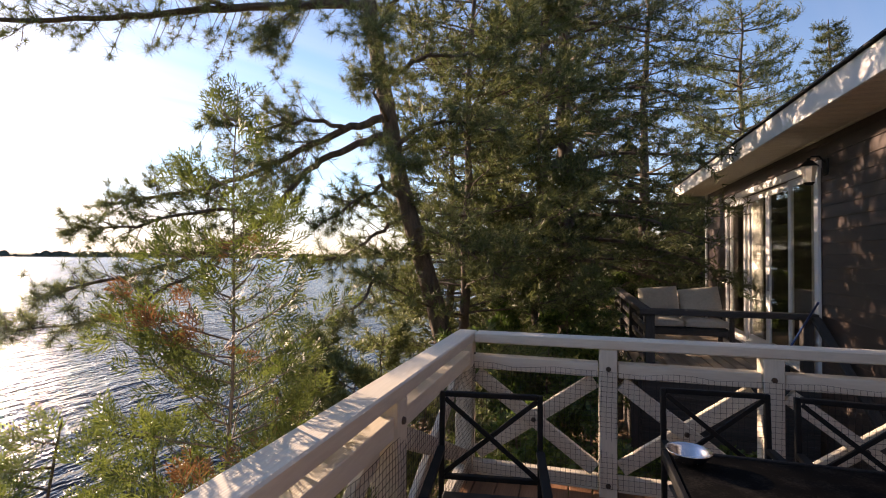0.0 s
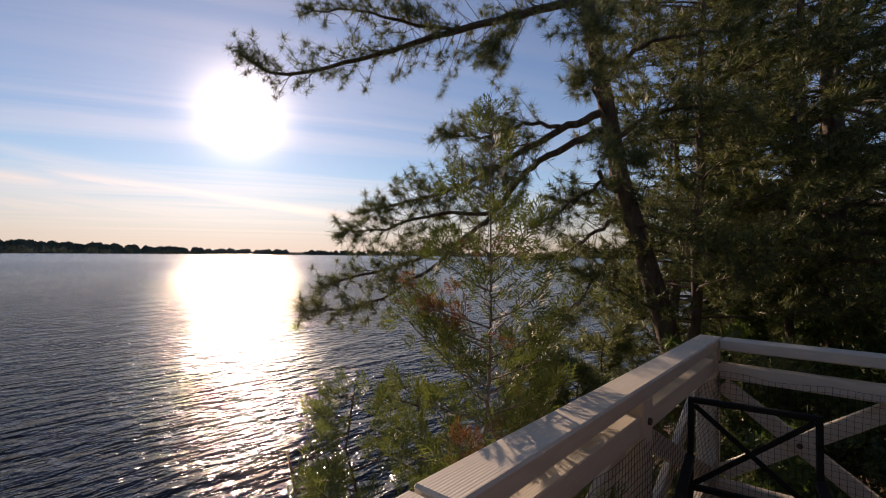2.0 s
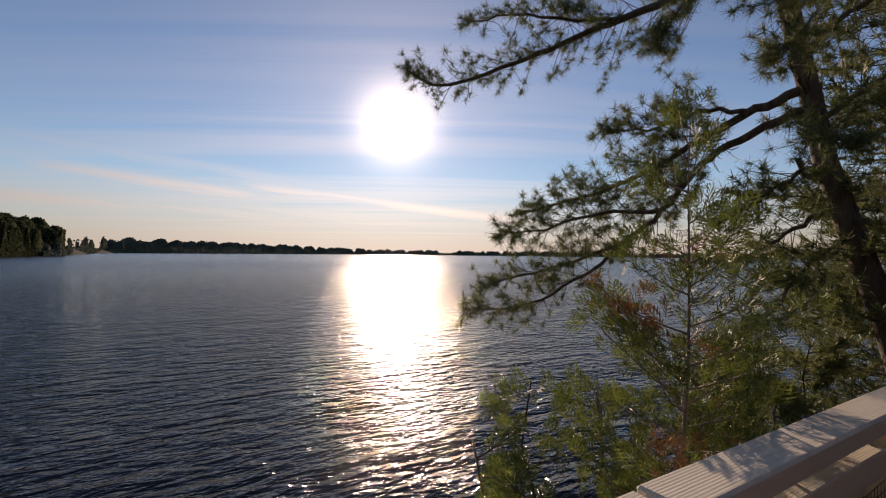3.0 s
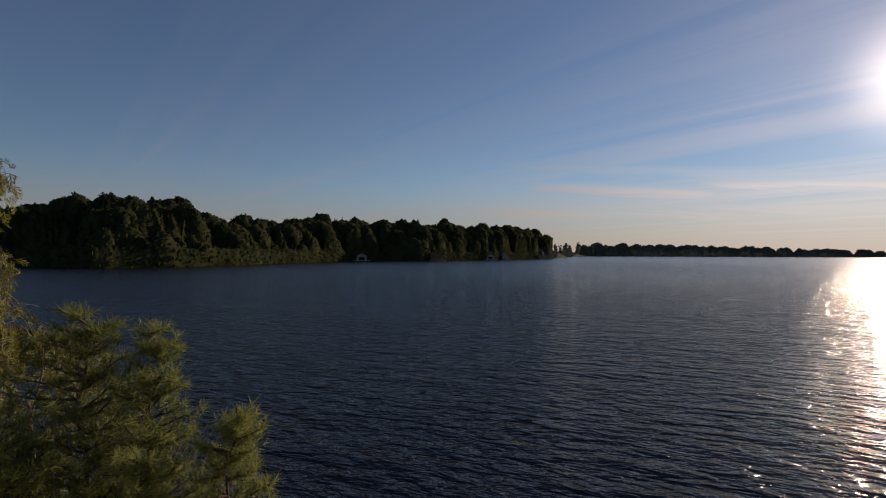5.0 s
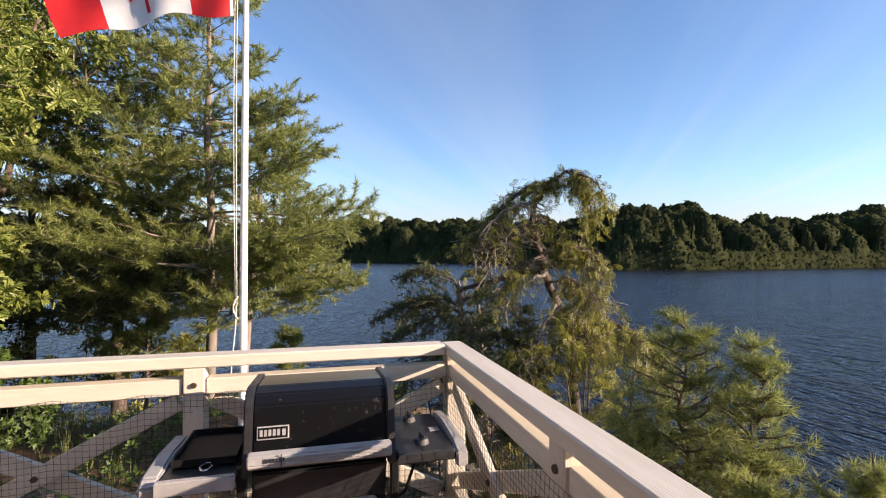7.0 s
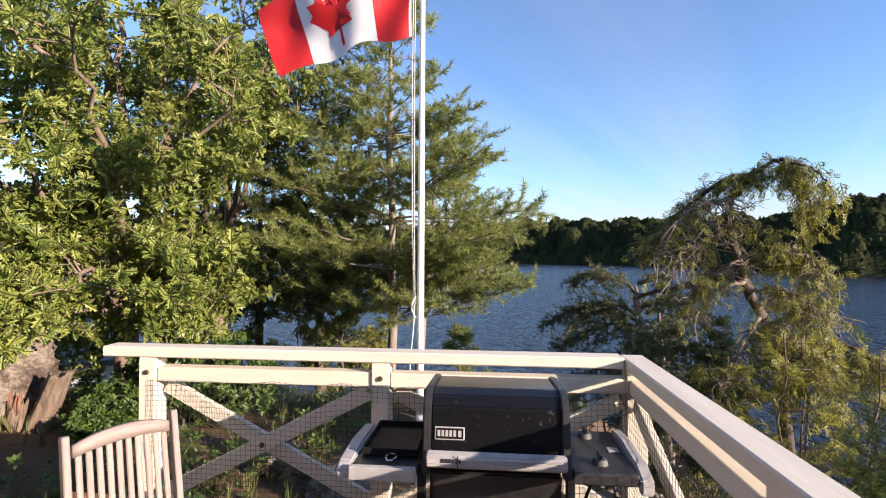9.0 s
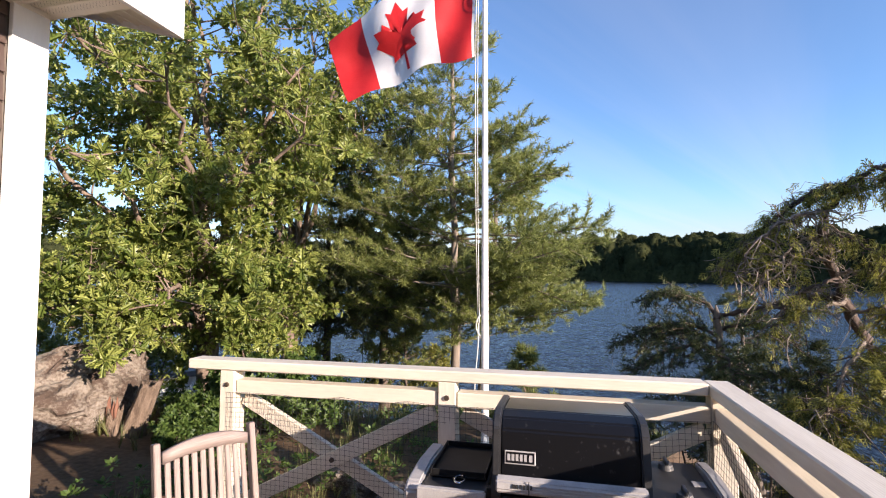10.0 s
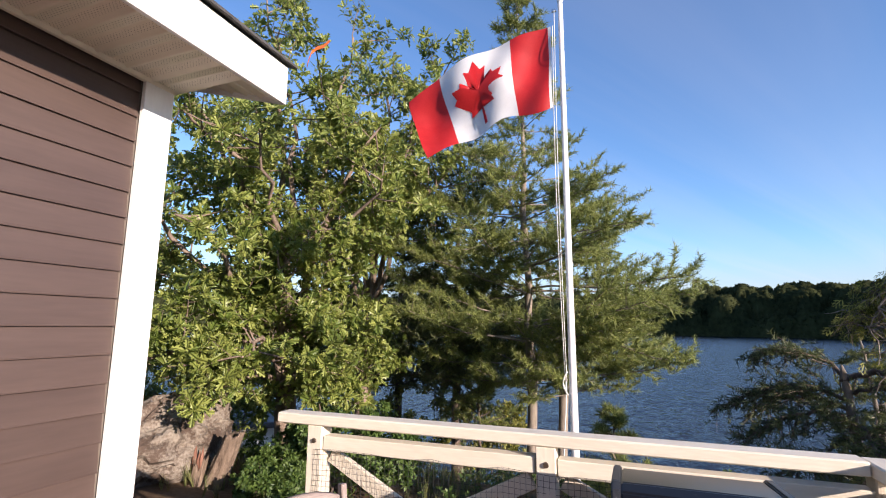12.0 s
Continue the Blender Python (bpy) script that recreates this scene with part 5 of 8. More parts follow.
# ---- near trees ----
def red_pine():
    rng = np.random.default_rng(31)
    gz = float(ground_z(-0.6, 6.5))
    tree = thing("red_pine", (-0.6, 6.5, gz), "red pine with bare crooked limbs and needle brushes", "tree")
    line = np.array([(-0.55, 6.5, gz - 0.2), (-0.75, 6.45, 0.0), (-0.95, 6.41, 0.83), (-1.2, 6.36, 1.68), (-1.4, 6.31, 2.4), (-1.5, 6.22, 3.1), (-1.62, 6.08, 3.91), (-1.7, 5.97, 4.56), (-1.85, 5.8, 5.6), (-2.0, 5.7, 6.8)])
    tw = Gather()
    tw.tube(line, [0.14, 0.13, 0.12, 0.112, 0.106, 0.1, 0.095, 0.09, 0.075, 0.05], 14)
    tw.make("trunk", M["bark"], tree, smooth=True)
    tips, twig = [], Gather()

    def limb(pts, r, twigs, ln, bare):
        g = Gather()
        p = np.array(pts)
        fine = smooth_line(p, 5) + rng.normal(size=((len(p) - 1) * 5 + 1, 3)) * 0.012
        g.tube(fine, np.linspace(r, r * 0.25, len(fine)), 8)
        g.make("limb", M["bark"], tree, smooth=True)
        dress(twig, tips, fine, rng, int(twigs * 2.0), ln, 0.17, bare, 0.6, 0.3, 0.62)
        for k in range(int(twigs * 0.7)):                 # crooked dead twigs
            q = fine[rng.integers(len(fine) // 4, len(fine))]
            d = rng.normal(size=3)
            run = [q]
            for n in range(4):
                d = d / np.linalg.norm(d) + rng.normal(size=3) * 0.5
                run.append(run[-1] + d / np.linalg.norm(d) * rng.uniform(0.04, 0.11))
            twig.tube(run, np.linspace(0.006, 0.0015, 5), 3)

    limb([(-1.7, 5.97, 4.5), (-2.4, 5.75, 4.5), (-3.2, 5.43, 4.4), (-3.95, 5.1, 4.26), (-4.6, 4.6, 4.05), (-5.2, 4.0, 3.85), (-5.45, 3.6, 4.05)], 0.06, 54, 0.95, 0.12)
    limb([(-3.2, 5.43, 4.4), (-3.6, 4.9, 4.4), (-4.0, 4.4, 4.5), (-4.5, 3.9, 4.45)], 0.03, 22, 0.6, 0.0)
    limb([(-2.0, 5.9, 4.5), (-2.3, 5.5, 4.35), (-2.5, 5.3, 4.0), (-2.55, 5.2, 3.75)], 0.025, 24, 0.55, 0.0)
    limb([(-1.49, 6.19, 3.2), (-1.95, 6.03, 3.02), (-2.51, 5.9, 2.78), (-2.92, 5.8, 2.57), (-3.47, 5.55, 2.3), (-3.95, 5.27, 2.15), (-4.25, 4.75, 2.0)], 0.055, 56, 0.95, 0.2)
    limb([(-1.95, 6.03, 3.02), (-2.4, 5.7, 3.05), (-2.9, 5.5, 2.95), (-3.3, 5.2, 3.0)], 0.03, 24, 0.7, 0.2)
    limb([(-1.51, 6.24, 3.0), (-2.11, 6.03, 2.73), (-2.45, 5.88, 2.49), (-2.73, 5.54, 1.95), (-3.12, 5.26, 1.55), (-3.7, 4.68, 1.25), (-4.25, 4.0, 1.0)], 0.05, 56, 0.9, 0.3)
    limb([(-2.73, 5.54, 1.95), (-3.3, 5.2, 1.95), (-3.8, 4.7, 1.75), (-4.2, 4.3, 1.7)], 0.028, 26, 0.7, 0.15)
    limb([(-3.12, 5.26, 1.5), (-3.3, 4.7, 1.1), (-3.7, 4.2, 0.8), (-4.0, 3.6, 0.75)], 0.025, 24, 0.7, 0.15)
    limb([(-1.1, 6.39, 1.68), (-1.35, 5.88, 1.39), (-1.46, 5.36, 0.95), (-1.61, 5.02, 0.7)], 0.03, 16, 0.6, 0.3)
    limb([(-1.4, 6.31, 2.35), (-1.42, 5.8, 2.25), (-1.6, 5.4, 2.0), (-1.9, 5.2, 1.75)], 0.03, 16, 0.6, 0.25)
    limb([(-1.3, 6.33, 2.0), (-1.5, 5.9, 1.7), (-1.8, 5.6, 1.45), (-2.2, 5.5, 1.35)], 0.03, 16, 0.6, 0.25)
    limb([(-1.45, 6.25, 2.8), (-1.0, 6.0, 2.95), (-0.5, 5.9, 2.95), (0.0, 5.9, 2.8)], 0.035, 18, 0.8, 0.2)
    limb([(-1.55, 6.15, 3.5), (-1.1, 5.9, 3.7), (-0.6, 5.8, 3.7), (-0.1, 5.8, 3.6)], 0.035, 18, 0.8, 0.2)
    limb([(-1.65, 6.05, 4.2), (-1.2, 5.8, 4.5), (-0.7, 5.7, 4.6), (-0.2, 5.7, 4.5)], 0.035, 18, 0.8, 0.2)
    limb([(-1.5, 6.2, 3.1), (-1.45, 5.7, 3.25), (-1.3, 5.3, 3.3), (-1.2, 4.9, 3.2)], 0.025, 18, 0.6, 0.3)
    limb([(-1.6, 6.1, 3.8), (-1.5, 5.6, 3.9), (-1.25, 5.2, 3.8), (-1.1, 4.9, 3.6)], 0.025, 18, 0.6, 0.3)
    limb([(-1.4, 6.3, 2.5), (-1.3, 5.8, 2.6), (-1.05, 5.4, 2.5), (-0.9, 5.1, 2.3)], 0.025, 18, 0.6, 0.3)
    limb([(-1.25, 6.35, 1.8), (-0.8, 6.0, 1.7), (-0.4, 5.8, 1.5), (0.0, 5.7, 1.2)], 0.03, 16, 0.8, 0.2)
    # the sawn stub
    g = Gather()
    g.tube([(-1.42, 6.25, 2.2), (-1.45, 5.95, 2.25), (-1.47, 5.85, 2.4)], [0.03, 0.03, 0.028], 8)
    g.make("stub", M["bark"], tree, smooth=True)
    tagged(twig.make("twig_growth", M["bark"], tree), kind="stuff")
    leaves("needles", tips, RED_TUFTS, M["needle"], tree, rng, (0.8, 1.25))


red_pine()
WIDE = lambda u: 1.0 - 0.55 * u
pine("hemlock", (0.6, 9.6), (0.45, 9.2, 10.5), 0.2, 1.3, 9.6, 2.9, "tall dark hemlock with dense drooping boughs", 41, M["darkneedle"], HEMLOCK_SPRAYS, 20, 6, 0.14, 17, -0.3, 0.05, profile=WIDE, scale=(0.9, 1.4))
pine("white_pine", (-0.75, 7.0), (-0.62, 7.1, 7.4), 0.085, -0.6, 7.0, 1.95, "slender white pine with soft olive boughs", 42, M["needle"], SOFT_SPRAYS, 21, 6, 0.12, 15, 0.15, 0.1, profile=lambda u: 1.0 - 0.5 * u, scale=(1.0, 1.5))
pine("white_pine", (0.15, 7.9), (0.25, 8.0, 6.0), 0.07, -0.8, 5.6, 1.6, "slender white pine with soft olive boughs", 48, M["needle"], SOFT_SPRAYS, 15, 5, 0.14, 13, 0.1, 0.1, profile=lambda u: 1.0 - 0.5 * u, scale=(1.0, 1.5))
pine("hemlock", (2.4, 14.0), (2.5, 13.8, 9.5), 0.18, 1.0, 9.2, 2.8, "tall dark hemlock with dense drooping boughs", 43, M["darkneedle"], HEMLOCK_SPRAYS, 16, 6, 0.21, 14, -0.3, 0.05, profile=WIDE, scale=(1.1, 1.7))
pine("hemlock", (0.0, 13.0), (0.0, 12.8, 11.0), 0.2, 1.0, 10.6, 3.0, "tall dark hemlock with dense drooping boughs", 44, M["darkneedle"], HEMLOCK_SPRAYS, 16, 6, 0.22, 14, -0.2, 0.1, profile=WIDE, scale=(1.1, 1.8))
pine("hemlock", (-1.6, 9.6), (-1.5, 9.4, 5.2), 0.12, -1.0, 5.0, 2.0, "slender dark hemlock in dense shade", 45, M["darkneedle"], HEMLOCK_SPRAYS, 12, 5, 0.15, 12, -0.2, 0.1, profile=WIDE, scale=(1.0, 1.5))
pine("white_pine", (6.6, 20.5), (6.6, 20.5, 10.8), 0.2, 2.0, 10.4, 3.0, "white pine with open tiers above the roof", 46, M["needle"], HEMLOCK_SPRAYS, 13, 6, 0.17, 16, 0.2, 0.1, profile=lambda u: 1.15 - 0.6 * u, scale=(1.3, 2.0))
pine("spruce", (12.0, 26.5), (12.0, 26.5, 12.6), 0.2, 4.0, 12.2, 2.4, "dark spruce far behind the roof", 47, M["darkneedle"], HEMLOCK_SPRAYS, 17, 6, 0.2, 15, -0.1, 0.1, scale=(1.2, 1.9))

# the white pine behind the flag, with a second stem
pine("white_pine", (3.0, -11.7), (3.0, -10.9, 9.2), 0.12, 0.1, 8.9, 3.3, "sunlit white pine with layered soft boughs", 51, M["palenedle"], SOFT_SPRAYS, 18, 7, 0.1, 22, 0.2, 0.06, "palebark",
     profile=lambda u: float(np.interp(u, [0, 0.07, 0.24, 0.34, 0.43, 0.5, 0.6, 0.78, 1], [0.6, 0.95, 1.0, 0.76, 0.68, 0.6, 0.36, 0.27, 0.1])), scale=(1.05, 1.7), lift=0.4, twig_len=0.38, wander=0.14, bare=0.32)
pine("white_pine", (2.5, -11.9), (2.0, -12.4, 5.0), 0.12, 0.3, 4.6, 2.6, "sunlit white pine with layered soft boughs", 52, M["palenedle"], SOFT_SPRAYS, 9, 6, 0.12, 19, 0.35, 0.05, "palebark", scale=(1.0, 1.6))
# three pines in the oaks' gloom: the shade is put into their needle colour
pine("white_pine", (5.2, -13.0), (5.1, -13.0, 7.0), 0.14, 0.1, 6.6, 2.7, "pine between oak boughs, its needle colour darkened for shade", 53, M["darkneedle"], HEMLOCK_SPRAYS, 16, 7, 0.14, 17, 0.1, 0.05, "bark", scale=(1.1, 1.8), profile=lambda u: 1.0 - 0.6 * u)
pine("white_pine", (7.4, -14.2), (7.4, -14.2, 6.4), 0.14, -0.1, 6.0, 2.6, "pine behind the oaks, its needle colour darkened for shade", 153, M["darkneedle"], HEMLOCK_SPRAYS, 13, 6, 0.17, 14, 0.1, 0.05, "bark", scale=(1.3, 2.0), profile=lambda u: 1.0 - 0.6 * u)
pine("white_pine", (9.8, -13.6), (9.8, -13.6, 6.4), 0.14, -0.1, 6.0, 2.6, "pine behind the oaks, its needle colour darkened for shade", 154, M["darkneedle"], HEMLOCK_SPRAYS, 13, 6, 0.17, 14, 0.1, 0.05, "bark", scale=(1.3, 2.0), profile=lambda u: 1.0 - 0.6 * u)
pine("young_pine", (1.3, -8.6), (1.3, -8.6, 0.35), 0.04, -1.2, 0.2, 0.75, "young pine below the railing", 54, M["palenedle"], WHITE_TUFTS, 7, 5, 0.09, 8, 0.4, 0.3)
pine("young_pine", (4.4, -12.4), (4.4, -12.4, 0.9), 0.05, -1.2, 0.8, 1.1, "young pine below the oak", 56, M["palenedle"], WHITE_TUFTS, 8, 5, 0.1, 8, 0.4, 0.3)
# pine saplings against the lake railing
SAP = [pine_spray(RNG, 18, 0.09, 0.078, 0.0046, (12, 70)) for _ in range(4)]
for (sx, sy, sz, sr, seed) in ((-1.85, -4.05, 1.02, 0.95, 55), (-2.1, -3.7, 0.82, 0.75, 57), (-2.25, -3.1, 0.32, 0.75, 58), (-1.7, -3.3, 0.1, 0.8, 59), (-1.35, -4.0, 0.45, 0.8, 155), (-1.0, -3.6, 0.0, 0.7, 156)):
    pine("pine_sapling", (sx + 0.06, sy + 0.05), (sx, sy, sz), 0.032, sz - 2.2, sz - 0.12, sr, "bright green pine sapling beside the railing", seed, M["palenedle"], SAP, 17, 6, 0.05, 11, 0.25, 0.3,
         scale=(0.8, 1.2), twig_len=0.36, lift=0.35, bare=0.08, wander=0.12, profile=lambda u: 1.15 - 0.98 * u)



def oak(name, base, fork, limbs, label, seed, r, per=26, ln=1.5, step=0.14):
    """A broadleaf tree from a list of limb ends, each dressed with leafy side boughs."""
    rng = np.random.default_rng(seed)
    gz = float(ground_z(base[0], base[1]))
    tree = thing(name, (base[0], base[1], gz), label, "tree")
    b, f = np.array((base[0], base[1], gz - 0.15)), np.array(fork)
    u = np.linspace(0, 1, 8)[:, None]
    line = b + (f - b) * u + rng.normal(size=(8, 3)) * 0.03
    g = Gather()
    g.tube(line, np.linspace(r * 1.25, r * 0.8, 8), 12)
    g.make("trunk", M["oakbark"], tree, smooth=True)
    tips, twig = [], Gather()
    for e in limbs:
        e = np.array(e, float)
        start = line[rng.integers(4, 8)]
        v = np.linspace(0, 1, 9)[:, None]
        arch = start + (e - start) * v + np.array([0, 0, 1.0]) * (0.22 * np.linalg.norm(e - start) * np.sin(np.pi * v)) * 0.7 + rng.normal(size=(9, 3)) * 0.09
        lg = Gather()
        lg.tube(arch, np.linspace(r * 0.42, 0.015, 9), 7)
        lg.make("limb", M["oakbark"], tree, smooth=True)
        for k in range(10):
            s = rng.uniform(0.3, 1.0) * 7.99
            i = int(s)
            p = arch[i] + (arch[i + 1] - arch[i]) * (s - i)
            d = rng.normal(size=3) * np.array([1, 1, 0.6]) + (arch[-1] - arch[0]) / np.linalg.norm(arch[-1] - arch[0]) * 0.5
            grow(twig, tips, p, d, ln * rng.uniform(0.6, 1.1), 0.018, rng, 0.1, 0.15, per // 3, 0.5, step, 0.2, 0.6, 5, 4, 0.3)
    tagged(twig.make("twig_growth", M["oakbark"], tree), kind="stuff")
    leaves("crown", tips, OAKS, M["oakleaf"], tree, rng, (0.85, 1.35))
    return tree


oak("oak_tree", (7.6, -9.4), (7.4, -9.2, 1.2),
    [(7.6, -6.6, 1.2), (6.6, -7.0, 0.9), (7.4, -6.2, 3.2), (6.3, -7.3, 2.6), (6.2, -6.6, 4.4), (8.2, -6.6, 5.6), (6.6, -7.6, 6.4), (7.6, -8.0, 8.0), (5.6, -8.4, 1.2), (5.0, -8.4, 3.9), (5.3, -8.8, 5.4), (8.8, -7.4, 2.4), (9.0, -7.6, 4.4), (6.2, -9.2, 7.6), (7.0, -7.2, 0.3), (5.9, -7.9, 0.4), (8.4, -6.3, 0.9), (8.9, -6.0, 3.4), (7.3, -6.0, 5.0)],
    "broad oak with dense sunlit lobed leaves", 61, 0.2)
oak("oak_tree", (7.2, -11.6), (6.9, -11.4, 2.0),
    [(4.5, -10.2, 4.6), (5.2, -10.2, 6.2), (4.6, -10.6, 7.2), (6.0, -10.2, 5.0), (6.4, -11.4, 8.6), (8.4, -11.2, 7.0), (9.4, -10.6, 4.5), (6.4, -9.8, 3.0), (9.8, -10.0, 6.8), (6.4, -9.4, 0.6), (8.6, -9.2, 1.6)],
    "broad oak with dense sunlit lobed leaves", 62, 0.18)


def cedar_sapling():
    """The thin white cedar that pokes up just outside the railing."""
    rng = np.random.default_rng(71)
    x, y = -0.42, 2.1
    gz = float(ground_z(x, y))
    tree = thing("cedar_sapling", (x, y, gz), "thin young cedar with flat sprays, some dry and brown", "tree")
    top = np.array((-0.33, 2.02, 1.98))
    line = trunk_line((x - 0.02, y + 0.02, gz - 0.1), top, 16, 0.006, rng)
    g = Gather()
    g.tube(line, np.linspace(0.018, 0.0015, 16), 7)
    g.make("trunk", M["palebark"], tree, smooth=True)
    wood, tips, dry = Gather(), [], []
    for i in range(84):
        u = i / 83
        z = -0.4 + 2.36 * u
        ln = (0.47 - 0.3 * min(1, max(0, (z - 0.85) / 0.75)) - 0.12 * max(0, z - 1.4)) * rng.uniform(0.5, 1.1)
        if z > 1.5 and i % 2:
            continue
        a = i * 2.4 + rng.normal() * 0.3
        d = np.array([np.cos(a), np.sin(a), 0.3])
        t = tips if rng.uniform() > 0.16 or z > 1.5 else dry
        k = len(t)
        grow(wood, t, on_line(line, z), d, max(ln, 0.06), 0.004, rng, 0.5, 0.1, max(3, int(ln * 28)), 0.45, 0.045, 0.15, 0.5, 5, 4, 0.4, thick=0.0018)
    tagged(wood.make("twig_growth", M["palebark"], tree), kind="stuff")
    leaves("sprays", tips, FINE_SPRAYS, M["cedarleaf"], tree, rng, (0.8, 1.35))
    leaves("dry_sprays", dry, FINE_SPRAYS, M["rustleaf"], tree, rng, (0.7, 1.1), "dry rust-brown sprays")


cedar_sapling()


def cedar_bush(name, spots, label, seed, mat, templates, reach=0.6, count=26, step=0.07, rise=0.4, lift=0.4, scale=(0.8, 1.3)):
    """A low bush of many stems from the ground; spots: (x, y, top z)."""
    rng = np.random.default_rng(seed)
    cx, cy = np.mean([s[0] for s in spots]), np.mean([s[1] for s in spots])
    gz = float(ground_z(cx, cy))
    bush = thing(name, (cx, cy, gz), label, "bush")
    wood, tips = Gather(), []
    for x, y, zt in spots:
        base = np.array((x * 0.75 + cx * 0.25, y * 0.75 + cy * 0.25, float(ground_z(x, y)) - 0.05))
        top = np.array((x, y, zt))
        line = trunk_line(base, top, 9, 0.03, rng)
        wood.tube(line, np.linspace(0.022, 0.005, 9), 5)
        h = zt - base[2]
        for i in range(count):
            u = 0.2 + 0.8 * i / count
            p = on_line(line, base[2] + h * u)
            a = rng.uniform(0, 2 * np.pi)
            d = np.array([np.cos(a), np.sin(a), 0.25])
            grow(wood, tips, p, d, reach * (1.1 - 0.75 * u) * rng.uniform(0.7, 1.2), 0.006, rng, rise, 0.12, 8, 0.45, step, 0.2, 0.5, 5, 4, lift, thick=0.0026)
    tagged(wood.make("stem_growth", M["bark"], bush), kind="stuff")
    leaves("foliage", tips, templates, mat, bush, rng, scale)
    return bush


cedar_bush("cedar_bush", [(-0.95, 2.3, 0.75), (-1.35, 2.2, 0.72), (-0.75, 1.7, 0.5), (-1.2, 1.75, 0.55), (-0.6, 2.6, 0.72)], "low cedar bush close outside the railing", 72, M["cedarleaf"], FINE_SPRAYS, 0.5, 24, 0.06, 0.35, scale=(0.9, 1.5))
cedar_bush("juniper_bush", [(-1.5, 4.5, 0.75), (-1.0, 4.3, 0.55), (-1.9, 5.0, 0.6), (-0.6, 5.0, 0.3), (-1.2, 5.4, 0.65)], "green pine scrub under the tall trees", 73, M["needle"], FINE_TUFTS, 0.7, 24, 0.09, 0.5, scale=(1.0, 1.6))
cedar_bush("undergrowth", [(-0.4, 6.2, 0.5), (0.4, 6.6, 0.35), (1.0, 6.2, 0.0), (0.6, 7.6, 0.8), (-0.4, 7.8, 0.7), (1.0, 8.4, 0.6)], "leafy undergrowth in the shade of the trees", 74, M["shrub"], SMALLS, 0.9, 20, 0.14, 0.2, 0.2, (0.9, 1.6))
cedar_bush("undergrowth", [(0.5, 4.7, -0.3), (1.3, 4.9, -0.2), (2.2, 5.2, -0.3), (0.2, 5.4, 0.0)], "leafy undergrowth between the two decks", 75, M["shrub"], SMALLS, 0.7, 22, 0.12, 0.2, 0.2, (0.8, 1.4))
cedar_bush("undergrowth", [(0.9, 10.9, 0.5), (0.3, 11.4, 0.6), (1.2, 12.8, 0.9), (2.2, 13.2, 1.0), (-0.6, 11.2, 0.6)], "leafy undergrowth beyond the lower deck", 76, M["shrub"], SMALLS, 1.1, 20, 0.17, 0.2, 0.2, (1.2, 2.0))


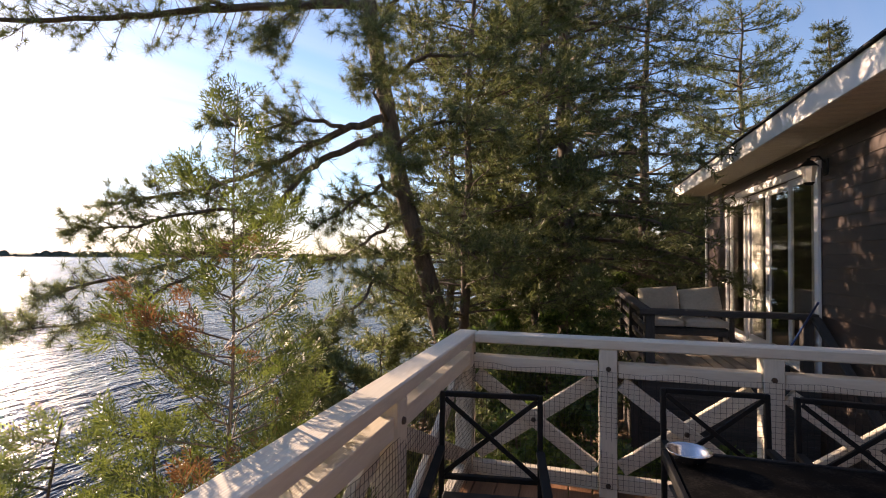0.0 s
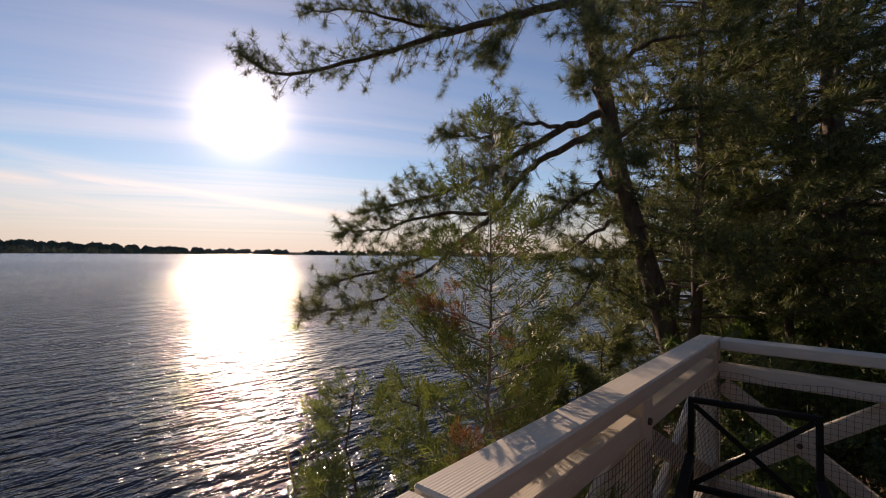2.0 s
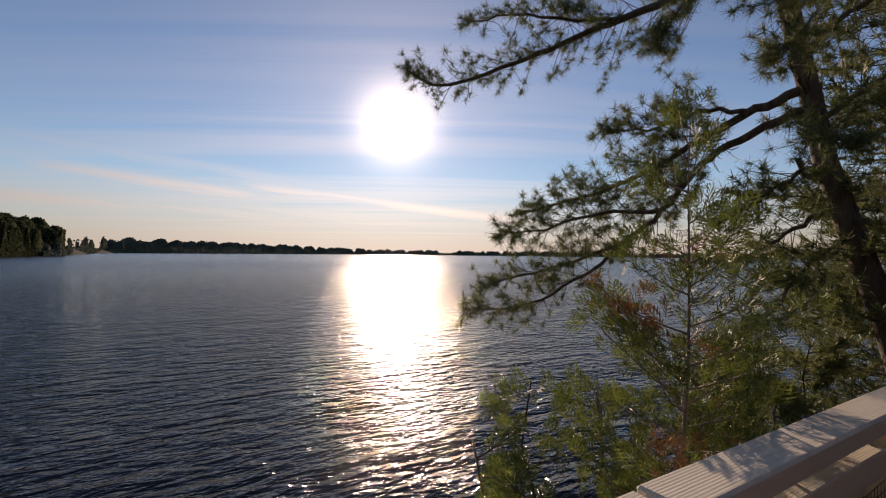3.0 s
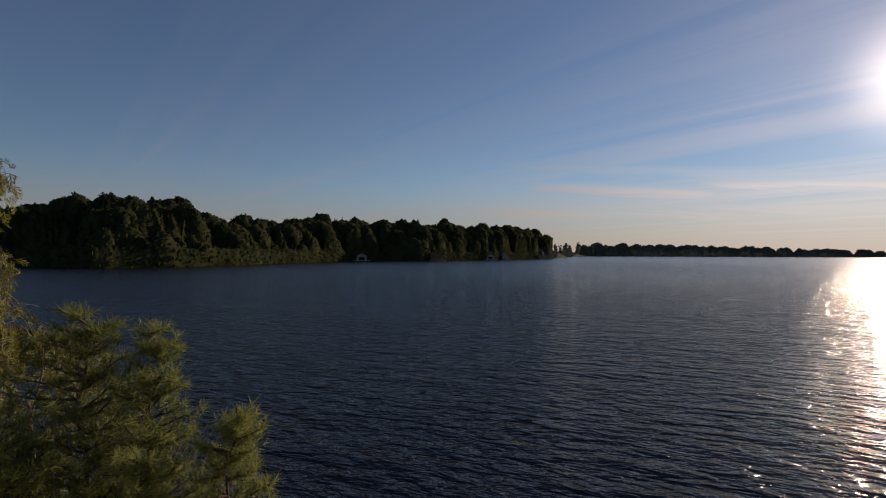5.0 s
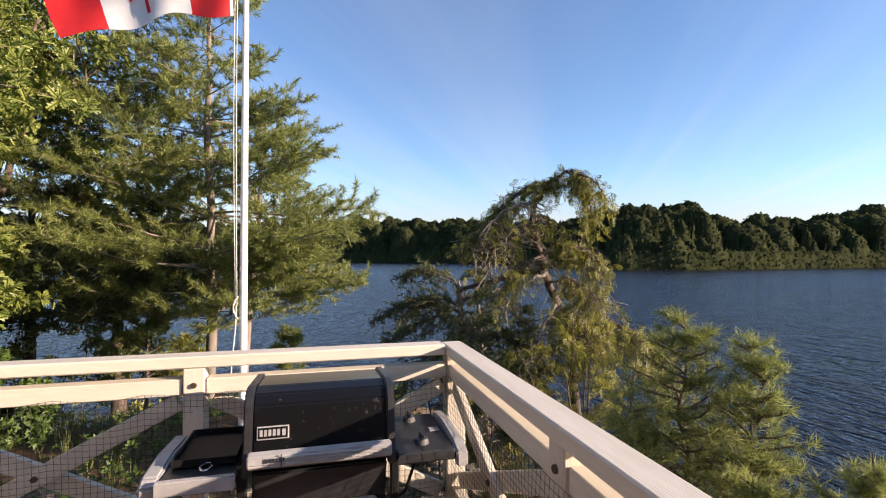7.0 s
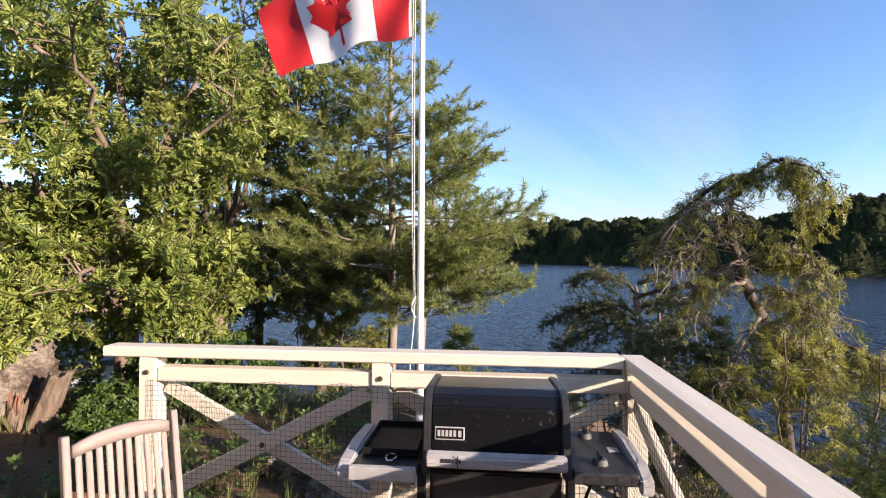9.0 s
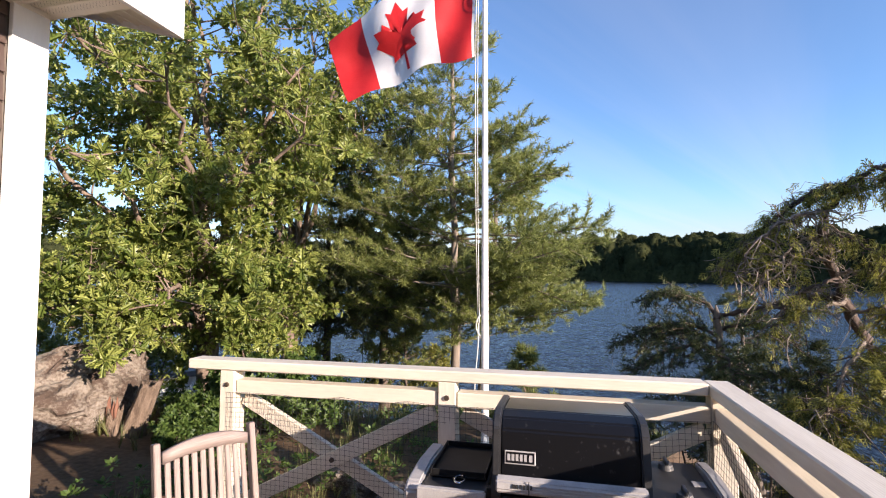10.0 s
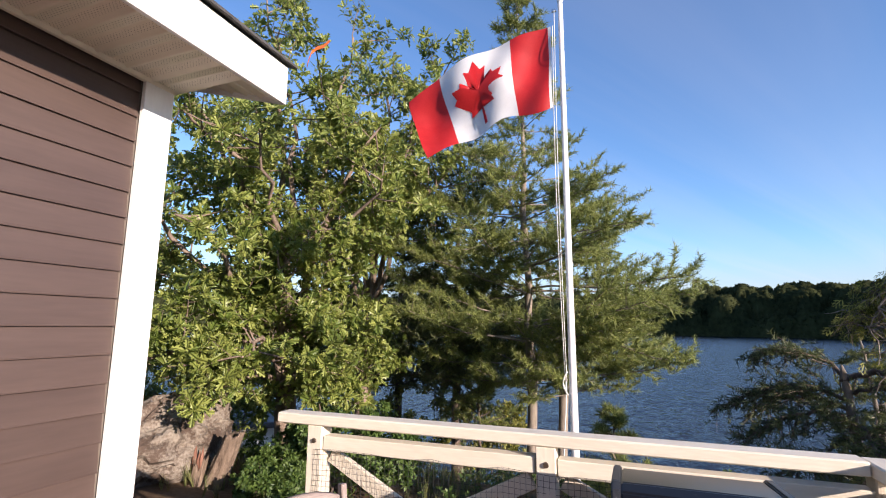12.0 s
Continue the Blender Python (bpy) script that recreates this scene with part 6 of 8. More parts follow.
def leaning_cedar():
    """The wind-bent old cedar at the water's edge, its crown arched over and hung with sprays."""
    rng = np.random.default_rng(81)
    gz = float(ground_z(-2.3, -6.5))
    tree = thing("bent_cedar", (-2.3, -6.5, gz), "old wind-bent cedar with an arched crown and dead twigs", "tree")
    twig, tips, dead = Gather(), [], Gather()

    def stem(name, pts, r0, r1, mat, sides=8, rough=0.012):
        g = Gather()
        fine = smooth_line(pts, 6)
        fine = fine + rng.normal(size=fine.shape) * rough
        g.tube(fine, np.linspace(r0, r1, len(fine)) * (1 + 0.08 * rng.normal(size=len(fine))), sides)
        g.make(name, mat, tree, smooth=True)
        return fine

    def hang(fine, count, drop, wide, start=0.1, green=0.75):
        """Fine twigs that leave the limb sideways and hang down, most of them leafy."""
        n = len(fine) - 1.01
        for i in range(count):
            f = (start + (1 - start) * rng.uniform()) * n
            k = int(f)
            q = fine[k] + (fine[k + 1] - fine[k]) * (f - k)
            out = rng.normal(size=3) * np.array([1, 1, 0.25]) * wide
            down = rng.uniform(*drop)
            m = q + out * 0.7 + np.array([0, 0, 0.025])
            e = m + out * 0.5 - np.array([0, 0, down])
            twig.tube([q, m, (m + e) / 2 + rng.normal(size=3) * 0.015, e], [0.0028, 0.0022, 0.0016, 0.001], 3)
            if rng.uniform() < green:
                for w in np.linspace(0.05, 1, max(3, int(down / 0.045))):
                    tips.append((m + (e - m) * w + rng.normal(size=3) * 0.015, np.array([0, 0, -0.9]) + out * 3 + rng.normal(size=3) * 0.4))

    def bare(fine, count, reach, fall=0.35, r=0.008):
        """Grey dead twigs, forked and crooked."""
        for i in range(count):
            q = fine[rng.integers(0, len(fine))]
            d = rng.normal(size=3) * np.array([1, 1, 0.4]) - np.array([0, 0, fall])
            run = [q]
            for j in range(5):
                d = d / np.linalg.norm(d) + rng.normal(size=3) * 0.38 - np.array([0, 0, fall * 0.35])
                run.append(run[-1] + d / np.linalg.norm(d) * reach / 5 * rng.uniform(0.6, 1.3))
            dead.tube(run, np.linspace(r, 0.0015, 6), 4)
            f = run[2]
            d = d + rng.normal(size=3) * 0.8
            dead.tube([f, f + d / np.linalg.norm(d) * reach * 0.25, f + d / np.linalg.norm(d) * reach * 0.4 - [0, 0, 0.04]], [r * 0.5, r * 0.35, 0.001], 3)

    bark, grey = M["cedarbark"], M["palebark"]
    trunk = stem("trunk", [(-2.35, -6.5, gz - 0.2), (-2.33, -6.5, -0.6), (-2.25, -6.5, 0.3), (-2.12, -6.5, 0.77), (-1.86, -6.4, 1.22), (-1.65, -6.2, 1.65), (-1.5, -6.0, 1.87), (-1.51, -5.9, 2.05), (-1.63, -5.85, 2.25), (-1.74, -5.85, 2.32)], 0.065, 0.02, bark, 10)
    bare(trunk[22:], 16, 0.35)
    # the crown: swept back over the land on one side, a short curtain over the lake on the other
    fine = stem("limb", [(-1.63, -5.85, 2.25), (-1.43, -5.9, 2.23), (-1.23, -6.0, 2.07), (-1.05, -6.1, 1.9), (-0.89, -6.2, 1.7), (-0.81, -6.25, 1.5)], 0.028, 0.006, bark)
    hang(fine, 190, (0.03, 0.14), 0.075, 0.02, 0.85)
    bare(fine[8:], 12, 0.3)
    fine = stem("limb", [(-1.49, -5.9, 2.03), (-1.27, -5.8, 2.0), (-1.06, -5.8, 1.91), (-0.84, -5.8, 1.7), (-0.72, -5.8, 1.48)], 0.022, 0.005, grey)
    hang(fine, 60, (0.05, 0.2), 0.08, 0.25, 0.55)
    bare(fine, 34, 0.42, 0.5)
    fine = stem("limb", [(-1.63, -5.85, 2.25), (-1.79, -5.75, 2.37), (-1.89, -5.6, 2.3), (-1.97, -5.55, 2.08), (-1.92, -5.5, 1.86)], 0.022, 0.004, bark)
    hang(fine, 130, (0.08, 0.28), 0.06, 0.0, 0.85)
    bare(fine, 8, 0.25)
    fine = stem("limb", [(-1.79, -5.75, 2.37), (-1.86, -5.5, 2.31), (-1.89, -5.3, 2.18), (-1.94, -5.25, 2.06), (-1.91, -5.2, 1.95)], 0.014, 0.003, bark)
    hang(fine, 46, (0.06, 0.18), 0.045)
    # boughs of the middle
    fine = stem("limb", [(-1.54, -6.0, 1.84), (-1.61, -5.8, 1.78), (-1.73, -5.7, 1.66), (-1.78, -5.6, 1.51)], 0.016, 0.004, bark)
    hang(fine, 60, (0.06, 0.2), 0.07)
    fine = stem("limb", [(-1.74, -6.25, 1.51), (-1.84, -5.9, 1.5), (-1.95, -5.7, 1.55), (-1.98, -5.5, 1.42), (-1.99, -5.4, 1.22)], 0.022, 0.005, grey)
    hang(fine, 85, (0.08, 0.26), 0.08, 0.3, 0.85)
    bare(fine, 26, 0.4, 0.4)
    fine = stem("limb", [(-1.92, -6.4, 1.11), (-1.95, -6.0, 1.18), (-2.0, -5.7, 1.11), (-1.97, -5.4, 0.94)], 0.022, 0.005, grey)
    hang(fine, 95, (0.08, 0.28), 0.1, 0.3, 0.85)
    bare(fine, 24, 0.42, 0.5)
    fine = stem("limb", [(-1.56, -6.1, 1.78), (-1.25, -5.9, 1.64), (-1.0, -5.8, 1.54), (-0.81, -5.7, 1.31)], 0.018, 0.004, grey)
    hang(fine, 60, (0.05, 0.18), 0.08, 0.2, 0.6)
    bare(fine, 34, 0.42, 0.45)
    fine = stem("limb", [(-1.76, -6.3, 1.44), (-1.41, -6.0, 1.37), (-1.19, -5.9, 1.24), (-0.99, -5.8, 0.95)], 0.02, 0.004, bark)
    hang(fine, 66, (0.06, 0.22), 0.09, 0.2, 0.7)
    bare(fine, 26, 0.42, 0.5)
    fine = stem("dead_limb", [(-1.53, -6.05, 1.81), (-1.31, -5.9, 1.8), (-1.09, -5.8, 1.63), (-0.98, -5.8, 1.57)], 0.014, 0.004, grey, 6)
    bare(fine, 16, 0.35)
    fine = stem("dead_limb", [(-1.81, -6.3, 1.26), (-1.54, -6.2, 1.14), (-1.25, -6.2, 1.15), (-0.97, -6.2, 1.24)], 0.022, 0.008, grey, 6)
    bare(fine, 8, 0.25)
    fine = stem("limb", [(-1.88, -6.4, 1.27), (-1.55, -6.6, 1.22), (-1.2, -6.9, 1.08), (-0.89, -7.0, 0.97)], 0.05, 0.02, bark)
    bare(fine, 16, 0.4, 0.6)
    hang(fine, 30, (0.06, 0.2), 0.12, 0.2, 0.7)
    # low boughs over the rocks
    fine = stem("limb", [(-2.05, -6.4, 0.8), (-2.01, -6.0, 0.75), (-1.93, -5.6, 0.61), (-1.85, -5.3, 0.4)], 0.022, 0.005, bark)
    hang(fine, 190, (0.08, 0.3), 0.13, 0.1, 0.9)
    bare(fine, 14, 0.4, 0.5)
    fine = stem("limb", [(-2.02, -6.4, 0.83), (-1.65, -6.0, 0.64), (-1.34, -5.6, 0.44), (-1.18, -5.4, 0.33)], 0.022, 0.005, grey)
    hang(fine, 70, (0.08, 0.26), 0.12, 0.35, 0.7)
    bare(fine, 34, 0.5, 0.5)
    fine = stem("limb", [(-2.2, -6.5, 0.4), (-2.45, -6.0, 0.65), (-2.6, -5.6, 0.5), (-2.65, -5.2, 0.15)], 0.022, 0.005, bark)
    hang(fine, 200, (0.1, 0.32), 0.14, 0.1, 0.9)
    tagged(twig.make("twig_growth", M["cedarbark"], tree), kind="stuff")
    tagged(dead.make("dead_growth", M["palebark"], tree, "bare grey dead twigs"), kind="stuff")
    leaves("sprays", tips, SPRAYS, M["goldcedar"], tree, rng, (0.75, 1.25))


leaning_cedar()


def snag_spruce():
    """A low dark spruce with a broken grey top, its boughs sagging over the water."""
    rng = np.random.default_rng(82)
    gz = float(ground_z(-0.97, -7.0))
    tree = thing("spruce", (-0.97, -7.0, gz), "ragged dark spruce with a broken grey top and sagging boughs", "tree")
    g = Gather()
    line = smooth_line([(-0.98, -7.0, gz - 0.15), (-0.95, -7.02, -0.6), (-0.97, -7.0, 0.3), (-0.95, -7.0, 0.75), (-0.92, -7.0, 1.13)], 5)
    g.tube(line, np.concatenate([np.linspace(0.075, 0.03, len(line) - 1), [0.008]]) * (1 + 0.1 * rng.normal(size=len(line))), 9)
    g.make("trunk", M["palebark"], tree, smooth=True)
    g = Gather()
    g.tube([(-1.08, -6.92, 0.0), (-1.1, -6.9, 0.45), (-1.1, -6.9, 0.68)], [0.025, 0.02, 0.004], 6)
    g.make("dead_stem", M["palebark"], tree)
    twig, tips = Gather(), []

    def bough(pts, r, twigs, ln):
        fine = smooth_line(pts, 5)
        fine = fine + rng.normal(size=fine.shape) * 0.012
        b = Gather()
        b.tube(fine, np.linspace(r, r * 0.25, len(fine)), 6)
        b.make("limb", M["bark"], tree, smooth=True)
        dress(twig, tips, fine, rng, int(twigs * 1.5), ln, 0.07, 0.1, 0.3, -0.25, 0.15)
        for k in range(18):
            q = fine[rng.integers(2, len(fine))]
            d = rng.normal(size=3) * [0.5, 0.5, 0.15]
            twig.tube([q, q + d * 0.15 - [0, 0, 0.1], q + d * 0.22 - [0, 0, rng.uniform(0.14, 0.26)]], [0.006, 0.004, 0.0015], 3)

    bough([(-0.97, -7.0, 1.02), (-0.71, -7.2, 1.22), (-0.44, -7.3, 1.24), (-0.2, -7.3, 1.14)], 0.022, 30, 0.42)
    bough([(-0.96, -7.0, 0.76), (-0.6, -7.1, 0.9), (-0.23, -7.3, 0.79), (0.1, -7.6, 0.56)], 0.024, 34, 0.5)
    bough([(-0.97, -7.0, 0.6), (-0.6, -6.8, 0.7), (-0.24, -6.7, 0.58), (0.05, -6.7, 0.42)], 0.024, 34, 0.5)
    bough([(-0.98, -7.0, 0.85), (-1.2, -6.8, 0.95), (-1.41, -6.6, 0.86), (-1.57, -6.5, 0.62)], 0.022, 28, 0.45)
    bough([(-0.96, -7.0, 0.5), (-0.9, -6.6, 0.6), (-0.8, -6.2, 0.5), (-0.7, -5.9, 0.25)], 0.022, 30, 0.5)
    bough([(-0.96, -7.0, 0.3), (-1.3, -6.7, 0.45), (-1.55, -6.3, 0.35), (-1.7, -6.0, 0.1)], 0.022, 30, 0.5)
    bough([(-0.96, -7.0, 0.2), (-0.5, -6.7, 0.3), (-0.2, -6.4, 0.1), (0.1, -6.2, -0.15)], 0.022, 28, 0.5)
    bough([(-0.96, -7.0, -0.1), (-1.1, -6.5, 0.1), (-1.2, -6.0, -0.1), (-1.25, -5.6, -0.4)], 0.022, 28, 0.5)
    bough([(-0.95, -7.0, 0.7), (-0.7, -7.5, 0.8), (-0.5, -7.9, 0.65), (-0.3, -8.2, 0.4)], 0.022, 28, 0.5)
    tagged(twig.make("twig_growth", M["bark"], tree), kind="stuff")
    leaves("needles", tips, SPRUCE_SPRAYS, M["darkneedle"], tree, rng, (0.9, 1.4))


snag_spruce()
pine("spruce", (-1.98, -8.7), (-1.62, -8.4, 1.5), 0.07, -1.8, 1.1, 1.1, "small ragged spruce with a bare pale top", 83, M["darkneedle"], FINE_TUFTS, 11, 6, 0.1, 12, -0.3, 0.1, "palebark", profile=lambda u: 1.0 - 0.75 * u, scale=(0.9, 1.4), lift=-0.1)
cedar_bush("spruce_scrub", [(-1.15, -6.1, 0.8), (-1.5, -6.25, 0.9), (-0.75, -6.2, 0.55), (-0.4, -6.4, 0.3), (-1.3, -5.7, 0.45)], "dark spruce scrub behind the railing corner", 85, M["darkneedle"], SPRUCE_SPRAYS, 0.5, 20, 0.07, -0.1, -0.1, (0.9, 1.5))
cedar_bush("cedar_bush", [(-1.9, -5.5, 1.0), (-2.15, -5.0, 0.75), (-1.6, -5.3, 0.85), (-1.25, -5.5, 0.6), (-0.85, -5.6, 0.35), (-1.5, -4.9, 0.45), (-1.0, -4.8, 0.1)], "yellow-green cedar bush below the railing corner", 84, M["goldcedar"], SPRAYS, 0.6, 18, 0.085, 0.0, 0.0, (0.8, 1.3))


# ---- things on the deck ----
def bar(name, p0, p1, r, mat, parent, sides=8, label=""):
    g = Gather()
    v, q = tube([p0, p1], r, sides)
    g.add(v, q)
    n = sides
    c = len(v)
    cap = np.array([[0, i, i + 1] for i in range(1, n - 1)])
    g.t += [cap, cap[:, ::-1] + n]
    return g.make(name, mat, parent, label)


def prism(name, prof, x0, x1, mat, parent, bevel=0.006, label=""):
    """A solid with the (y, z) profile, from x0 to x1."""
    bm = bmesh.new()
    a = [bm.verts.new((x0, y, z)) for y, z in prof]
    b = [bm.verts.new((x1, y, z)) for y, z in prof]
    bm.faces.new(a)
    bm.faces.new(b[::-1])
    n = len(prof)
    for i in range(n):
        bm.faces.new((a[(i + 1) % n], a[i], b[i], b[(i + 1) % n]))
    bmesh.ops.recalc_face_normals(bm, faces=bm.faces[:])
    if bevel:
        bmesh.ops.bevel(bm, geom=bm.edges[:], offset=bevel, segments=2, affect="EDGES")
    return part(name, bm, mat, parent, label)


def build_grill():
    g = thing("gas_grill", (0.83, -3.3, 0), "black gas grill with a closed lid and grey side shelves", "grill")
    x0, x1 = 0.54, 1.12
    lid_prof = [(-3.56, 0.60), (-3.575, 0.74), (-3.55, 0.83), (-3.47, 0.875), (-3.16, 0.905), (-3.09, 0.89), (-3.055, 0.85), (-3.025, 0.68), (-3.01, 0.62), (-3.03, 0.6)]
    lid = prism("lid", lid_prof, x0 + 0.02, x1 - 0.02, M["black"], g, 0.008)
    cheek = [(y + (0.012 if y > -3.3 else -0.012), z + 0.008) for y, z in lid_prof[:-2]] + [(-2.99, 0.62), (-2.99, 0.59)]
    for a, b in ((x0 - 0.012, x0 + 0.022), (x1 - 0.022, x1 + 0.012)):
        prism("end_cap", cheek, a, b, M["darkplastic"], lid, 0.006, "charcoal cast end cap")
    # handle with a raised strip
    h = prism("handle", [(-3.0, 0.635), (-2.965, 0.632), (-2.95, 0.65), (-2.955, 0.685), (-2.985, 0.695), (-3.0, 0.69)], x0 + 0.01, x1 - 0.01, M["greyplastic"], lid, 0.006, "pale grey lid handle")
    for x in (x1 - 0.14,):
        prism("handle_joint", [(-2.951, 0.64), (-2.947, 0.642), (-2.949, 0.688), (-2.953, 0.69)], x, x + 0.004, M["darkplastic"], h, 0.0)
    for k in range(3):
        prism("handle_rib", [(-2.9535, 0.653 + 0.011 * k), (-2.9475, 0.653 + 0.011 * k), (-2.9475, 0.657 + 0.011 * k), (-2.9535, 0.657 + 0.011 * k)], x0 + 0.03, x1 - 0.15, M["greyplastic"], h, 0.0)
    # badge on the sloping front of the lid: a framed plate with a plain light shape
    f0, f1 = Vector((0, -3.055, 0.85)), Vector((0, -3.025, 0.68))
    slope = math.degrees(math.atan2(f0.z - f1.z, f1.y - f0.y))
    bc = f0.lerp(f1, 0.6) + Vector((1.02, 0.004, 0.0))
    bm4 = Matrix.Translation(bc) @ Matrix.Rotation(radians(180), 4, "Z") @ Matrix.Rotation(radians(slope), 4, "X")
    part("badge", box(bmesh.new(), -0.062, 0.062, -0.026, 0.026, -0.003, 0.002, 0.002), M["greyplastic"], lid, "light metal badge", m=bm4)
    part("badge_field", box(bmesh.new(), -0.057, 0.057, -0.021, 0.021, 0.0015, 0.003, 0.001), M["black"], lid, m=bm4)
    for k in range(5):
        part("badge_bar", box(bmesh.new(), -0.05 + 0.0165 * k, -0.05 + 0.0165 * k + 0.011, -0.012, 0.013, 0.003, 0.0042), M["greyplastic"], lid, m=bm4)
    part("badge_mark", box(bmesh.new(), 0.036, 0.05, -0.013, 0.013, 0.003, 0.0042, 0.002), M["greyplastic"], lid, m=bm4)
    word = Matrix.Translation((x1 - 0.075, -2.9485, 0.662)) @ Matrix.Rotation(radians(180), 4, "Z") @ Matrix.Rotation(radians(78), 4, "X")
    for k in range(6):
        part("raised_bar", box(bmesh.new(), 0.0135 * k, 0.0135 * k + 0.009, 0.0, 0.015, 0.0, 0.0015), M["darkplastic"], h, m=word)
    # firebox, legs, cart
    prism("firebox", [(-3.54, 0.59), (-3.03, 0.59), (-3.08, 0.42), (-3.5, 0.42)], x0 + 0.02, x1 - 0.02, M["darkplastic"], g, 0.01)
    for x in (x0 - 0.03, x1 + 0.0):
        for y in (-3.06, -3.5):
            part("leg", box(bmesh.new(), x, x + 0.035, y, y + 0.035, 0.0, 0.62, 0.004), M["blackmetal"], g)
        part("side_frame", box(bmesh.new(), x + 0.004, x + 0.031, -3.464, -3.061, 0.2, 0.24, 0.004), M["blackmetal"], g)
    part("bottom_shelf", box(bmesh.new(), x0 + 0.006, x1 - 0.001, -3.5, -3.03, 0.205, 0.235, 0.005), M["greyplastic"], g)
    part("cross_bar", box(bmesh.new(), x0 + 0.006, x1 - 0.001, -3.055, -3.03, 0.39, 0.42, 0.004), M["greyplastic"], g, "pale front cross bar")
    # right-hand control shelf
    sh = part("control_shelf", box(bmesh.new(), 0.25, 0.525, -3.54, -3.05, 0.55, 0.6, 0.008), M["darkplastic"], g)
    prism("shelf_end", [(-3.53, 0.615), (-3.35, 0.63), (-3.12, 0.612), (-3.04, 0.585), (-3.04, 0.52), (-3.07, 0.52), (-3.1, 0.565), (-3.53, 0.575)], 0.195, 0.248, M["greyplastic"], sh, 0.008, "pale grey shelf end with a hook")
    for p in ((0.39, -3.45), (0.385, -3.15)):
        bm = bmesh.new()
        bmesh.ops.create_cone(bm, segments=20, radius1=0.034, radius2=0.028, depth=0.022, cap_ends=True, matrix=Matrix.Translation((p[0], p[1], 0.611)))
        box(bm, p[0] - 0.008, p[0] + 0.008, p[1] - 0.03, p[1] + 0.03, 0.62, 0.645, 0.004)
        part("knob", bm, M["kettlegrey"], sh, "dark grey control knob")
    part("igniter_plate", box(bmesh.new(), 0.27, 0.32, -3.32, -3.27, 0.6, 0.606, 0.002), M["greyplastic"], sh)
    # left-hand fold-down shelf
    ls = part("side_shelf", box(bmesh.new(), 1.155, 1.44, -3.53, -3.05, 0.555, 0.592, 0.008), M["darkplastic"], g)
    prism("shelf_end", [(-3.53, 0.6), (-3.3, 0.615), (-3.08, 0.6), (-3.04, 0.57), (-3.05, 0.53), (-3.53, 0.545)], 1.442, 1.51, M["greyplastic"], ls, 0.01, "pale grey rounded shelf end")
    prism("shelf_front", [(-3.048, 0.6), (-3.02, 0.596), (-3.02, 0.54), (-3.048, 0.54)], 1.16, 1.45, M["greyplastic"], ls, 0.006, "pale grey front strip")
    # gas hose
    hose = Gather()
    pts = [(0.35, -3.3, 0.55), (0.38, -3.35, 0.42), (0.42, -3.38, 0.28), (0.5, -3.4, 0.2), (0.6, -3.4, 0.3)]
    hose.tube(pts, 0.008, 8)
    hose.make("gas_hose", M["blackmetal"], g)
    # griddle pan on the shelf
    pan = thing("griddle_pan", (1.3, -3.35, 0.6), "black cast iron griddle pan on the grill shelf", "pan")
    bm = bmesh.new()
    box(bm, 1.17, 1.42, -3.5, -3.14, 0.597, 0.605, 0.002)
    part("base", bm, M["blackmetal"], pan)
    bm = bmesh.new()
    for b in ((1.17, 1.178, -3.5, -3.14), (1.412, 1.42, -3.5, -3.14), (1.179, 1.411, -3.5, -3.492), (1.179, 1.411, -3.148, -3.14)):
        box(bm, *b, 0.606, 0.63, 0.002)
    part("rim", bm, M["blackmetal"], pan)
    ring = Gather()
    a = np.linspace(0, 2 * np.pi, 14)
    ring.tube(np.stack([1.28 + 0.022 * np.cos(a), -3.105 + 0.04 * np.sin(a), 0.61 + 0 * a], -1), 0.005, 6)
    ring.make("loop_handle", M["steel"], pan, "bright wire loop handle")


build_grill()


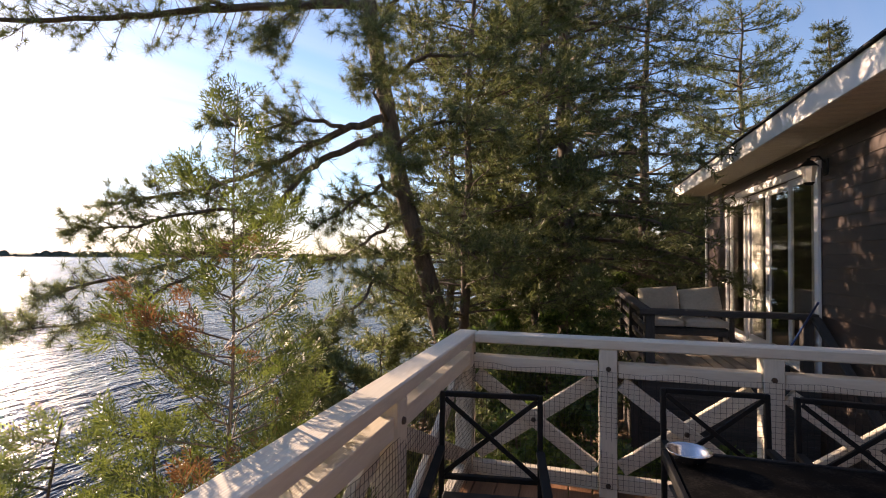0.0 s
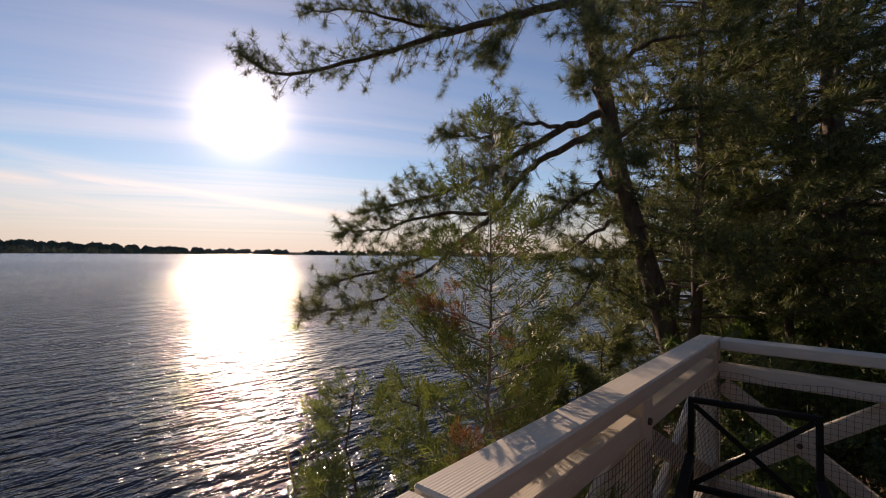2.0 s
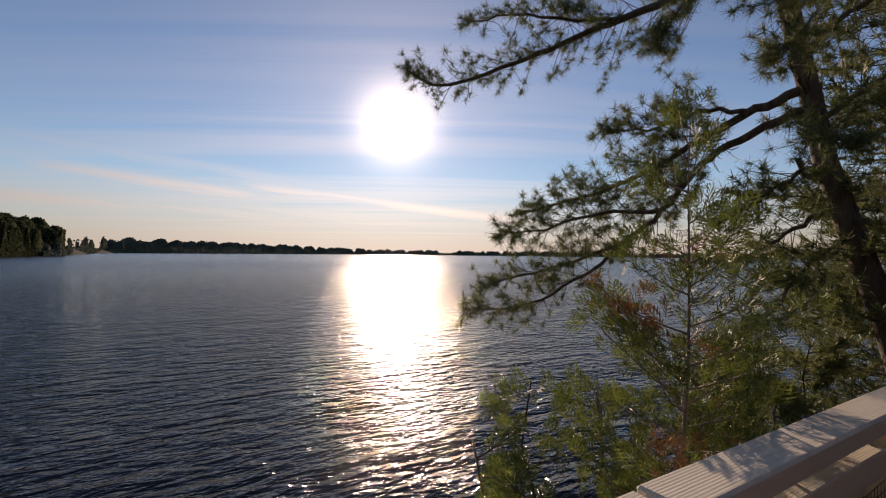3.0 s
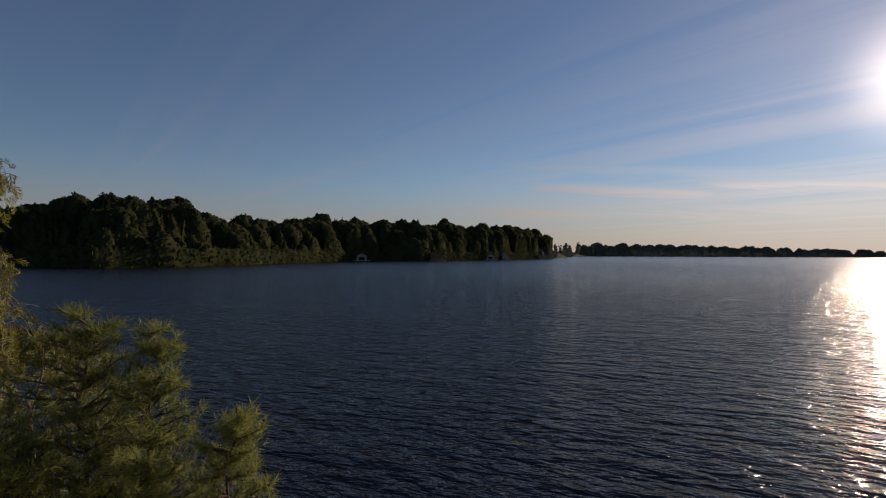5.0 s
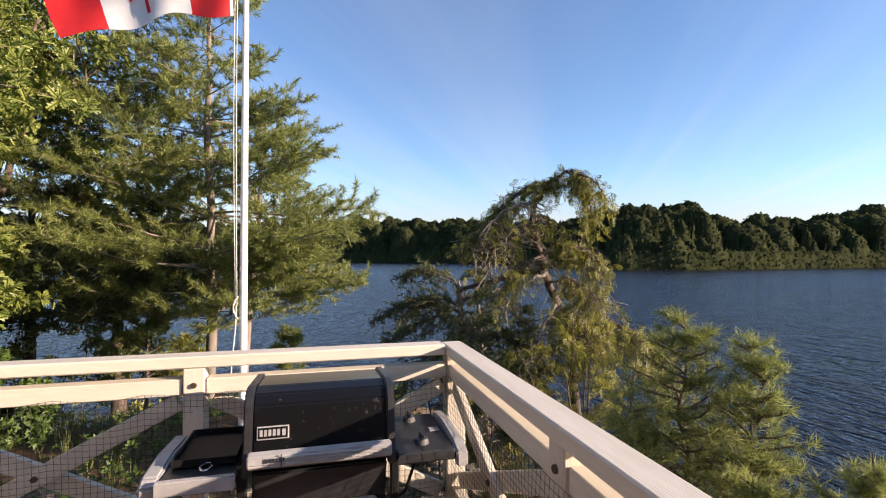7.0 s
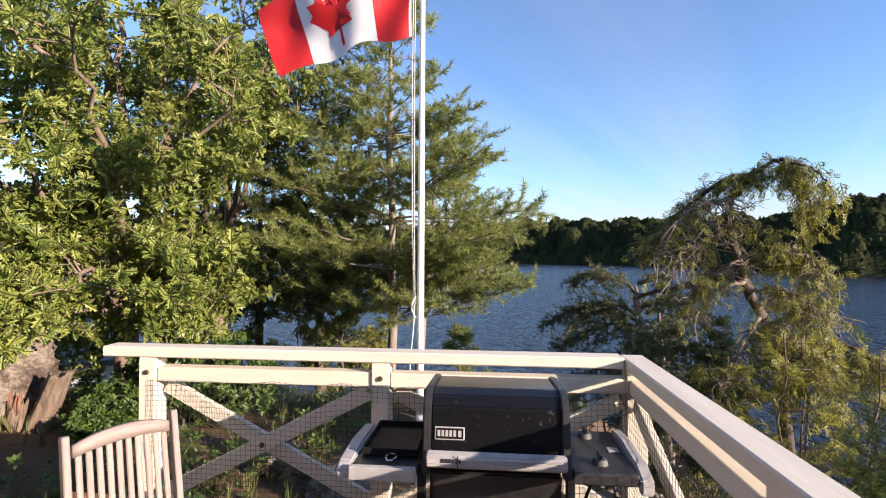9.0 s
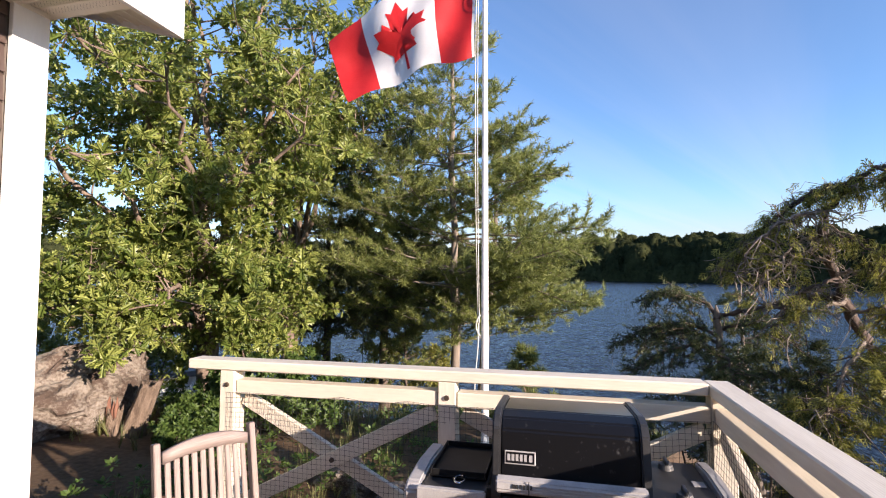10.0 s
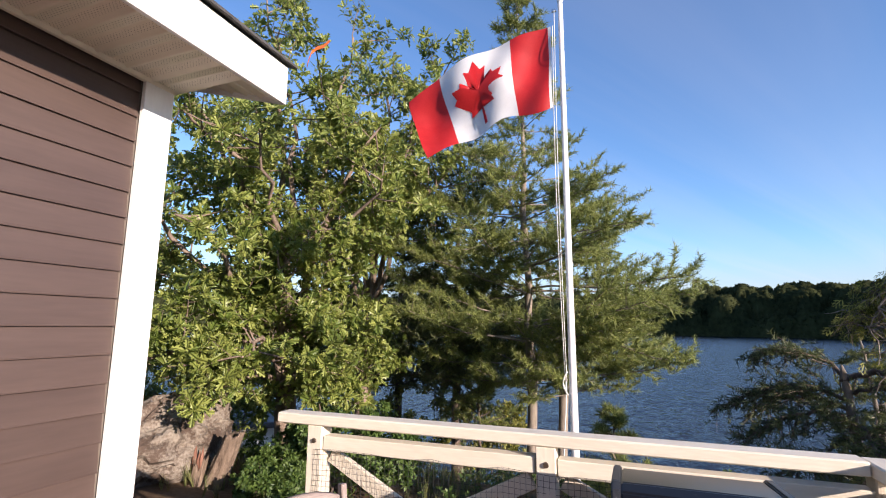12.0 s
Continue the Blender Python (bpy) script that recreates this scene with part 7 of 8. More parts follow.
def slat_chair():
    """Weathered folding chair with an arched top rail and upright slats. Local: back along x, facing +y."""
    c = thing("slatted_chair", (0, 0, 0), "weathered grey teak folding chair with upright back slats", "chair")
    w = 0.42
    for sx in (-1, 1):
        board("back_post", (sx * w / 2, 0.1, 0.0), (sx * w / 2, -0.06, 0.84), 0.045, 0.028, M["teak"], c, up=(1, 0, 0))
        board("front_leg", (sx * (w / 2 - 0.035), 0.42, 0.0), (sx * (w / 2 - 0.035), -0.02, 0.43), 0.04, 0.026, M["teak"], c, up=(1, 0, 0))
        board("seat_rail", (sx * (w / 2 - 0.02), 0.0, 0.425), (sx * (w / 2 - 0.02), 0.4, 0.44), 0.026, 0.04, M["teak"], c)
    # arched top rail
    n = 12
    xs = np.linspace(-w / 2 + 0.024, w / 2 - 0.024, n)
    top = 0.79 + 0.045 * (1 - (xs / (w / 2)) ** 2)
    bot = 0.745 + 0.028 * (1 - (xs / (w / 2)) ** 2)
    V, Q = [], []
    for y in (-0.012, 0.012):
        for zz in (bot, top):
            V += [(x, -0.045 + y - 0.04 * (z - 0.78), z) for x, z in zip(xs, zz)]
    i = np.arange(n - 1)
    Q = np.concatenate([np.stack([a + i, a + i + 1, b + i + 1, b + i], -1) for a, b in ((0, n), (3 * n, 2 * n), (n, 3 * n), (2 * n, 0))])
    E = np.array([[0, n, 3 * n, 2 * n], [n - 1, 3 * n - 1, 4 * n - 1, 2 * n - 1]])
    mesh_part("top_rail", V, [Q, E], M["teak"], c)
    for k in range(10):
        x = -w / 2 + 0.045 + (w - 0.09) * k / 9
        zt = 0.745 + 0.028 * (1 - (x / (w / 2)) ** 2)
        board("slat", (x, 0.012, 0.46), (x, -0.045, zt - 0.002), 0.024, 0.013, M["teak"], c, up=(0, 1, 0.1))
    board("lower_rail", (-w / 2 + 0.024, 0.016, 0.44), (w / 2 - 0.024, 0.016, 0.44), 0.025, 0.04, M["teak"], c)
    for k in range(7):
        y = 0.05 + 0.055 * k
        board("seat_slat", (-w / 2 + 0.03, y, 0.452), (w / 2 - 0.03, y, 0.452), 0.042, 0.014, M["teak"], c)
    return c


ch = slat_chair()
ch.matrix_basis = Matrix.Translation((2.325, -2.875, 0)) @ Matrix.Rotation(radians(59.5), 4, "Z") @ Matrix.Scale(0.94, 4)


def metal_chair():
    """Black metal patio chair with a crossed back. Local: back along x at y 0, facing +y."""
    c = thing("metal_chair", (0, 0, 0), "black metal patio chair with a crossed bar back", "chair", group="black metal chairs")
    w = 0.41
    mat = M["blackmetal"]
    s = 0.022
    for sx in (-1, 1):
        board("back_post", (sx * w / 2, 0.02, 0.0), (sx * w / 2, -0.03, 0.85), s, s, mat, c, up=(1, 0, 0), bevel=0.003)
        board("front_leg", (sx * w / 2, 0.44, 0.0), (sx * w / 2, 0.44, 0.43), s, s, mat, c, up=(1, 0, 0), bevel=0.003)
        board("arm", (sx * w / 2, 0.0, 0.62), (sx * w / 2, 0.44, 0.62), s * 1.5, s, mat, c, bevel=0.003)
        board("arm_post", (sx * w / 2, 0.43, 0.455), (sx * w / 2, 0.43, 0.608), s, s, mat, c, up=(1, 0, 0), bevel=0.003)
    for z in (0.84, 0.5):
        board("back_bar", (-w / 2 + s / 2, -0.03 + (0.84 - z) * 0.06, z), (w / 2 - s / 2, -0.03 + (0.84 - z) * 0.06, z), s, s, mat, c, bevel=0.003)
    for sg, dy in ((1, 0.0), (-1, 0.012)):
        board("cross_bar", (-sg * (w / 2 - 0.012), -0.026 + dy, 0.825), (sg * (w / 2 - 0.012), -0.006 + dy, 0.515), s * 0.9, 0.01, mat, c, up=(0, 1, 0), bevel=0.002)
    bm = bmesh.new()
    box(bm, -w / 2 + 0.012, w / 2 - 0.012, 0.02, 0.43, 0.435, 0.452, 0.005)
    part("seat", bm, M["darkplastic"], c)
    return c


mc = metal_chair()
mc.matrix_basis = Matrix.Translation((0.42, 2.66, 0)) @ Matrix.Rotation(radians(188), 4, "Z")
copy_thing(mc, Matrix.Translation((1.34, 2.98, 0)) @ Matrix.Rotation(radians(180 + 3), 4, "Z"))
copy_thing(mc, Matrix.Translation((1.85, 2.96, 0)) @ Matrix.Rotation(radians(180 - 4), 4, "Z"))


def patio_table():
    t = thing("patio_table", (1.85, 2.15, 0), "dark mottled patio table on black metal legs", "table")
    part("tabletop", box(bmesh.new(), 1.08, 2.7, 1.62, 2.56, 0.715, 0.735, 0.006), M["mosaic"], t)
    bm = bmesh.new()
    for b in ((1.06, 2.72, 1.6, 1.618), (1.06, 2.72, 2.562, 2.58), (1.06, 1.078, 1.62, 2.56), (2.702, 2.72, 1.62, 2.56)):
        box(bm, *b, 0.7, 0.738, 0.003)
    part("rim", bm, M["blackmetal"], t)
    for x in (1.13, 2.62):
        for y in (1.68, 2.48):
            board("leg", (x, y, 0), (x, y, 0.712), 0.035, 0.035, M["blackmetal"], t, up=(1, 0, 0))
    bowl = thing("steel_bowl", (1.13, 2.47, 0.737), "shiny round steel bowl on the table", "bowl")
    prof = [(0.0, 0.003), (0.036, 0.003), (0.043, 0.008), (0.06, 0.03), (0.068, 0.042), (0.072, 0.042), (0.071, 0.039), (0.062, 0.027), (0.045, 0.005), (0.037, 0.0), (0.0, 0.0)]
    bm = bmesh.new()
    vs = [bm.verts.new((1.13 + r, 2.47, 0.7385 + z)) for r, z in prof]
    es = [bm.edges.new((vs[i], vs[i + 1])) for i in range(len(vs) - 1)]
    bmesh.ops.spin(bm, geom=vs + es, cent=(1.13, 2.47, 0), axis=(0, 0, 1), angle=2 * math.pi, steps=32, use_duplicate=False)
    bmesh.ops.remove_doubles(bm, verts=bm.verts[:], dist=0.0005)
    part("body", bm, M["steel"], bowl, smooth=True)


patio_table()


# ---- on the lower deck ----
def cushion(name, x0, x1, y0, y1, z0, z1, parent, tilt=0.0, slant=0.0):
    bm = bmesh.new()
    bmesh.ops.create_cube(bm, size=1.0)
    bmesh.ops.subdivide_edges(bm, edges=bm.edges[:], cuts=5, use_grid_fill=True)
    sx, sy, sz = x1 - x0, y1 - y0, z1 - z0
    thin = min(sy, sz)
    for v in bm.verts:
        p = v.co * 2
        k = 1 - 0.10 * (p.x ** 4) * 1.0
        bulge = (1 - p.x ** 4) * ((1 - p.y ** 4) if sy > sz else (1 - p.z ** 4))
        x, y, z = p.x / 2 * sx, p.y / 2 * sy, p.z / 2 * sz
        if sy > sz:
            z *= 0.62 + 0.38 * bulge
        else:
            y *= 0.62 + 0.38 * bulge
        v.co = (x, y, z)
    m = Matrix.Translation(((x0 + x1) / 2, (y0 + y1) / 2, (z0 + z1) / 2)) @ Matrix.Rotation(slant, 4, "Y") @ Matrix.Rotation(tilt, 4, "X")
    return part(name, bm, M["cushion"], parent, "beige canvas cushion", True, m)


def loveseat():
    s = thing("loveseat", (2.4, 9.3, LOW_Z), "dark wooden loveseat with two beige cushions", "loveseat")
    for x in (1.76, 3.06):
        board("end_frame", (x, 8.95, LOW_Z), (x, 8.95, 0.5), 0.06, 0.06, M["darkwood"], s, up=(1, 0, 0))
        board("back_leg", (x, 9.55, LOW_Z), (x, 9.62, 0.75), 0.06, 0.06, M["darkwood"], s, up=(1, 0, 0))
        board("arm", (x, 8.9, 0.525), (x, 9.6, 0.525), 0.09, 0.035, M["darkwood"], s)
    board("seat_frame", (1.8, 8.96, 0.27), (3.02, 8.96, 0.27), 0.05, 0.09, M["darkwood"], s)
    board("seat_frame", (1.8, 9.5, 0.27), (3.02, 9.5, 0.27), 0.05, 0.09, M["darkwood"], s)
    board("back_rail", (1.8, 9.62, 0.72), (3.02, 9.62, 0.72), 0.03, 0.1, M["darkwood"], s)
    part("seat_board", box(bmesh.new(), 1.8, 3.02, 8.95, 9.55, 0.316, 0.335, 0.004), M["darkwood"], s)
    for x0, x1, sl in ((1.79, 2.39, -5), (2.42, 3.02, -7)):
        cushion("seat_cushion", x0, x1, 8.94, 9.5, 0.337, 0.47, s)
        cushion("back_cushion", x0, x1, 9.35, 9.53, 0.475, 0.94, s, radians(-14), radians(sl))


loveseat()


def wall_lantern():
    y, z = 7.0, 2.4
    L = thing("wall_lantern", (WALL_X - 0.02, y, z), "black coach lantern with pale glass on the siding", "lamp")
    part("backplate", box(bmesh.new(), WALL_X - 0.045, WALL_X - 0.024, y - 0.05, y + 0.05, z - 0.02, z + 0.17, 0.008), M["blackmetal"], L)
    g = Gather()
    g.tube([(WALL_X - 0.04, y, z + 0.12), (WALL_X - 0.1, y, z + 0.2), (WALL_X - 0.18, y, z + 0.2), (WALL_X - 0.2, y, z + 0.15)], 0.01, 8)
    g.make("arm", M["blackmetal"], L)
    cx = WALL_X - 0.2
    bm = bmesh.new()
    bmesh.ops.create_cone(bm, segments=8, radius1=0.1, radius2=0.03, depth=0.07, cap_ends=True, matrix=Matrix.Translation((cx, y, z + 0.12)))
    bmesh.ops.create_uvsphere(bm, u_segments=10, v_segments=6, radius=0.02, matrix=Matrix.Translation((cx, y, z + 0.17)))
    part("roof", bm, M["blackmetal"], L)
    bm = bmesh.new()
    bmesh.ops.create_cone(bm, segments=8, radius1=0.055, radius2=0.085, depth=0.18, cap_ends=True, matrix=Matrix.Translation((cx, y, z - 0.007)))
    part("glass", bm, M["lampglass"], L, "pale frosted glass")
    bm = bmesh.new()
    bmesh.ops.create_cone(bm, segments=8, radius1=0.03, radius2=0.06, depth=0.03, cap_ends=True, matrix=Matrix.Translation((cx, y, z - 0.113)))
    part("foot", bm, M["blackmetal"], L)


wall_lantern()
pole_b = thing("broom", (3.3, 7.75, LOW_Z), "blue handled broom leaning by the patio door", "broom")
bar("handle", (3.3, 7.85, 0.06), (3.34, 6.9, 0.95), 0.012, M["blue"], pole_b)
part("brush", box(bmesh.new(), 3.18, 3.42, 7.82, 7.88, LOW_Z, 0.055, 0.01), M["darkplastic"], pole_b)


# ---- flagpole and flag ----
POLE = (1.53, -5.68)


def flagpole():
    gz = float(ground_z(*POLE))
    f = thing("flagpole", (*POLE, gz), "white painted flagpole with halyard and cleat", "flagpole")
    g = Gather()
    zs = np.linspace(gz - 0.1, 4.8, 14)
    top = np.array([1.51, -5.68])
    u = ((zs - zs[0]) / (zs[-1] - zs[0]))[:, None]
    xy = np.array(POLE) * (1 - u) + top * u
    g.tube(np.concatenate([xy, zs[:, None]], 1), np.linspace(0.042, 0.024, 14), 16)
    g.make("shaft", M["polepaint"], f, smooth=True)
    bm = bmesh.new()
    bmesh.ops.create_cone(bm, segments=16, radius1=0.03, radius2=0.03, depth=0.03, cap_ends=True, matrix=Matrix.Translation((1.51, -5.68, 4.815)))
    part("truck", bm, M["polepaint"], f)
    bm = bmesh.new()
    box(bm, 1.55, 1.6, -5.69, -5.67, 4.7, 4.73, 0.003)
    part("pulley", bm, M["steel"], f)
    for dx, dy, z1 in ((0.06, 0.03, 4.7), (0.085, 0.0, 4.55)):
        g = Gather()
        n = 16
        zz = np.linspace(1.0, z1, n)
        bow = 0.03 * np.sin(np.linspace(0, np.pi, n))
        g.tube(np.stack([np.interp(zz, [1, z1], [1.53 + dx * 0.7, 1.51 + dx]) + bow * dx * 8, np.full(n, -5.68 + dy), zz], -1), 0.0035, 6)
        g.make("halyard", M["ropes"], f, "thin white rope")
    g = Gather()
    a = np.linspace(0, 9 * np.pi, 60)
    g.tube(np.stack([1.585 + 0.02 * np.cos(a), -5.66 + 0.018 * np.sin(a), 0.98 + 0.1 * np.sin(a / 2)], -1), 0.006, 6)
    g.make("rope_coil", M["ropes"], f, "rope wound on a cleat")
    g = Gather()
    zz = np.linspace(1.0, 0.3, 10)
    g.tube(np.stack([1.6 + 0.02 * np.sin(zz * 5), -5.65 + 0 * zz, zz], -1), 0.006, 6)
    g.make("rope_tail", M["ropes"], f)
    part("cleat", box(bmesh.new(), 1.572, 1.59, -5.69, -5.67, 0.9, 1.08, 0.005), M["steel"], f)


flagpole()
FLAG_L, FLAG_H = 1.72, 0.9


def flag_at(u, v):
    """Place on the flying flag: u along the fly (0 at the pole), v up (0 to 1)."""
    u, v = np.asarray(u, float), np.asarray(v, float)
    x = 1.615 + (1.62 - 0.3 * (1 - v) ** 1.3) * u
    top = 4.55 - 0.2 * u - 0.34 * u * u
    foot = 3.65 - 0.07 * u - 0.32 * u * u - 0.05 * np.sin(u * 13) * (1 - u)
    z = foot + (top - foot) * v
    fold = u * 7.2 - v * 2.4
    wave = 0.1 * np.sin(fold) * (0.2 + 0.8 * u) + 0.035 * np.sin(u * 17 + v * 4.5) * (1 - 0.5 * u) + 0.022 * np.sin(v * 8 - u * 6)
    return np.stack([x, -5.66 + wave, z], -1)


def build_flag():
    f = thing("flag", (1.62, -5.68, 3.64), "red and white flag with a red maple leaf, flying", "flag")

    def sheet(name, u0, u1, nu, mat, label):
        U, V = np.meshgrid(np.linspace(u0, u1, nu), np.linspace(0, 1, 25), indexing="ij")
        P = flag_at(U, V).reshape(-1, 3)
        i = np.arange(nu - 1)[:, None] * 25
        j = np.arange(24)[None]
        q = np.stack([i + j, i + j + 1, i + 25 + j + 1, i + 25 + j], -1).reshape(-1, 4)
        n = len(P)
        mesh_part(name, P, [q], mat, f, label, smooth=True)

    sheet("hoist_tape", 0.0, 0.018, 3, M["flagwhite"], "white hoist tape")
    sheet("red_band", 0.0182, 0.262, 18, M["flagred"], "red nylon band")
    sheet("white_field", 0.2622, 0.758, 36, M["flagwhite"], "white nylon field")
    sheet("red_band", 0.7582, 1.0, 18, M["flagred"], "red nylon band")
    # the leaf, sewn on both faces
    half = [(0.0, 0.5), (0.085, 0.33), (0.165, 0.37), (0.13, 0.12), (0.25, 0.24), (0.275, 0.17), (0.42, 0.19), (0.37, 0.05), (0.44, 0.0), (0.2, -0.2), (0.23, -0.28), (0.02, -0.25), (0.025, -0.5)]
    outline = np.array(half + [(-x, y) for x, y in half[::-1]])
    ctr = np.array([0.0, 0.02])
    rings = np.linspace(0, 1, 9)
    for off in (0.006, -0.006):
        P = []
        for r in rings[1:]:
            p = ctr + (outline - ctr) * r
            u = 0.51 + p[:, 0] * 0.82 * FLAG_H / FLAG_L
            q = flag_at(u, 0.5 + p[:, 1] * 0.82)
            q[:, 1] += off
            P.append(q)
        c = flag_at(np.array([0.51]), np.array([0.5 + 0.02]))
        c[:, 1] += off
        m = len(outline)
        V = np.concatenate([c, *P])
        j = np.arange(m)
        k = (j + 1) % m
        T = np.stack([0 * j, 1 + j, 1 + k], -1)
        Q = np.concatenate([np.stack([1 + a * m + j, 1 + (a + 1) * m + j, 1 + (a + 1) * m + k, 1 + a * m + k], -1) for a in range(len(rings) - 2)])
        mesh_part("maple_leaf", V, [Q, T], M["flagred"], f, "red sewn maple leaf", smooth=True)


build_flag()


# ---- ground beyond the deck ----
def boulder(x, y, size, label, seed, sink=0.3):
    rng = np.random.default_rng(seed)
    bm = bmesh.new()
    bmesh.ops.create_icosphere(bm, subdivisions=5, radius=1.0)
    gz = float(ground_z(x, y))
    o = Vector(rng.uniform(-50, 50, 3))
    for v in bm.verts:
        n = noise.noise(v.co * 1.1 + o) * 0.35 + noise.noise(v.co * 3 + o) * 0.14 + noise.noise(v.co * 8 + o) * 0.05
        n -= 0.07 * max(0.0, 1 - 9 * abs(noise.noise(v.co * 1.7 + o * 1.3)))          # cracks
        n = round(n * 9) / 9 * 0.45 + n * 0.55                                            # broken ledges
        v.co = v.co * (1 + n)
        v.co.x *= size[0]
        v.co.y *= size[1]
        v.co.z *= size[2]
    m = Matrix.Translation((x, y, gz + size[2] * (1 - 2 * sink))) @ Matrix.Rotation(rng.uniform(0, 6), 4, "Z")
    ob = part("boulder", bm, M["rock"], None, "", False, m)
    return tagged(ob, label, "rock")


boulder(8.0, -7.1, (1.1, 0.8, 0.75), "large pale granite boulder with lichen", 91, 0.2)
boulder(9.3, -6.3, (0.9, 0.7, 0.55), "large pale granite boulder with lichen", 92)
boulder(3.4, -6.6, (0.4, 0.3, 0.22), "small grey stone among the plants", 93)
boulder(5.9, -7.6, (0.25, 0.2, 0.12), "small grey stone among the plants", 94)
boulder(2.5, -6.2, (0.5, 0.35, 0.2), "small grey stone among the plants", 95)
boulder(-0.6, -7.6, (0.8, 0.6, 0.4), "grey rock at the water's edge", 96)
boulder(-2.8, -7.8, (0.9, 0.7, 0.4), "grey rock at the water's edge", 97)


def stump():
    x, y = 6.78, -6.95
    gz = float(ground_z(x, y))
    s = thing("tree_stump", (x, y, gz), "split weathered tree stump with jagged top", "stump")
    rng = np.random.default_rng(98)

    def stub(name, foot, head, r0, r1, jag, mat, label=""):
        """A ragged leaning stub of trunk with a hollow broken top."""
        n, rows = 30, 14
        a = np.linspace(0, 2 * np.pi, n, endpoint=False)
        foot, head = np.array(foot), np.array(head)
        V = []
        for i in range(rows):
            u = i / (rows - 1)
            r = (r0 + (r1 - r0) * u + 0.09 * (1 - u) ** 5) * (1 + 0.09 * np.sin(5 * a + 1) + 0.06 * np.sin(9 * a + u * 3) + 0.03 * np.sin(17 * a - u * 5))
            c = foot + (head - foot) * u
            up = jag * u ** 3 * (np.sin(a * 2 + 1) + 0.7 * np.sin(a * 5) + 0.5 * np.sin(a * 11 + 2))
            V.append(np.stack([c[0] + r * np.cos(a), c[1] + r * np.sin(a) * 0.9, c[2] + up + 0 * a], -1))
        V = np.concatenate(V + [[head - (head - foot) * 0.2]])
        j = np.arange(n)
        k = (j + 1) % n
        Q = np.concatenate([np.stack([i * n + j, i * n + k, (i + 1) * n + k, (i + 1) * n + j], -1) for i in range(rows - 1)])
        T = np.stack([(rows - 1) * n + j, (rows - 1) * n + k, np.full(n, rows * n)], -1)
        mesh_part(name, V, [Q, T], mat, s, label, smooth=False)

    stub("body", (x + 0.2, y, gz - 0.15), (x - 0.22, y, -0.1), 0.17, 0.135, 0.03, M["stumpbark"])
    stub("broken_side", (x + 0.38, y + 0.08, gz - 0.12), (x + 0.36, y + 0.06, gz + 0.34), 0.15, 0.1, 0.07, M["stumpbark"])
    for dx, h in ((0.3, 0.56), (0.36, 0.5), (0.44, 0.6)):
        g = Gather()
        g.tube([(x + dx, y + 0.07, gz + 0.1), (x + dx + 0.02, y + 0.08, gz + h * 0.7), (x + dx + 0.01, y + 0.07, gz + h)], [0.05, 0.034, 0.005], 6)
        g.make("broken_splinter", M["rustwood"], s, "red-brown broken splinter")


M["rustwood"] = material("red_rotten_wood", (0.11, 0.045, 0.028), (0.25, 0.125, 0.085), 14, (1, 1, 0.2), 0.9, 0.8, 0.01)
stump()


def satellite_dish():
    x, y, z = 5.48, -14.1, -0.66
    d = thing("satellite_dish", (x, y, float(ground_z(x, y))), "small dark satellite dish on a post", "dish")
    gz = float(ground_z(x, y))
    bar("post", (x, y - 0.05, gz - 0.1), (x, y - 0.05, z), 0.025, M["greyplastic"], d)
    bm = bmesh.new()
    vs = [bm.verts.new((r, 0, 0.9 * r * r)) for r in np.linspace(0, 0.27, 7)]
    es = [bm.edges.new((vs[i], vs[i + 1])) for i in range(6)]
    bmesh.ops.spin(bm, geom=vs + es, cent=(0, 0, 0), axis=(0, 0, 1), angle=2 * math.pi, steps=24)
    bmesh.ops.remove_doubles(bm, verts=bm.verts[:], dist=0.0005)
    bmesh.ops.solidify(bm, geom=bm.faces[:], thickness=0.012)
    part("reflector", bm, M["darkplastic"], d, "", True, look((x, y, z), (x + 3, y - 6, z - 2.5)) )
    bar("feed_arm", (x, y, z - 0.25), (x - 0.15, y + 0.35, z - 0.2), 0.012, M["greyplastic"], d)
    part("feed_horn", box(bmesh.new(), x - 0.19, x - 0.12, y + 0.33, y + 0.4, z - 0.23, z - 0.16, 0.01), M["greyplastic"], d)


satellite_dish()


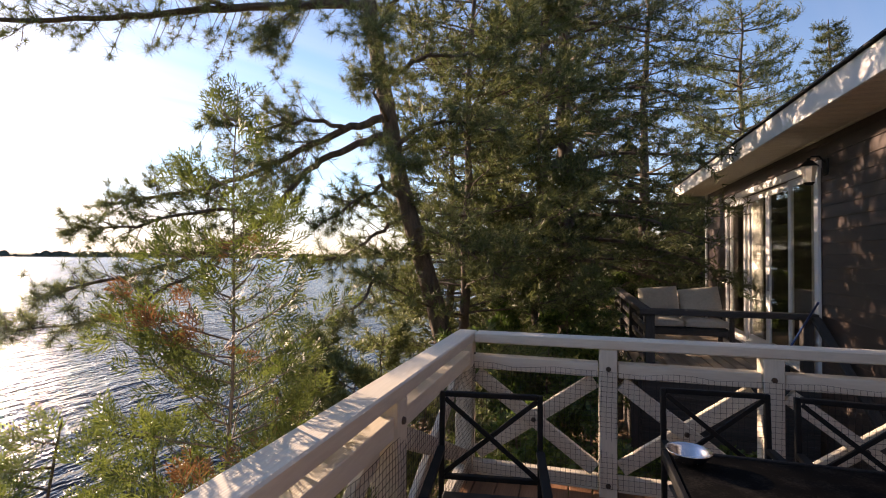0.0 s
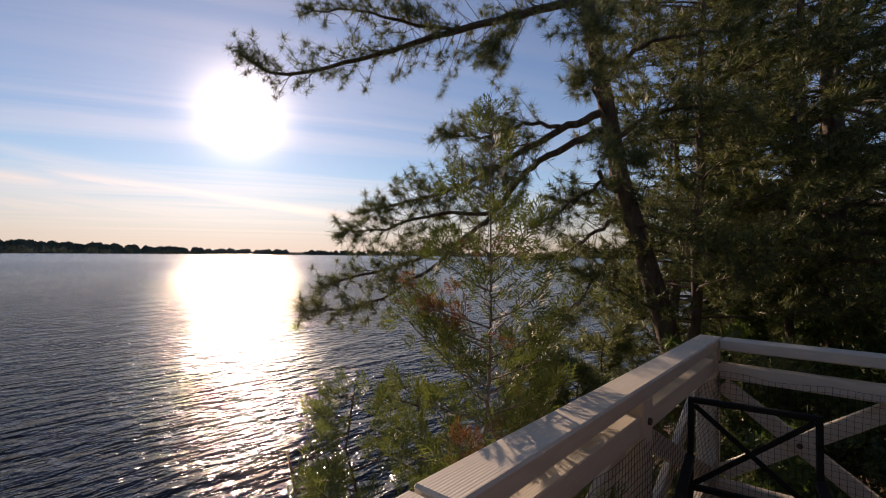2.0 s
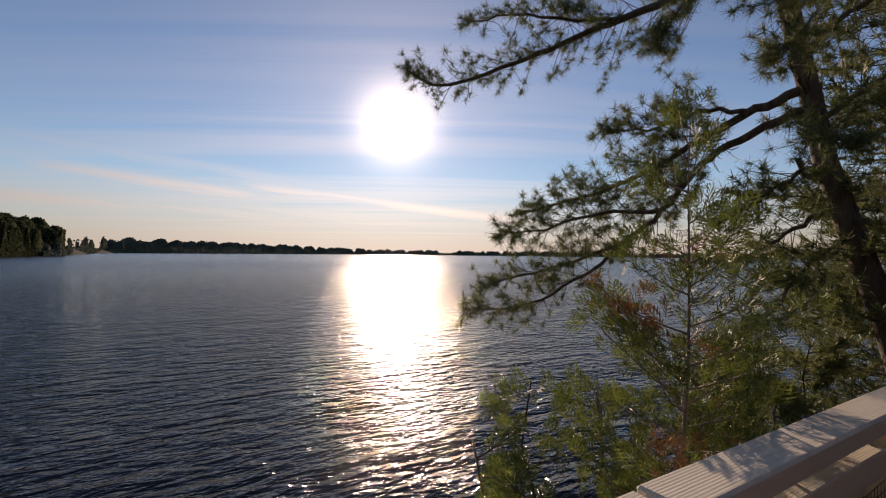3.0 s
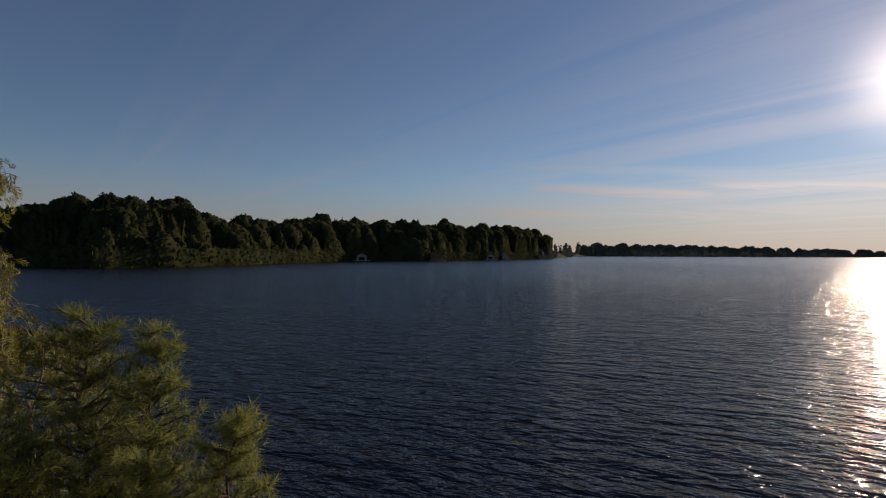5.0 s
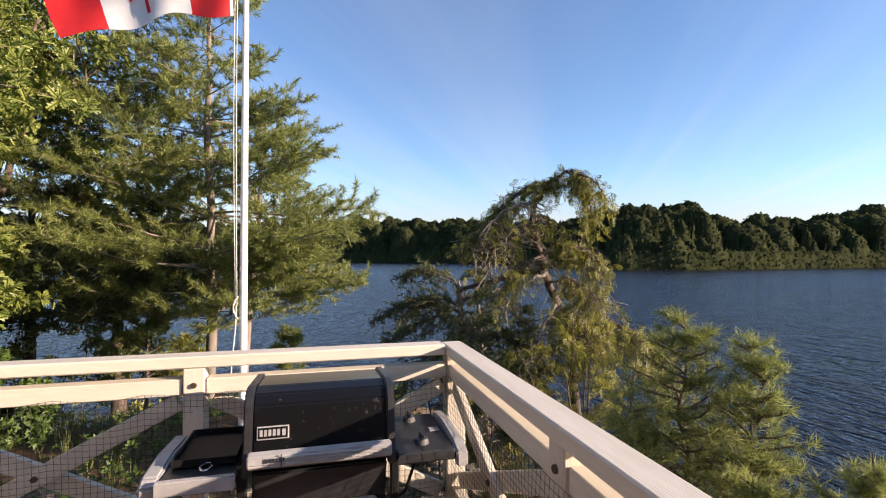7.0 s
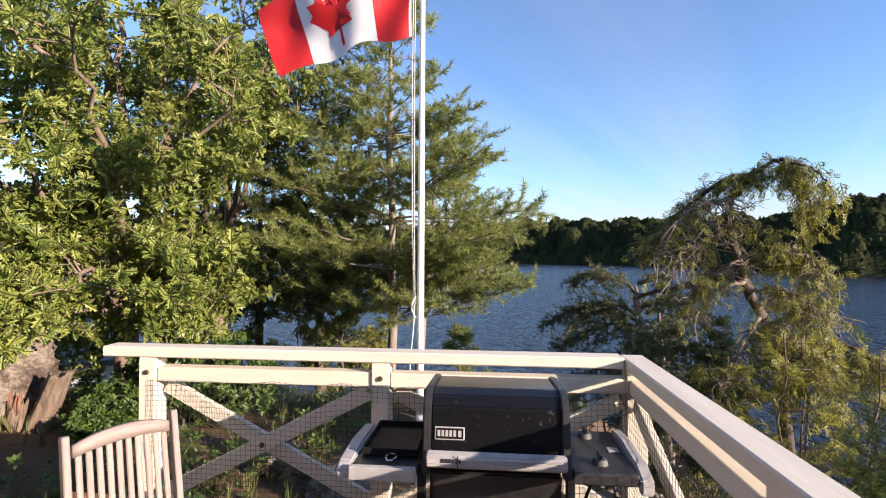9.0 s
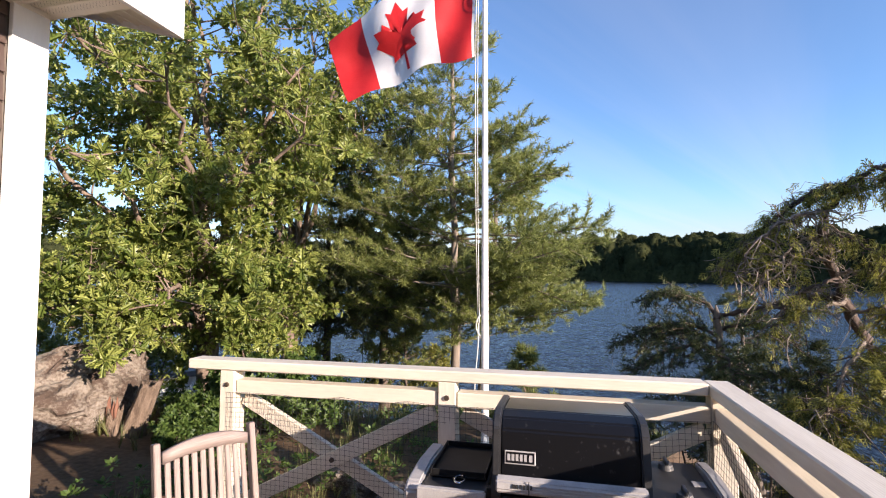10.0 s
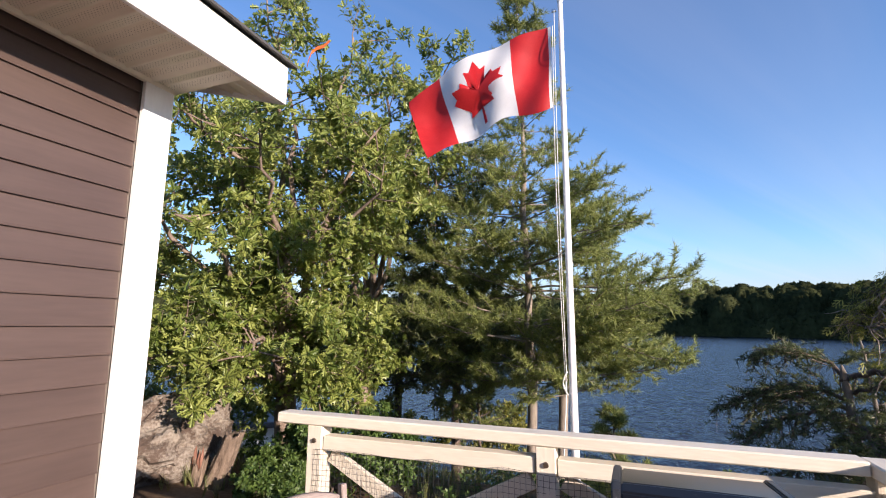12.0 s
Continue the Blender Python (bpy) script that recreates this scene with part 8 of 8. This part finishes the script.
def ground_cover():
    rng = np.random.default_rng(101)
    # leafy low shrubs on the slope beyond the railing
    tips = []
    for i in range(5200):
        x, y = rng.uniform(-1.0, 9.5), rng.uniform(-14.5, -4.2)
        if noise.noise(Vector((x * 0.45, y * 0.45, 3.0))) < -0.02 or (x > 5.2 and y > -6.6 and x < 9):
            continue
        if inland(x, y) < 1.0:
            continue
        h = rng.uniform(0.03, 0.5) * (0.4 + 0.8 * max(0, noise.noise(Vector((x * 0.6, y * 0.6, 9.0))) + 0.4))
        tips.append((np.array([x, y, float(ground_z(x, y)) + h]), rng.normal(size=3) * 0.4 + np.array([0, 0, 1.0])))
    for i in range(2600):                    # the bank between deck and lake
        x, y = rng.uniform(-3.4, 0.6), rng.uniform(-6.5, 9.5)
        if inland(x, y) < 0.3 or noise.noise(Vector((x * 0.5, y * 0.5, 7.0))) < -0.1:
            continue
        h = rng.uniform(0.02, 0.35) * (0.4 + 0.8 * max(0, noise.noise(Vector((x * 0.6, y * 0.6, 9.0))) + 0.4))
        tips.append((np.array([x, y, float(ground_z(x, y)) + h]), rng.normal(size=3) * 0.4 + np.array([0, 0, 1.0])))
    ob = leaves("ground_shrubs", tips, SMALLS, M["shrub"], None, rng, (0.7, 1.5))
    tagged(ob, "low leafy ground shrubs on the slope", "shrubs", kind="stuff")
    g = Gather()
    blades = []
    V, T = [], []
    for i in range(7):
        a = rng.uniform(0, 6.28)
        d = np.array([np.cos(a), np.sin(a), 0]) * rng.uniform(0.03, 0.12)
        s = np.array([-np.sin(a), np.cos(a), 0]) * 0.004
        h = rng.uniform(0.12, 0.3)
        k = len(V)
        V += [-s, s, d * 0.4 + s * 0.7 + [0, 0, h * 0.6], d * 0.4 - s * 0.7 + [0, 0, h * 0.6], d + [0, 0, h]]
        T += [[k, k + 1, k + 2], [k, k + 2, k + 3], [k + 3, k + 2, k + 4]]
    P = []
    for i in range(3000):
        x, y = rng.uniform(-1.5, 9.5), rng.uniform(-14.0, -4.0)
        if inland(x, y) < 0.6 or (x > 5.0 and y > -6.4):
            continue
        if noise.noise(Vector((x * 0.5, y * 0.5, 30.0))) < -0.1:
            continue
        P.append((x, y, float(ground_z(x, y)) - 0.02))
    for i in range(1800):
        x, y = rng.uniform(-3.5, 0.6), rng.uniform(-6.5, 9.5)
        if inland(x, y) > 0.2 and noise.noise(Vector((x * 0.5, y * 0.5, 30.0))) > -0.15:
            P.append((x, y, float(ground_z(x, y)) - 0.02))
    P = np.array(P)
    up = np.tile([[0, 0, 1.0]], (len(P), 1)) + rng.normal(size=(len(P), 3)) * 0.12
    g.scatter(np.array(V), np.array(T), frames_along(up, rng, rng.uniform(0.6, 1.5, len(P))), P)
    ob = g.make("grass", M["grass"])
    tagged(ob, "dry and green grass tufts on the slope", "grass", kind="stuff")


ground_cover()
cedar_bush("leafy_bush", [(5.4, -7.6, 0.1), (6.0, -7.9, 0.0), (5.0, -8.4, 0.1), (4.4, -8.0, -0.2)], "leafy green bush beside the stump", 102, M["shrub"], SMALLS, 0.7, 24, 0.1, 0.2, 0.2, (0.8, 1.5))
cedar_bush("leafy_bush", [(6.1, -6.95, -0.5), (6.35, -7.4, -0.42), (5.75, -6.5, -0.55), (5.9, -7.2, -0.45), (5.5, -6.9, -0.5)], "low sunlit green shrub beside the stump", 105, M["shrub"], SMALLS, 0.4, 18, 0.08, 0.2, 0.2, (0.7, 1.2))
cedar_bush("leafy_bush", [(9.4, -9.0, 0.9), (10.4, -8.2, 1.2), (8.6, -9.6, 0.6), (10.8, -7.2, 1.0)], "leafy green bush behind the boulder", 103, M["oakleaf"], SMALLS, 1.0, 22, 0.15, 0.2, 0.2, (1.2, 2.0))
cedar_bush("leafy_bush", [(3.9, -14.0, -0.7), (4.8, -14.3, 0.0), (6.2, -14.2, 0.6), (7.4, -13.8, 0.9), (8.6, -13.4, 1.2), (9.8, -12.8, 1.4)], "yellow-green bush at the shore", 104, M["goldcedar"], SMALLS, 1.0, 20, 0.14, 0.2, 0.2, (1.2, 2.0))


# orange ribbon tied in the oak
def ribbon():
    r = thing("ribbon", (4.94, -6.25, 5.33), "orange marking ribbon tied to an oak twig", "ribbon")
    g = Gather()
    for pts in ([(4.94, -6.25, 5.36), (5.02, -6.24, 5.3), (5.04, -6.22, 5.18), (5.08, -6.24, 5.1)], [(4.94, -6.25, 5.36), (4.84, -6.27, 5.38), (4.74, -6.27, 5.44)]):
        p = np.array(pts)
        w = np.array([0.0, 0.0, 0.025])
        V = np.concatenate([p - w, p + w, p - w + [0, 0.002, 0], p + w + [0, 0.002, 0]])
        n = len(p)
        i = np.arange(n - 1)
        g.add(V, np.concatenate([np.stack([i, i + 1, n + i + 1, n + i], -1), np.stack([2 * n + i + 1, 2 * n + i, 3 * n + i, 3 * n + i + 1], -1)]))
    g.make("tail", M["orange"], r)
    bar("twig", (4.95, -6.24, 5.4), (5.6, -7.4, 5.2), 0.008, M["bark"], r)


ribbon()


# ---- cottages and boathouses across the water ----
def lake_cottage(name, az, wide, tall, mat, label, deep=5.0, boat_door=True, out=7.0):
    d = float(far_shore(az)) - out
    a = radians(az)
    c = Vector((-d * math.sin(a), d * math.cos(a), WATER))
    h = thing(name, c, label, "cottage", group="cottages across the lake")
    m = Matrix.Translation(c) @ Matrix.Rotation(a, 4, "Z")
    w = wide / 2
    part("wall", box(bmesh.new(), -w, w, 0, deep, 0.3, tall, 0.05), mat, h, m=m)
    part("dock", box(bmesh.new(), -w - 1.5, w + 2.0, -1.6, -0.02, 0.25, 0.5, 0.04), M["farwall"], h, m=m)
    bm = bmesh.new()
    r = tall + wide * 0.24
    pr = [(-w - 0.5, tall - 0.25), (0, r), (w + 0.5, tall - 0.25), (w + 0.5, tall), (0, r + 0.3), (-w - 0.5, tall)]
    f = [bm.verts.new((x, -0.6, z)) for x, z in pr]
    b = [bm.verts.new((x, deep + 0.4, z)) for x, z in pr]
    bm.faces.new(f)
    bm.faces.new(b[::-1])
    for i in range(6):
        bm.faces.new((f[(i + 1) % 6], f[i], b[i], b[(i + 1) % 6]))
    part("roof", bm, M["farroof"], h, m=m)
    bm = bmesh.new()
    vs = [bm.verts.new((x, -0.02, z)) for x, z in ((-w, tall), (w, tall), (0, r))]
    bm.faces.new(vs)
    vs2 = [bm.verts.new((x, 0.1, z)) for x, z in ((-w, tall), (w, tall), (0, r))]
    bm.faces.new(vs2[::-1])
    for i in range(3):
        bm.faces.new((vs[(i + 1) % 3], vs[i], vs2[i], vs2[(i + 1) % 3]))
    part("gable", bm, mat, h, m=m)
    if boat_door:
        # a black slab on the wall paints the dark inside of the open bay
        part("boat_door", box(bmesh.new(), -w * 0.6, w * 0.6, -0.06, 0.1, 0.3, tall * 0.75, 0.02), M["blackmetal"], h, "black slab standing for the shade in an open boat bay", m=m)
    else:
        for x in (-w * 0.5, 0.0, w * 0.5):
            part("window", box(bmesh.new(), x - 0.5, x + 0.5, -0.06, 0.05, tall * 0.4, tall * 0.75, 0.02), M["glass"], h, m=m)
    return h


lake_cottage("boathouse", 119.1, 5.0, 2.9, M["farwall"], "white trimmed boathouse on the far shore")
lake_cottage("lake_cottage", 110.4, 9.0, 3.2, M["farred"], "red-brown boathouse with a grey roof", boat_door=False)
lake_cottage("boathouse", 103.6, 5.0, 2.8, M["farwall"], "pale boathouse on the far shore")
lake_cottage("lake_cottage", 102.0, 6.0, 3.4, M["farwall"], "pale cottage on the far shore", boat_door=False)


def white_shed():
    s = thing("white_shed", (15.6, -16.6, float(ground_z(15.6, -16.6))), "white shed wall glimpsed behind the oak", "shed")
    gz = s.location.z
    m = Matrix.Translation((15.6, -16.6, gz)) @ Matrix.Rotation(radians(40), 4, "Z")
    part("wall", box(bmesh.new(), -2, 2, -1.5, 1.5, -0.3, 2.4, 0.02), M["white"], s, m=m)
    part("window", box(bmesh.new(), -0.6, 0.4, 1.49, 1.52, 1.1, 1.9, 0.01), M["glass"], s, m=m)
    part("roof", box(bmesh.new(), -2.3, 2.3, -1.8, 1.8, 2.4, 2.6, 0.02), M["farroof"], s, m=m)


white_shed()
